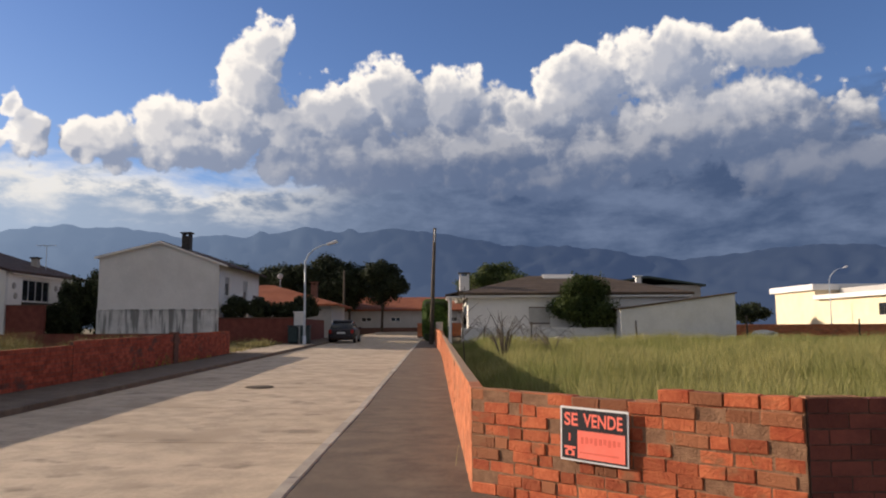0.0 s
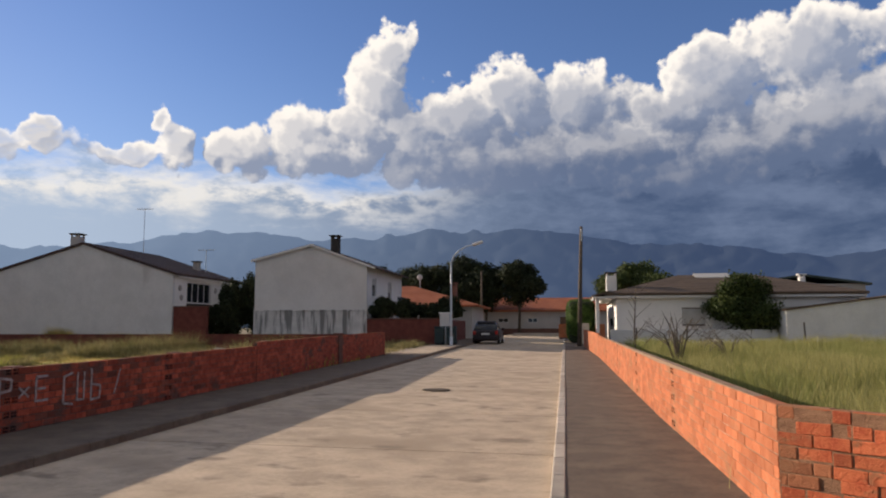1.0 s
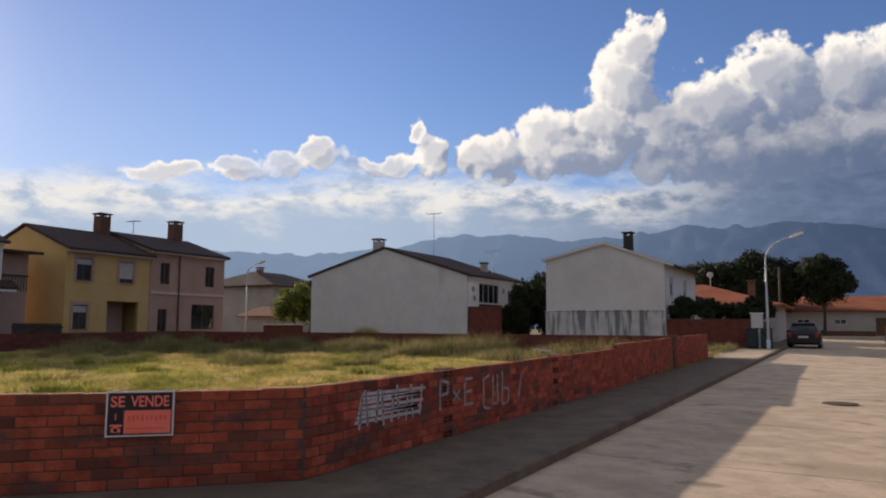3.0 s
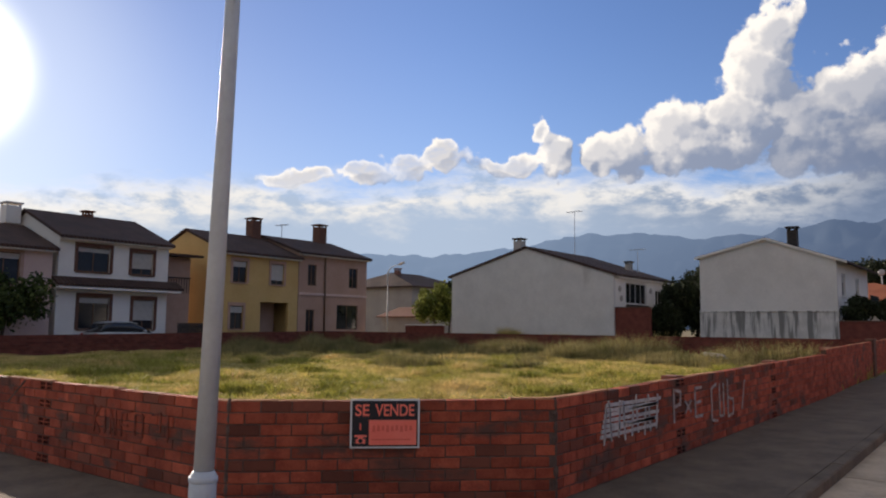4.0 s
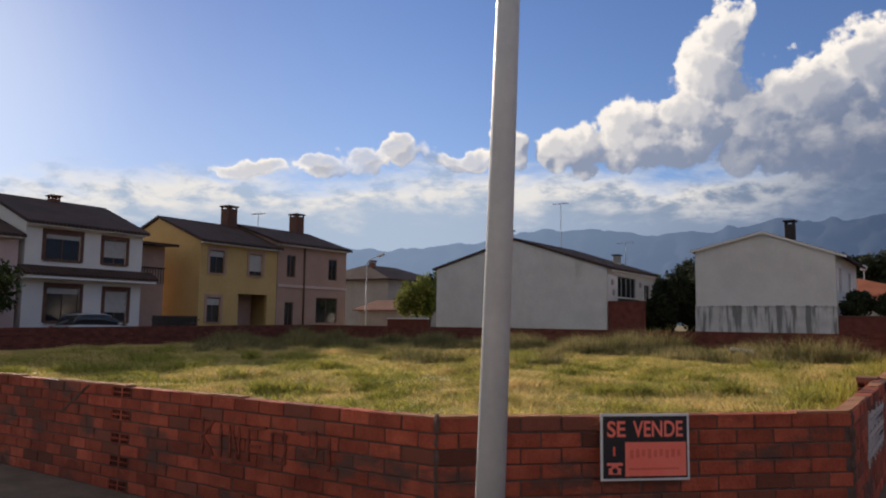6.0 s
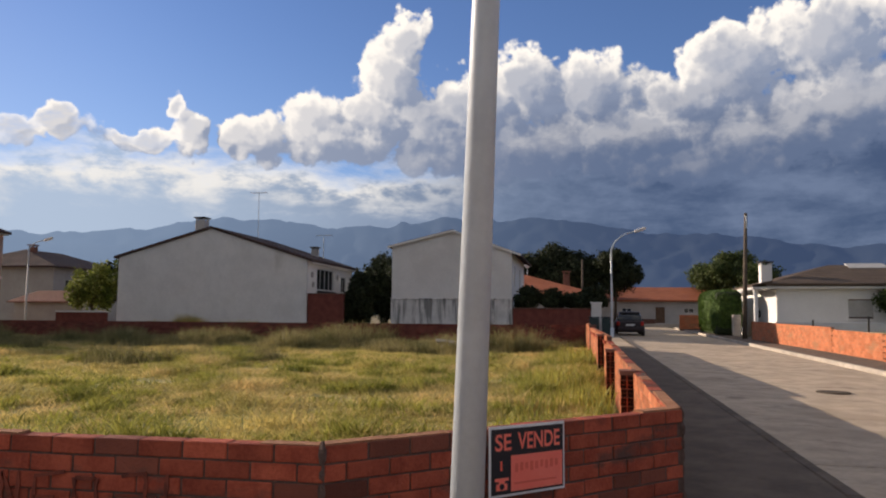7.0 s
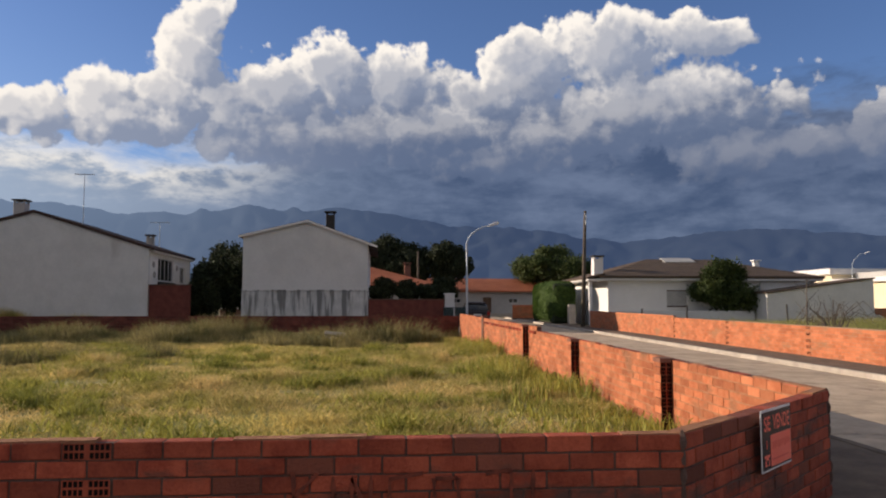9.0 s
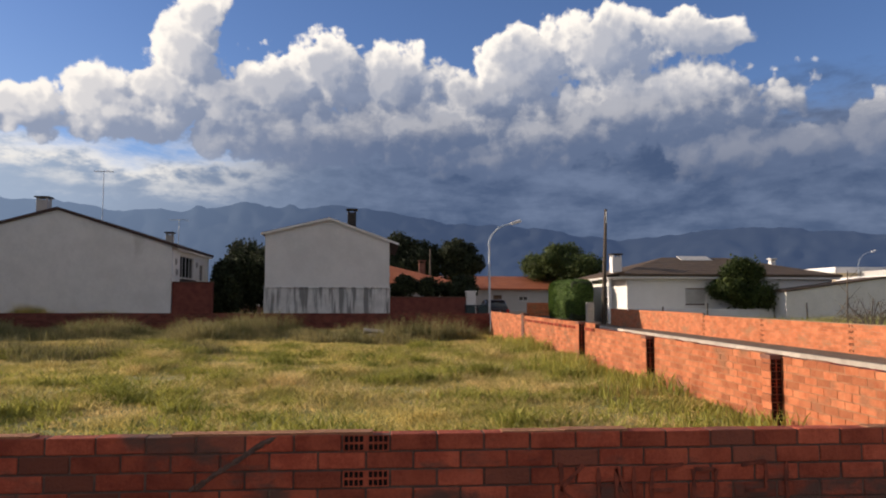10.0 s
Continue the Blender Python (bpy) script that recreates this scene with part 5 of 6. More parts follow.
# white bungalow with weathered tiles on the other side
def bungalow():
    x0, x1, y0, y1, ze = 10.48, 24.1, 40.1, 50.5, 3.16
    win = (14.27, 15.58, 1.50, 2.58)
    win2 = (19.9, 20.9, 1.5, 2.6)
    h = plain_house(x0, x1, y0, y1, ze, M_WHITE2, "white bungalow with a weathered brown tiled hip roof", {"s": [win, win2]})
    window(h, "x", y0, -1, win, shutter=0.92, frame=M_DOOR)
    window(h, "x", y0, -1, win2, shutter=0.6)
    part("eave_board", bevelled(x0 - 0.62, x1 + 0.3, y0 - 0.42, y1 + 0.4, ze + 0.0, ze + 0.14, 0.02), M_WHITE2, h, "white eave board")
    hip_roof(h, x0 - 0.66, x1 + 0.4, y0 - 0.48, y1 + 0.4, ze + 0.29, 4.85, 5.0, M_ROOF_R, "x")
    part("roof_panel", prism(bmesh.new(), [(15.8, 44.2, 4.62), (18.0, 44.2, 4.62), (18.0, 45.2, 4.95), (15.8, 45.2, 4.95)], (0, 0, -0.06)), M_SHUT, h, "pale solar collector on the roof")
    part("porch_roof", prism(bmesh.new(), [(9.05, y0 - 0.45, ze + 0.20), (x0 - 0.3, y0 - 0.45, ze + 0.46), (x0 - 0.3, 44.2, ze + 0.46), (9.05, 44.2, ze + 0.20)], (0, 0, -0.10)), M_ROOF_R, h)
    part("porch_board", bevelled(9.1, x0 - 0.622, y0 - 0.40, 44.15, ze - 0.02, ze + 0.10, 0.02), M_WHITE2, h, "white porch eave board")
    part("porch_post", bevelled(9.25, 9.45, y0 - 0.1, y0 + 0.1, 0.3, ze - 0.018, 0.02), M_WHITE2, h)
    chimney(h, 10.31, 41.8, 0.62, 3.3, 4.85, M_WHITE2, top=M_IRON)
    chimney(h, 22.2, 44.0, 0.35, 3.9, 4.75, M_WHITE2)
    bm = bmesh.new()
    bmesh.ops.create_cone(bm, cap_ends=True, segments=20, radius1=0.28, radius2=0.22, depth=0.12, matrix=Matrix.Translation((x0 - 0.06, 44.2, 1.75)) @ Matrix.Rotation(math.pi / 2, 4, "Y"))
    part("wall_vent", bm, M_IRON, h, "round dark wall vent")


bungalow()
gw = thing("garden_wall", (15.5, 38.6, gz(38.6)), "low white rendered garden wall under a round bush", "garden wall")
part("wall_face", bevelled(10.0, 19.2, 38.5, 38.7, gz(38) - 0.2, 1.28, 0.02), M_WHITE, gw)


def lean_to():
    x0, x1, y0, y1 = 19.32, 26.05, 37.2, 40.05
    g = gz(y0)
    h = thing("shed", ((x0 + x1) / 2, y0, g), "grey-white rendered lean-to with a single-pitch roof", "shed")
    part("wall", prism(bmesh.new(), [(x0, y0, g - 0.3), (x1, y0, g - 0.3), (x1, y0, 3.22), (x0, y0, 2.33)], (0, 0.22, 0)), M_WHITE, h)
    part("wall", prism(bmesh.new(), [(x0, y1 - 0.22, g - 0.3), (x1, y1 - 0.22, g - 0.3), (x1, y1 - 0.22, 3.22), (x0, y1 - 0.22, 2.33)], (0, 0.22, 0)), M_WHITE, h)
    part("wall", cube(x1 - 0.22, x1, y0 + 0.222, y1 - 0.222, g - 0.3, 3.18), M_WHITE, h)
    part("wall", cube(x0, x0 + 0.22, y0 + 0.222, y1 - 0.222, g - 0.3, 2.34), M_WHITE, h)
    roof_slab("roof", [(x0 - 0.1, y0 - 0.08, 2.39), (x1 + 0.1, y0 - 0.08, 3.31), (x1 + 0.1, y1 + 0.1, 3.31), (x0 - 0.1, y1 + 0.1, 2.39)], M_ROOF_R, h, 0.08)


lean_to()
bk = plain_house(24.5, 35.5, 70.0, 84.0, 5.5, M_GREY_W, "grey hall with a dark metal roof behind the bungalow", name="barn")
prf = [(24.0, 69.7, 5.55), (30.0, 69.7, 6.45), (36.0, 69.7, 5.55), (36.0, 69.7, 5.35), (30.0, 69.7, 6.25), (24.0, 69.7, 5.35)]
part("roof", prism(bmesh.new(), prf, (0, 14.6, 0)), M_DARK_ROOF, bk)

# cream building far off
CO = [(78.5, 81.5, 2.5, 3.9), (70.5, 74.0, 2.5, 3.9), (64.0, 67.0, 2.5, 3.9)]
cb = plain_house(60.5, 76, 60, 108.6, 4.75, M_CREAM, "long sunlit cream flat-roofed building with a raised end", {"w": CO}, name="building")
for o in CO:
    window(cb, "y", 60.5, -1, o, mullions=2, frame=M_IRON)
part("upper_storey", cube(60.5, 76.0, 96.3, 108.6, 4.752, 6.1), M_CREAM, cb)
part("parapet", bevelled(59.9, 76.6, 95.7, 109.2, 6.1, 6.95, 0.05), M_WHITE2, cb)
part("canopy", bevelled(59.8, 62.0, 59.5, 95.6, 4.752, 5.35, 0.04), M_WHITE2, cb)
part("roof", cube(63.5, 75.8, 60.2, 95.5, 4.752, 6.3), M_SHUT, cb, "set-back pale upper roof")

bw = brick_wall("wall_far_east", (27.5, 46.0), (75, 46.0), 9, 0.10, "sunlit orange brick wall behind the tall grass", M_RIGHT_PIECE, M_RIGHT_BRICK, cap=False)

# long low building across the end of the street
eb_ops = [(6.9, 7.8, 0.9, 2.5), (0.5, 1.6, 1.9, 2.4), (9.6, 10.6, 1.9, 2.4), (3.6, 4.6, 1.9, 2.4), (-4, -3, 1.9, 2.4)]
# white walls in grey render: their shade is put into the colour
eb = plain_house(-20, 16, 72, 82, 3.15, M_GREY_L, "long low white building with an orange tiled roof", {"s": eb_ops}, name="building")
for o in eb_ops[1:]:
    window(eb, "x", 72, -1, o, sill=False)
part("door", abox("x", 72, -1, 6.9, 7.8, -0.18, -0.10, 0.9, 2.5), M_DOOR, eb)
part("plinth", cube(-20.02, 6.88, 71.93, 71.998, gz(72) - 0.2, 1.3), M_TRIM, eb, "dark plinth")
roof_slab("roof", [(-20.4, 71.5, 3.18), (16.4, 71.5, 3.18), (16.4, 77, 4.65), (-20.4, 77, 4.65)], M_ROOF_O, eb)
roof_slab("roof", [(-20.4, 82.5, 3.18), (-20.4, 77, 4.65), (16.4, 77, 4.65), (16.4, 82.5, 3.18)], M_ROOF_O, eb)
ew = brick_wall("wall_far_end", (6.9, 54.2), (10.5, 54.2), 11, 0.0955, "short orange brick wall by the hedge", M_RIGHT_PIECE, M_RIGHT_BRICK, cap=False)
tk = thing("traffic_island", (4.5, 66, gz(66)), "pale concrete kerbed island across the street's end", "kerb", kind="structure")
part("kerb_stone", bevelled(2.5, 14.0, 66.0, 66.4, gz(66) - 0.3, gz(66) + 0.12, 0.03), M_KERB, tk)


# ---------------------------------------------------------------- row of two-storey houses beyond the plot
XF = -36.8


def row_house(y0, y1, ze, wall_mat, label, ops, gable_z, depth=8.4, hip=False, roof_mat=M_ROOF):
    h = plain_house(XF - depth, XF, y0, y1, ze, wall_mat, label, {"e": ops})
    xr = XF - depth / 2
    if hip:
        hip_roof(h, XF - depth - 0.4, XF + 0.45, y0 - 0.2, y1 + 0.4, ze + 0.14, gable_z, 3.2, roof_mat, "y")
    else:
        for xs, sg in ((XF + 0.45, 1), (XF - depth - 0.45, -1)):
            pts = [(xr, y0 - 0.15, gable_z), (xs, y0 - 0.15, ze + 0.06), (xs, y1 + 0.15, ze + 0.06), (xr, y1 + 0.15, gable_z)]
            roof_slab("roof", pts, roof_mat, h)
        for ya, yb in ((y0, y0 + 0.25), (y1 - 0.25, y1)):
            part("gable", prism(bmesh.new(), [(XF - depth, ya, ze), (XF, ya, ze), (xr, ya, gable_z - 0.2)], (0, yb - ya, 0)), wall_mat, h)
    part("eave_board", bevelled(XF + 0.002, XF + 0.42, y0, y1, ze - 0.16, ze - 0.02, 0.02), M_WHITE2, h)
    return h


yo = [(23.9, 25.0, 4.2, 5.6), (27.0, 28.1, 4.2, 5.6), (23.8, 24.8, 1.2, 2.7), (26.2, 28.6, 0.5, 3.0)]
yh = row_house(23.2, 29.4, 6.1, M_YELLOW, "two-storey ochre rendered house with brown roof tiles", yo, 7.9)
for o in yo[:3]:
    window(yh, "y", XF, 1, o, surround=M_PINK, frame=M_DOOR, shutter=0.8 if o[0] == 27.0 else 0.3)
part("porch_back", cube(XF - 1.6, XF - 1.5, 26.2, 28.6, 0.3, 3.0), M_PINK, yh, "shaded porch wall")
chimney(yh, -41.0, 28.7, 0.8, 7.2, 9.25, M_TRIM)
po = [(30.3, 31.1, 4.3, 5.8), (34.4, 35.3, 4.3, 5.8), (30.2, 31.0, 1.0, 2.6), (33.2, 35.4, 1.2, 3.0)]
ph = row_house(29.45, 36.3, 6.55, M_PINK, "two-storey dusky pink house with brown roof tiles", po, 8.1)
for o in po:
    window(ph, "y", XF, 1, o, frame=M_DOOR, sill=False)
part("string_course", bevelled(XF + 0.002, XF + 0.08, 29.5, 36.3, 3.6, 3.78, 0.01), M_PINK2, ph, "paler band between the storeys")
chimney(ph, -41.0, 35.2, 0.8, 7.2, 9.5, M_TRIM)
bm = bmesh.new()
tube(bm, [(XF + 0.08, 31.9, 0.4), (XF + 0.08, 31.9, 6.5)], [0.06, 0.06], 8)
part("downpipe", bm, M_DOOR, ph, "dark brown downpipe")
wo = [(13.9, 15.7, 4.25, 5.6), (17.0, 18.3, 4.25, 5.55), (14.1, 15.8, 1.15, 2.9), (17.2, 18.5, 1.15, 2.85)]
wh = row_house(12.9, 19.3, 6.05, M_WHITE2, "two-storey white house with brown window surrounds", wo, 7.9, hip=False)
for o in wo:
    window(wh, "y", XF, 1, o, surround=M_TRIM, frame=M_DOOR, shutter=0.7 if o[0] in (17.0, 17.2) else 0.2)
part("canopy", prism(bmesh.new(), [(XF + 0.002, 12.6, 3.95), (XF + 0.75, 12.6, 3.55), (XF + 0.75, 19.9, 3.55), (XF + 0.002, 19.9, 3.95)], (0, 0, -0.12)), M_ROOF, wh, "tiled canopy between the storeys")
part("canopy_board", bevelled(XF + 0.1, XF + 0.72, 12.7, 19.8, 3.27, 3.40, 0.02), M_WHITE2, wh)
part("side_wing", cube(XF - 6, XF - 1.2, 19.32, 21.6, 0.0, 5.6), M_PINK, wh, "set-back shaded side wing")
roof_slab("wing_roof", [(XF - 6.2, 19.3, 6.1), (XF - 0.4, 19.3, 5.75), (XF - 0.4, 22.0, 5.75), (XF - 6.2, 22.0, 6.1)], M_ROOF, wh)
wrail = part("balcony_rail", cube(XF - 1.17, XF - 1.10, 19.33, 21.6, 4.3, 4.36), M_IRON, wh)
for i in range(13):
    part("baluster", cube(XF - 1.15, XF - 1.12, 19.35 + i * 0.18, 19.38 + i * 0.18, 3.4, 4.302), M_IRON, wrail)
chimney(wh, -41.5, 12.3, 0.8, 7.0, 8.2, M_WHITE2)
chimney(wh, -41.0, 16.4, 0.5, 7.6, 8.2, M_CHIM)
lo = [(6.0, 7.6, 3.7, 5.0), (6.0, 7.8, 1.2, 2.9), (9.5, 11.0, 3.4, 5.0)]
lh = row_house(4.4, 12.6, 5.3, M_PINK2, "two-storey pale pink house behind a leafy bush", lo, 6.9, depth=8.0)
for o in lo:
    window(lh, "y", XF, 1, o, surround=M_PINK, frame=M_DOOR, shutter=0.2)
l2 = [(-2.5, -0.8, 3.8, 5.1), (-2.4, -0.9, 1.2, 2.8), (1.2, 2.6, 1.2, 2.8)]
lh2 = row_house(-4.5, 4.2, 5.5, M_PINK2, "two-storey pink house at the end of the row", l2, 7.0, depth=8.0)
for o in l2:
    window(lh2, "y", XF, 1, o, surround=M_PINK, frame=M_DOOR, shutter=0.2)
antenna(-41.5, 3.5, 6.9, 8.9, "branched television antenna on a pink house")
antenna(-40.6, 31.0, 7.8, 9.0, "small television antenna on the roof ridge")

fh = plain_house(-52, -42.5, 48.5, 58, 5.2, M_GREY_W, "grey-brown house with a dark tiled roof farther off", {"e": [(50, 51.2, 3, 4.2)]})
hip_roof(fh, -52.5, -42, 48, 58.5, 5.3, 6.9, 3.0, M_ROOF, "y")
chimney(fh, -46.5, 51.0, 0.5, 5.8, 7.3, M_CHIM)
rs = thing("garage", (-40.2, 45.0, gz(45)), "low garage with a dark red roof", "garage")
part("wall", cube(-42.2, -36.6, 44.0, 47.0, gz(44) - 0.2, 2.3), M_GREY_W, rs)
part("roof", prism(bmesh.new(), [(-42.6, 43.7, 2.35), (-36.2, 43.7, 2.35), (-37.4, 45.5, 3.2), (-41.4, 45.5, 3.2)], (0, 0, -0.1)), M_CHIM, rs)
part("roof", prism(bmesh.new(), [(-41.4, 45.5, 3.2), (-37.4, 45.5, 3.2), (-36.2, 47.3, 2.35), (-42.6, 47.3, 2.35)], (0, 0, -0.1)), M_CHIM, rs)
fw = thing("garden_wall", (-31, 36.4, gz(36)), "low brick yard wall with a pale coping", "garden wall")
part("wall_face", bevelled(-32.8, -29.3, 36.3, 36.5, gz(36) - 0.2, 1.55, 0.02), M_SHADED_BRICK, fw)
part("coping", bevelled(-32.8, -29.3, 36.25, 36.55, 1.552, 1.64, 0.02), M_WHITE, fw)
hg_wall = thing("yard_railing", (-36.0, 21, gz(21)), "low dark hedge-like yard fence before the houses", "fence")
for i in range(26):
    part("slat", cube(-36.02, -35.98, 19.6 + i * 0.115, 19.68 + i * 0.115, gz(20) - 0.1, 1.55), M_IRON, hg_wall)
part("rail", cube(-35.979, -35.95, 19.5, 22.7, 1.3, 1.36), M_IRON, hg_wall)


# ---------------------------------------------------------------- cars
def car(name_label, at, angle, paint, estate=True):
    c = thing("car", at, name_label, "car", "parked cars")
    m = Matrix.Translation(at) @ Matrix.Rotation(angle, 4, "Z")

    def add(name, bm, mat, parent, text=""):
        return part(name, shifted(bm, m), mat, parent, text)

    def loft(sections, mat, name, parent, text=""):
        """Skin over cross sections of (y, half width, z low, z high)."""
        bm = bmesh.new()
        rings = []
        for y, hw, z0, z1 in sections:
            b = min(0.09, hw * 0.3, (z1 - z0) * 0.4)
            pr = [(-hw, z0 + b), (-hw + b, z0), (hw - b, z0), (hw, z0 + b), (hw, z1 - b), (hw - b, z1), (-hw + b, z1), (-hw, z1 - b)]
            rings.append([bm.verts.new((x, y, z)) for x, z in pr])
        for a, b2 in zip(rings, rings[1:]):
            for k in range(8):
                bm.faces.new((a[k], a[(k + 1) % 8], b2[(k + 1) % 8], b2[k])).smooth = True
        bm.faces.new(rings[0][::-1])
        bm.faces.new(rings[-1])
        bmesh.ops.recalc_face_normals(bm, faces=bm.faces)
        return add(name, bm, mat, parent, text)
    body = loft([(0.0, 0.72, 0.30, 0.78), (0.08, 0.83, 0.22, 0.90), (0.5, 0.86, 0.20, 0.94), (2.4, 0.87, 0.20, 0.93), (3.2, 0.85, 0.20, 0.88), (3.9, 0.80, 0.24, 0.74), (4.05, 0.70, 0.30, 0.62)], paint, "body", c)
    loft([(0.22, 0.74, 0.88, 0.96), (0.55, 0.66, 0.88, 1.38), (1.0, 0.64, 0.88, 1.45), (1.9, 0.64, 0.88, 1.45), (2.4, 0.66, 0.88, 1.30), (3.05, 0.74, 0.86, 0.92)], M_GLASS, "glasshouse", c, "dark tinted car windows")
    loft([(0.50, 0.60, 1.36, 1.42), (0.95, 0.61, 1.40, 1.48), (1.9, 0.61, 1.40, 1.48), (2.3, 0.58, 1.32, 1.38)], paint, "roof_panel", c)
    for sx in (-1, 1):
        for y in (0.75, 3.25):
            bm = bmesh.new()
            tube(bm, [(sx * 0.70, y, 0.30), (sx * 0.88, y, 0.30)], [0.30, 0.30], 18)
            wl = add("wheel", bm, M_TYRE, c)
            bm = bmesh.new()
            tube(bm, [(sx * 0.875, y, 0.30), (sx * 0.892, y, 0.30)], [0.19, 0.18], 14)
            add("rim", bm, M_STEEL, wl)
        add("tail_lamp", bevelled(min(sx * 0.62, sx * 0.80), max(sx * 0.62, sx * 0.80), -0.035, 0.05, 0.62, 0.86, 0.02), M_RED_L, c, "red tail lamp")
        add("door_mirror", bevelled(min(sx * 0.86, sx * 1.0), max(sx * 0.86, sx * 1.0), 2.45, 2.6, 0.92, 1.04, 0.02), paint, c)
    add("bumper", bevelled(-0.80, 0.80, -0.09, 0.08, 0.30, 0.52, 0.04, 2), paint, c)
    add("number_plate_bar", cube(-0.26, 0.26, -0.045, -0.012, 0.60, 0.71), M_PLATE, c, "blank pale plate")
    return c


car("dark maroon hatchback parked by the kerb, seen from behind", (2.40, 41.4, street_z(2.4, 41.4)), 0.0, M_CAR)
car("silver saloon parked before the white house", (-34.2, 13.4, gz(14) - 0.05), 0.0, M_CAR_S)


# ---------------------------------------------------------------- trees, bushes, hedges
rng = np.random.default_rng(7)


def leaf_cloud(name, blobs, n, size, mat, parent, label="", shell=0.55, flat=0.0):
    """Foliage of n small leaf sprays spread through ellipsoids (centre, radii), thicker towards their skin, with gaps."""
    w = np.array([r[0] * r[1] + r[1] * r[2] + r[0] * r[2] for _, r in blobs])
    pick = rng.choice(len(blobs), n, p=w / w.sum())
    c = np.array([b[0] for b in blobs])[pick]
    r = np.array([b[1] for b in blobs])[pick]
    d = rng.normal(size=(n, 3))
    d /= np.linalg.norm(d, axis=1)[:, None]
    rad = (shell + (1 - shell) * rng.random(n)) * (1 + 0.16 * np.sin(d[:, 0] * 5 + c[:, 1]) * np.sin(d[:, 2] * 6 + c[:, 0]))
    rad *= 1 + rng.normal(size=n) * 0.07
    p = c + d * r * rad[:, None]
    a = rng.normal(size=(n, 3)) * 0.7 + d
    a /= np.linalg.norm(a, axis=1)[:, None]
    t = np.cross(a, rng.normal(size=(n, 3)))
    t /= np.linalg.norm(t, axis=1)[:, None] + 1e-6
    b = np.cross(a, t)
    s = size * (0.6 + 0.8 * rng.random(n))[:, None]
    v = np.stack([p - t * s * 0.5, p + b * s * 0.32 + a * s * 0.12, p + t * s * 0.5, p - b * s * 0.32 - a * s * 0.10], axis=1).reshape(-1, 3)
    f = np.arange(4 * n).reshape(n, 4)
    ob = new(name, raw_mesh(name, v, f, mat))
    hang(ob, parent)
    return tagged(ob, label)


def lumps(center, radii, n, scale=0.45, seed=0):
    """Smaller ellipsoids scattered over a big one, for an uneven outline."""
    g = np.random.default_rng(seed)
    out = [(center, tuple(0.80 * r for r in radii))]
    for _ in range(n):
        d = g.normal(size=3)
        d /= np.linalg.norm(d)
        if d[2] < -0.5:
            d[2] *= -1
        k = scale * (0.7 + 0.6 * g.random())
        out.append((tuple(c + q * r * 0.78 for c, q, r in zip(center, d, radii)), tuple(r * k for r in radii)))
    return out


def tree(label, base, center, radii, n, size, mat, trunk=0.16, seed=1, group="trees", limbs=6, lump=9, name="tree"):
    t = thing(name, base, label, "tree" if name == "tree" else "bush", group)
    bm = bmesh.new()
    b, c = Vector(base), Vector(center)
    mid = b.lerp(c, 0.55) + Vector((0.08, 0.05, 0))
    tube(bm, [b - Vector((0, 0, 0.15)), mid, c + Vector((0, 0, radii[2] * 0.3))], [trunk, trunk * 0.75, trunk * 0.3], 9)
    g = np.random.default_rng(seed)
    for i in range(limbs):
        a = 2 * math.pi * i / limbs + g.random()
        s = b.lerp(c, 0.5 + 0.4 * g.random())
        e = c + Vector((math.cos(a) * radii[0] * 0.7, math.sin(a) * radii[1] * 0.7, radii[2] * (0.5 * g.random() - 0.1)))
        tube(bm, [s, s.lerp(e, 0.5) + Vector((0, 0, 0.15)), e], [trunk * 0.45, trunk * 0.3, trunk * 0.12], 6)
    part("trunk", bm, M_BARK, t)
    leaf_cloud("crown", lumps(center, radii, lump, seed=seed), n, size, mat, t, shell=0.45)
    return t


tree("round dark stone pine at the street's end", (2.85, 69.5, gz(69.5)), (2.85, 69.5, 5.35), (2.75, 2.7, 2.25), 26000, 0.22, M_LEAF_D, 0.17, 3)
tree("broad umbrella pine lit on its crown", (15.1, 74.5, gz(74)), (15.1, 74.5, 5.6), (3.8, 3.7, 2.5), 26000, 0.22, M_LEAF, 0.22, 4)
for i, (x, y, zc, r, rz) in enumerate(((-2.2, 71.5, 5.6, 2.6, 2.3), (-6.0, 72, 5.7, 2.6, 2.1), (-10.0, 74, 5.8, 2.8, 2.1), (-0.6, 70.5, 4.9, 1.8, 2.1), (-15, 76, 5.6, 2.6, 2.2))):
    tree("dark stone pine in a row behind the roofs", (x, y, gz(y)), (x, y, zc), (r * 1.25, r * 1.2, rz * 1.15), 18000, 0.23, M_LEAF_D, 0.17, 10 + i, "pines behind the roofs")
tree("round green garden bush over the white wall", (17.7, 39.35, gz(39)), (17.7, 39.25, 2.45), (2.2, 1.1, 1.75), 18000, 0.14, M_LEAF, 0.10, 5, "garden bushes", 5, 14, "bush")
for i, (x, y, zc, r, rz) in enumerate(((-13.7, 39.2, 2.3, 0.85, 1.9), (-12.6, 40.0, 2.6, 0.85, 2.0), (-14.9, 49.5, 3.8, 1.3, 2.2), (-12.8, 47.5, 3.3, 1.3, 2.2), (-13.6, 43.0, 2.8, 1.1, 2.1), (-14.9, 39.4, 1.5, 0.7, 1.2), (-14.6, 41.6, 2.2, 0.8, 1.8), (-14.0, 45.5, 3.0, 1.2, 2.3))):
    tree("dark overgrown shrub in the gap between houses", (x, y, gz(y)), (x, y, zc), (r, r, rz), 7000, 0.18, M_LEAF_D, 0.10, 20 + i, "shrubs between the houses", 5, 9, "bush")
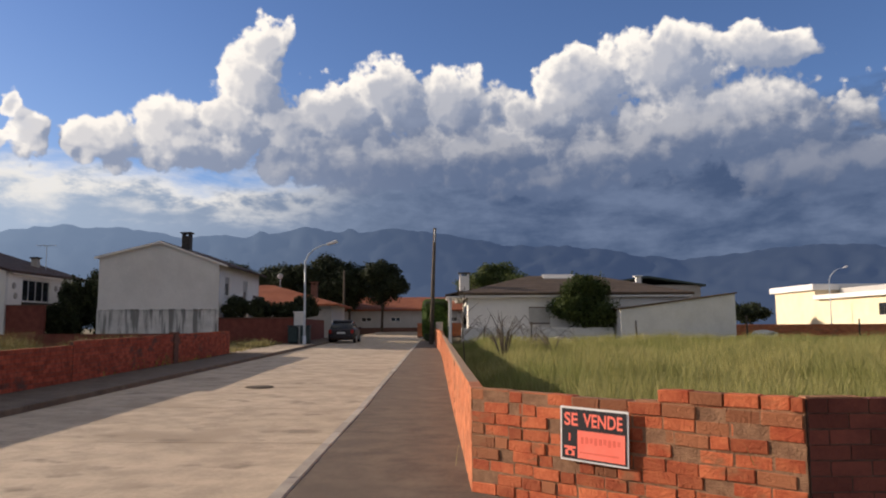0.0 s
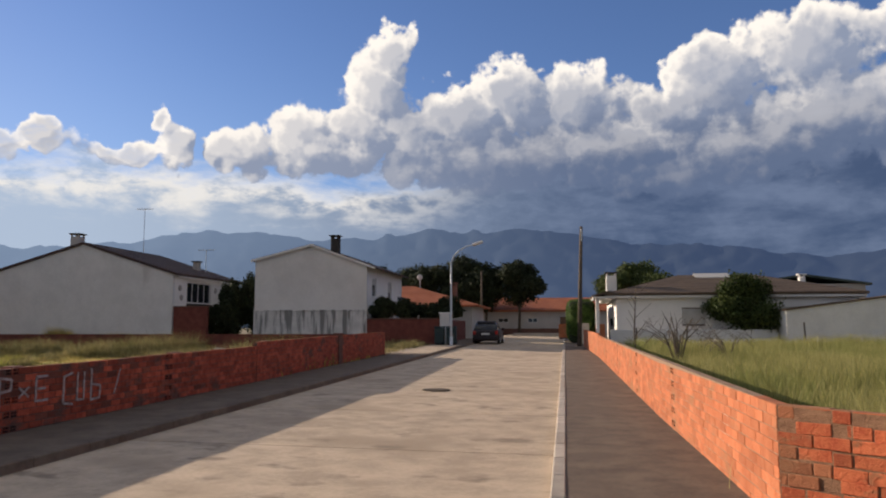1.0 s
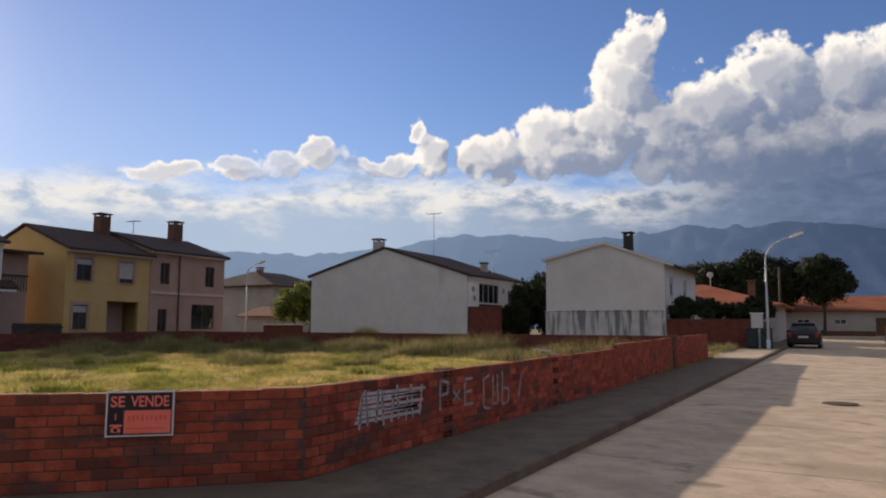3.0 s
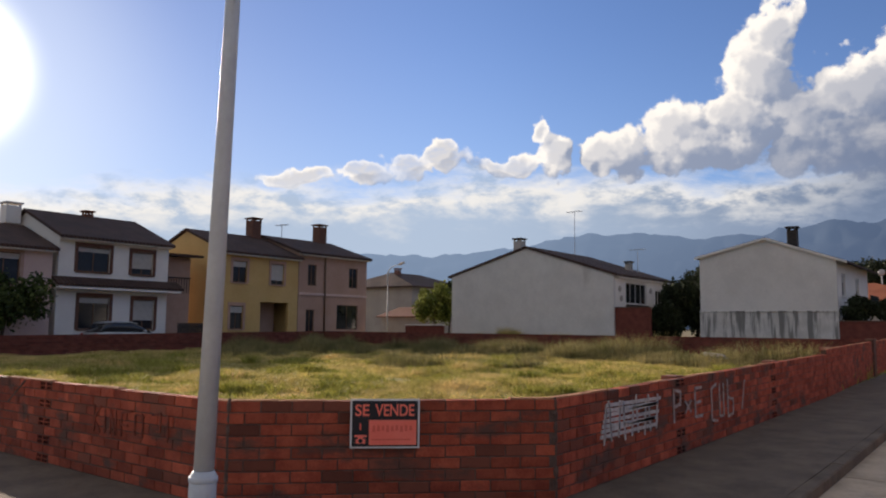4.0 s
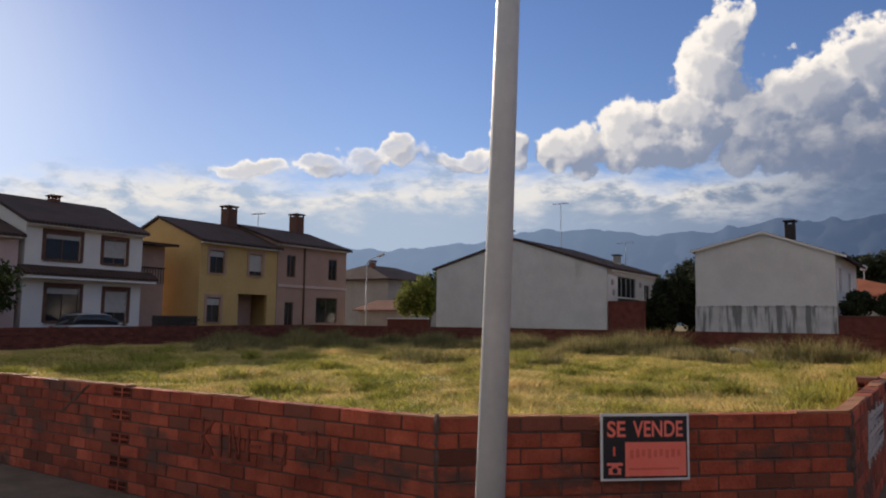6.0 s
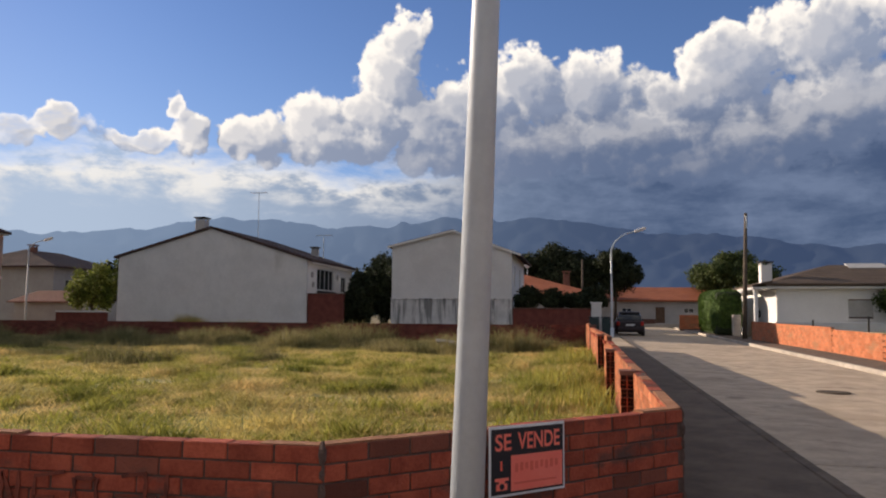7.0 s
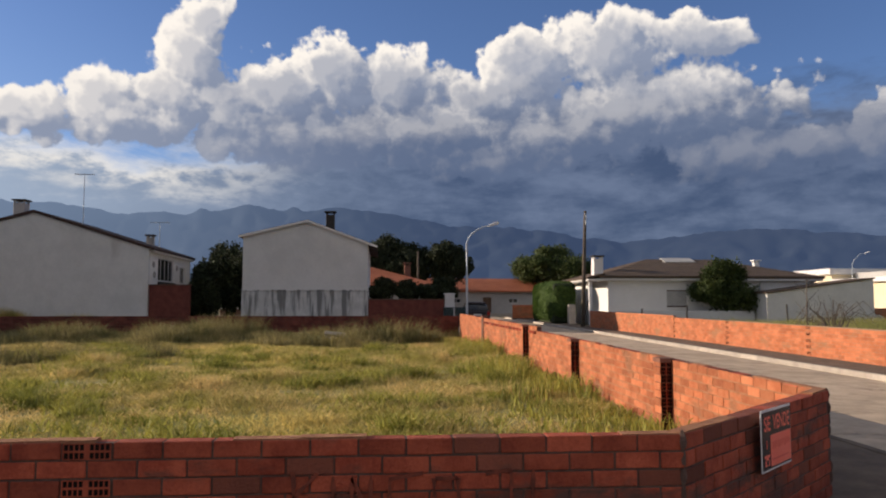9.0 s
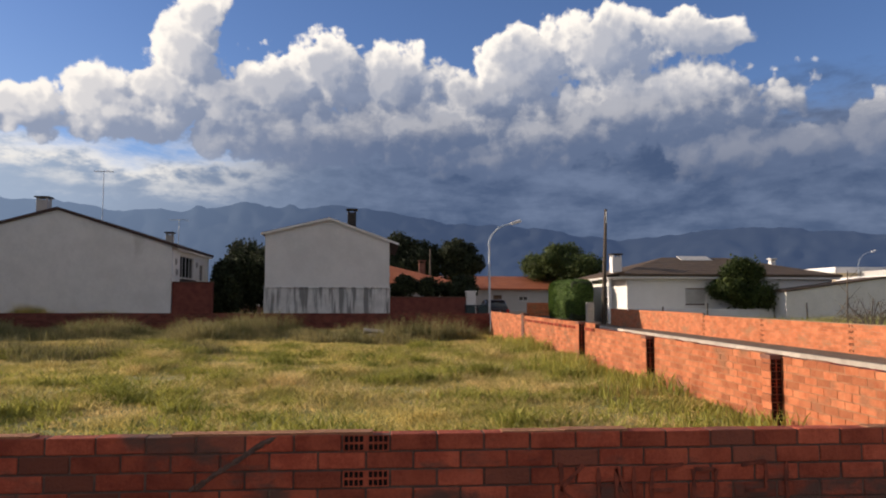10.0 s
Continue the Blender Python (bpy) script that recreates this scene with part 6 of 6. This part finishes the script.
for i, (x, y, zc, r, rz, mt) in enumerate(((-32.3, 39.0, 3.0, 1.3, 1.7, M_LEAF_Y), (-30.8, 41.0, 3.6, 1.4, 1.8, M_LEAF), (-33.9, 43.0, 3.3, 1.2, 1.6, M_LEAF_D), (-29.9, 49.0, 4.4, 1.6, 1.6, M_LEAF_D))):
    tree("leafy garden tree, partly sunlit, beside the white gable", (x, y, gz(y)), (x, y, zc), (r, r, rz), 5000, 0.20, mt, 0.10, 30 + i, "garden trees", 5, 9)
tree("leafy shrub before the pink house", (-35.2, 9.6, gz(9)), (-35.2, 9.8, 2.4), (1.3, 1.9, 1.5), 5000, 0.2, M_LEAF, 0.1, 41, "garden bushes", 5, 9, "bush")
for i, (x, y, zc, r, rz) in enumerate(((-3.6, 38.7, 2.35, 0.9, 0.75), (-2.0, 38.8, 2.45, 1.1, 0.80), (-0.5, 38.9, 2.35, 0.85, 0.75), (0.2, 40.5, 2.5, 0.8, 0.8))):
    tree("dark trailing shrub over the brick yard wall", (x, y, gz(y)), (x, y, zc), (r, 0.6, rz), 3500, 0.15, M_LEAF_D, 0.06, 50 + i, "shrubs on the yard wall", 4, 7, "bush")
for i, (x, y) in enumerate(((40, 95), (44, 97), (48, 96), (52, 98), (35, 110), (57, 112))):
    tree("dark tree on the far edge of the field", (x, y, gz(90)), (x, y, 3.0), (2.6, 2.4, 1.8), 2500, 0.35, M_LEAF_D, 0.15, 60 + i, "far trees", 4, 6)


def clipped_hedge():
    """Box-clipped conifer hedge with rounded shoulders."""
    base = thing("hedge", (8.43, 46.4, gz(46.4)), "tall box-clipped green hedge with rounded top edges", "hedge")
    n = 40000
    lo, hi = np.array([7.55, 42.9, gz(45) + 0.02]), np.array([9.3, 49.9, 3.22])
    p = rng.random((n, 3)) * 2 - 1
    k = np.abs(p).max(axis=1)
    p /= k[:, None]
    ln = (np.abs(p) ** 6).sum(axis=1) ** (1 / 6)
    p /= ln[:, None]
    d = p / np.linalg.norm(p, axis=1)[:, None]
    p = p * (1 - 0.07 * rng.random(n) ** 2)[:, None]
    p = (lo + hi) / 2 + p * (hi - lo) / 2 + rng.normal(size=(n, 3)) * 0.012
    a = d + rng.normal(size=(n, 3)) * 0.45
    a /= np.linalg.norm(a, axis=1)[:, None]
    t = np.cross(a, rng.normal(size=(n, 3)))
    t /= np.linalg.norm(t, axis=1)[:, None]
    b = np.cross(a, t)
    s = 0.09 * (0.6 + 0.8 * rng.random(n))[:, None]
    v = np.stack([p - t * s, p + b * s * 0.6, p + t * s, p - b * s * 0.6], axis=1).reshape(-1, 3)
    hang(new("foliage", raw_mesh("foliage", v, np.arange(4 * n).reshape(n, 4), M_HEDGE)), base)
    core = bevelled(lo[0] + 0.12, hi[0] - 0.12, lo[1] + 0.12, hi[1] - 0.12, lo[2] - 0.1, hi[2] - 0.14, 0.2, 2)
    part("inner_wood", core, M_LEAF_D, base, "dark twiggy inside")


clipped_hedge()
gp = thing("gate_pillar", (8.67, 42.2, gz(42)), "pale concrete gate pillar beside the hedge", "pillar")
part("shaft", bevelled(8.45, 8.9, 42.0, 42.42, gz(42) - 0.2, 1.68, 0.03), M_KERB, gp)


def bare_shrub(x, y, reach, top, n, seed, label):
    """Leafless arching branches from one root."""
    g = np.random.default_rng(seed)
    t = thing("bare_shrub", (x, y, gz(y)), label, "shrub", "bare shrubs")
    z = gz(y)
    for i in range(n):
        a = g.random() * 2 * math.pi
        r = reach * (0.4 + 0.6 * g.random())
        h = top * (0.6 + 0.4 * g.random())
        e = Vector((x + math.cos(a) * r, y + math.sin(a) * r, z + h * 0.55))
        m1 = Vector((x + math.cos(a) * r * 0.25, y + math.sin(a) * r * 0.25, z + h * 0.7))
        m2 = Vector((x + math.cos(a) * r * 0.62, y + math.sin(a) * r * 0.62, z + h))
        bm = bmesh.new()
        tube(bm, [(x, y, z - 0.05), m1, m2, e], [0.022, 0.016, 0.011, 0.005], 5)
        for k in range(4):
            s = m1.lerp(m2, g.random()) if k < 2 else m2.lerp(e, g.random())
            q = s + Vector((g.normal() * 0.25, g.normal() * 0.25, 0.1 + g.random() * 0.3))
            tube(bm, [s, s.lerp(q, 0.5) + Vector((0, 0, 0.04)), q], [0.008, 0.006, 0.003], 4)
        part("branch", bm, M_BARE, t)


bare_shrub(10.7, 17.0, 1.6, 1.55, 16, 3, "leafless arching shrub in the tall grass")
bare_shrub(12.6, 19.5, 1.3, 1.1, 9, 4, "low leafless arching shrub in the grass")
sp = thing("sapling", (9.45, 16.2, gz(16.2)), "thin leafless sapling behind the brick wall", "sapling")
bm = bmesh.new()
tube(bm, [(9.45, 16.2, gz(16) - 0.05), (9.38, 16.2, 1.2), (9.46, 16.25, 2.6)], [0.035, 0.025, 0.01], 6)
for k in range(7):
    s = Vector((9.42, 16.2, 1.1 + 0.2 * k))
    q = s + Vector((math.cos(k * 2.1) * 0.45, math.sin(k * 2.1) * 0.4, 0.42))
    tube(bm, [s, s.lerp(q, 0.5), q], [0.012, 0.008, 0.004], 5)
part("trunk", bm, M_BARE, sp)
for i, (x, y, ht) in enumerate(((19.9, 36.0, 1.25), (26.2, 36.0, 1.5), (32.6, 36.0, 1.3), (13.9, 36.2, 1.2), (11.2, 36.2, 1.0))):
    fp = thing("fence_post", (x, y, gz(y)), "dark leaning iron fence post at the field's edge", "fence post", "fence posts in the field")
    bm = bmesh.new()
    tube(bm, [(x, y, gz(y) - 0.1), (x - 0.05 + 0.03 * i, y, gz(y) + ht)], [0.05, 0.045], 6)
    part("shaft", bm, M_IRON, fp)


def rock(x, y, r, label, mat=M_ROCK, squash=0.6, seed=0):
    bm = bmesh.new()
    bmesh.ops.create_icosphere(bm, subdivisions=3, radius=1.0)
    for v in bm.verts:
        v.co *= 1 + 0.35 * noise.noise(v.co * 1.3 + Vector((seed, 0, 0)))
        v.co = Vector((v.co.x * r, v.co.y * r * 0.8, v.co.z * r * squash)) + Vector((x, y, gz(y) + r * squash * 0.6))
    return solid("rock", bm, mat, label, "rock", group="stones in the plots")


rock(15.4, 35.5, 0.42, "pale boulder in the tall grass", seed=1)
rock(26.6, 35.6, 0.36, "pale boulder by a fence post", seed=2)
rock(26.9, 44, 0.8, "heap of pale rubble behind the field", squash=0.35, seed=3)
rock(31, 45, 0.9, "heap of pale rubble by the orange wall", squash=0.35, seed=4)
slab = thing("broken_slab", (-5.3, 20.7, gz(20.7)), "pale broken concrete slab lying among weeds", "slab")
part("slab_body", shifted(bevelled(-0.36, 0.36, -0.3, 0.3, -0.06, 0.06, 0.02), Matrix.Translation((-5.3, 20.7, gz(20.7) + 0.30)) @ Matrix.Rotation(0.10, 4, "Y") @ Matrix.Rotation(-0.25, 4, "X")), M_STRAW, slab)
part("prop_stone", bevelled(-5.5, -5.1, 20.55, 20.85, gz(20.7) - 0.1, gz(20.7) + 0.26, 0.05), M_ROCK, slab)


# ---------------------------------------------------------------- soil and grass of the two plots
def soil(name, x0, x1, y0, y1, step, amp, mat, label, chamfer):
    xs = np.arange(x0, x1 + step * 0.5, step)
    ys = np.arange(y0, y1 + step * 0.5, step)
    bm = bmesh.new()
    g = []
    for y in ys:
        row = []
        for x in xs:
            xx2, yy2 = chamfer(x, y)
            z = gz(yy2) - 0.03 + amp * (noise.noise(Vector((x * 0.35, y * 0.35, 0))) + 0.5 * noise.noise(Vector((x * 1.1, y * 1.1, 3))))
            row.append(bm.verts.new((xx2, yy2, z)))
        g.append(row)
    for j in range(len(ys) - 1):
        for i in range(len(xs) - 1):
            f = bm.faces.new((g[j][i], g[j][i + 1], g[j + 1][i + 1], g[j + 1][i]))
            f.smooth = True
    return solid(name, bm, mat, label, "soil", "structure")


def cut_left(x, y):
    """Pull points back behind the cut corner of the western plot."""
    lim = -1.60 + (x + 2.0) * 0.935
    return (x, max(y, lim)) if x > -2.0 else (x, y)


def cut_right(x, y):
    lim = -0.05 - (x - 8.94) * 0.90
    return (x, max(y, lim)) if x < 10.9 else (x, y)


soil("plot_west_soil", -29.95, -0.12, -1.72, 25.55, 0.6, 0.02, M_FIELD, "rough yellow-green soil under cut grass", cut_left)
soil("plot_east_soil", 9.08, 46.0, -1.90, 36.0, 0.9, 0.05, M_FIELD, "rough soil under tall grass", cut_right)


def value_noise(x, y, scale, seed):
    """Smooth random field over the ground, 0 to 1."""
    g = np.random.default_rng(seed).random((64, 64))
    u, v = x * scale + 1000, y * scale + 1000
    i, j = np.floor(u).astype(int), np.floor(v).astype(int)
    fu, fv = u - i, v - j
    fu, fv = fu * fu * (3 - 2 * fu), fv * fv * (3 - 2 * fv)
    i, j = i % 63, j % 63
    return (g[i, j] * (1 - fu) + g[i + 1, j] * fu) * (1 - fv) + (g[i, j + 1] * (1 - fu) + g[i + 1, j + 1] * fu) * fv


def blades(name, x, y, h, per, width, lean, mat, label, category, spread=0.07, power=1.0):
    """One mesh of grass: at each place a tuft of bent blades, two segments each."""
    n = len(x) * per
    x, y, h = np.repeat(x, per), np.repeat(y, per), np.repeat(h, per)
    x = x + rng.normal(size=n) * spread
    y = y + rng.normal(size=n) * spread
    h = h * (0.45 + 0.75 * rng.random(n) ** power)
    a = rng.random(n) * 2 * np.pi
    b = rng.random(n) * 2 * np.pi
    wd = width * (0.6 + 0.8 * rng.random(n))
    z = SLOPE * np.clip(y, -80, 90) - 0.05
    ln = lean * (0.3 + rng.random(n)) * h
    cx, cy, dx, dy = np.cos(a) * wd / 2, np.sin(a) * wd / 2, np.cos(b) * ln, np.sin(b) * ln
    p0 = np.stack([x - cx, y - cy, z], 1)
    p1 = np.stack([x + cx, y + cy, z], 1)
    p2 = np.stack([x + cx * 0.7 + dx * 0.35, y + cy * 0.7 + dy * 0.35, z + h * 0.62], 1)
    p3 = np.stack([x - cx * 0.7 + dx * 0.35, y - cy * 0.7 + dy * 0.35, z + h * 0.62], 1)
    p4 = np.stack([x + dx, y + dy, z + h], 1)
    v = np.stack([p0, p1, p2, p3, p4], 1).reshape(-1, 3)
    k = np.arange(n)[:, None] * 5
    f = np.concatenate([k + np.array([[0, 1, 2]]), k + np.array([[0, 2, 3]]), k + np.array([[3, 2, 4]])], 1).reshape(-1, 3)
    ob = new(name, raw_mesh(name, v, f, mat))
    return tagged(ob, label, category, kind="stuff")


# western plot: short uneven grass, denser near the front, weeds along the rear wall
n = 42000
gx = -29.7 + rng.random(n) * 29.3
gy = -1.4 + (rng.random(n) ** 1.25) * 26.8
ok = (gx < -2.2) | (gy > -1.45 + (gx + 2.0) * 0.935)
gx, gy = gx[ok], gy[ok]
m1 = value_noise(gx, gy, 0.45, 5)
m2 = value_noise(gx, gy, 1.3, 6)
hh = 0.09 + 0.24 * np.clip(m1 * 0.7 + m2 * 0.7 - 0.38, 0, 1) + 0.20 * (m2 > 0.74) * m1
blades("short_grass", gx, gy, hh * 0.70, 11, 0.019, 1.5, M_GRASS, "short uneven yellow-green grass on the empty plot", "grass", 0.10)
n = 22000
gx = -29.5 + rng.random(n) * 29.0
gy = 9.5 + rng.random(n) ** 0.75 * 15.9
lush = value_noise(gx, gy, 0.22, 9) + 0.5 * value_noise(gx, gy, 0.7, 14)
keep = lush + 0.062 * (gy - 17.5) - 0.050 * np.clip(gx + 9, 0, 9) > 0.66
gx, gy = gx[keep], gy[keep]
hh = 0.15 + 0.75 * value_noise(gx, gy, 0.8, 10) ** 2.0 * np.clip((gy - 9) / 9, 0.3, 1)
blades("weeds", gx, gy, hh * 1.2, 9, 0.019, 0.55, M_WEED, "straggly grey-green weeds before the rear wall", "weeds", 0.17, 2.0)
# tussocks, greener and taller than the rest
n = 460
tx, ty = -29.0 + rng.random(n) * 28.4, -0.8 + rng.random(n) ** 1.25 * 19.0
keep = ((tx < -2.6) | (ty > -0.9 + (tx + 2.0) * 0.935)) & (value_noise(tx, ty, 0.25, 15) + 0.02 * (tx + 12) > 0.34)
tx, ty = tx[keep], ty[keep]
size = 0.12 + 0.30 * rng.random(len(tx)) ** 1.8
tall = 0.12 + 0.26 * rng.random(len(tx)) ** 1.7
per = 24
gx = np.repeat(tx, per) + rng.normal(size=len(tx) * per) * np.repeat(size, per) * 1.3
gy = np.repeat(ty, per) + rng.normal(size=len(tx) * per) * np.repeat(size, per) * 0.8
keep = (gx < -0.3) & ((gx < -2.2) | (gy > -1.35 + (gx + 2.0) * 0.935)) & (gy > -1.5)
blades("tussock_grass", gx[keep], gy[keep], np.repeat(tall, per)[keep] * 0.9, 10, 0.024, 1.1, M_TUSSOCK, "greener tussocks scattered over the short grass", "grass", 0.06)
n = 500
gx = -0.35 - rng.random(n) ** 2 * 1.4
gy = 2.5 + rng.random(n) * 20
blades("weeds", gx, gy, 0.15 + 0.45 * value_noise(gx, gy, 0.8, 12) ** 2, 12, 0.022, 0.5, M_TUSSOCK, "green weeds growing at the foot of the wall", "weeds", 0.12)

# eastern plot: tall grass
n = 30000
gx = 9.2 + rng.random(n) ** 1.1 * 33
gy = -1.7 + rng.random(n) ** 1.15 * 32.5
ok = (gx > 11.0) | (gy > 0.15 - (gx - 8.94) * 0.90)
gx, gy = gx[ok], gy[ok]
hh = (0.42 + 0.30 * value_noise(gx, gy, 0.35, 21) + 0.36 * (value_noise(gx, gy, 1.7, 22) - 0.35)) * np.clip((gx - 8.9) / 1.6, 0.4, 1.0)
blades("tall_grass", gx, gy, hh, 13, 0.013, 0.36, M_TALL, "tall pale green grass filling the eastern plot", "grass", 0.10)

# verge between the rear wall and the houses
n = 5000
gx = -30 + rng.random(n) * 29.6
gy = 26.2 + rng.random(n) * 11
blades("verge_grass", gx, gy, 0.10 + 0.55 * value_noise(gx, gy, 0.4, 31) ** 2, 7, 0.03, 0.5, M_WEED, "dry grass between the rear wall and the houses", "grass", 0.15)


n = 900
gx = -26.5 + rng.random(n) * 8.0
gy = 36.4 + rng.random(n) * 0.6
blades("verge_weeds", gx, gy, 0.35 + 0.85 * value_noise(gx, gy, 0.9, 33) ** 1.5, 8, 0.022, 0.35, M_GRASS, "pale dry weeds at the foot of the white gable", "weeds", 0.10)


# ---------------------------------------------------------------- mountains
def mountains():
    az = np.radians(np.arange(-95, 80.1, 0.35))
    rows = 26
    verts = []
    for j in range(rows):
        s = j / (rows - 1)
        dist = 2300 + 2000 * s
        for a in az:
            d = math.degrees(a)
            crest = 4.65 + 2.55 * math.exp(-((d + 2.5) / 9.5) ** 2) + 2.3 * math.exp(-((d + 25) / 8.5) ** 2) + 1.5 * math.exp(-((d + 12) / 6) ** 2) \
                + 0.8 * math.exp(-((d - 27) / 6) ** 2) + 0.8 * math.exp(-((d + 46) / 15) ** 2) + 0.9 * math.exp(-((d - 11) / 5) ** 2)
            q = Vector((d * 0.30, s * 3.0, 0))
            ridge = 1 - abs(noise.fractal(q, 1.0, 2.0, 5))
            rise = math.tan(radians(crest)) * dist
            k = s ** 0.8
            z = rise * (k * (0.93 + 0.09 * ridge) + 0.08 * (ridge - 0.75) * math.sin(math.pi * s)) - 30 * (1 - s)
            verts.append((math.sin(a) * dist, math.cos(a) * dist, z))
    n = len(az)
    k = np.arange(rows - 1)[:, None] * n + np.arange(n - 1)[None, :]
    k = k.ravel()[:, None]
    f = np.concatenate([k, k + 1, k + 1 + n, k + n], 1)
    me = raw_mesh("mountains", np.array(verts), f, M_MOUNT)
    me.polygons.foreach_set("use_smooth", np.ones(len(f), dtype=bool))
    tagged(new("backdrop_mountains", me), "blue mountain range with painted-on haze along the horizon", "mountains", "", "structure")


mountains()
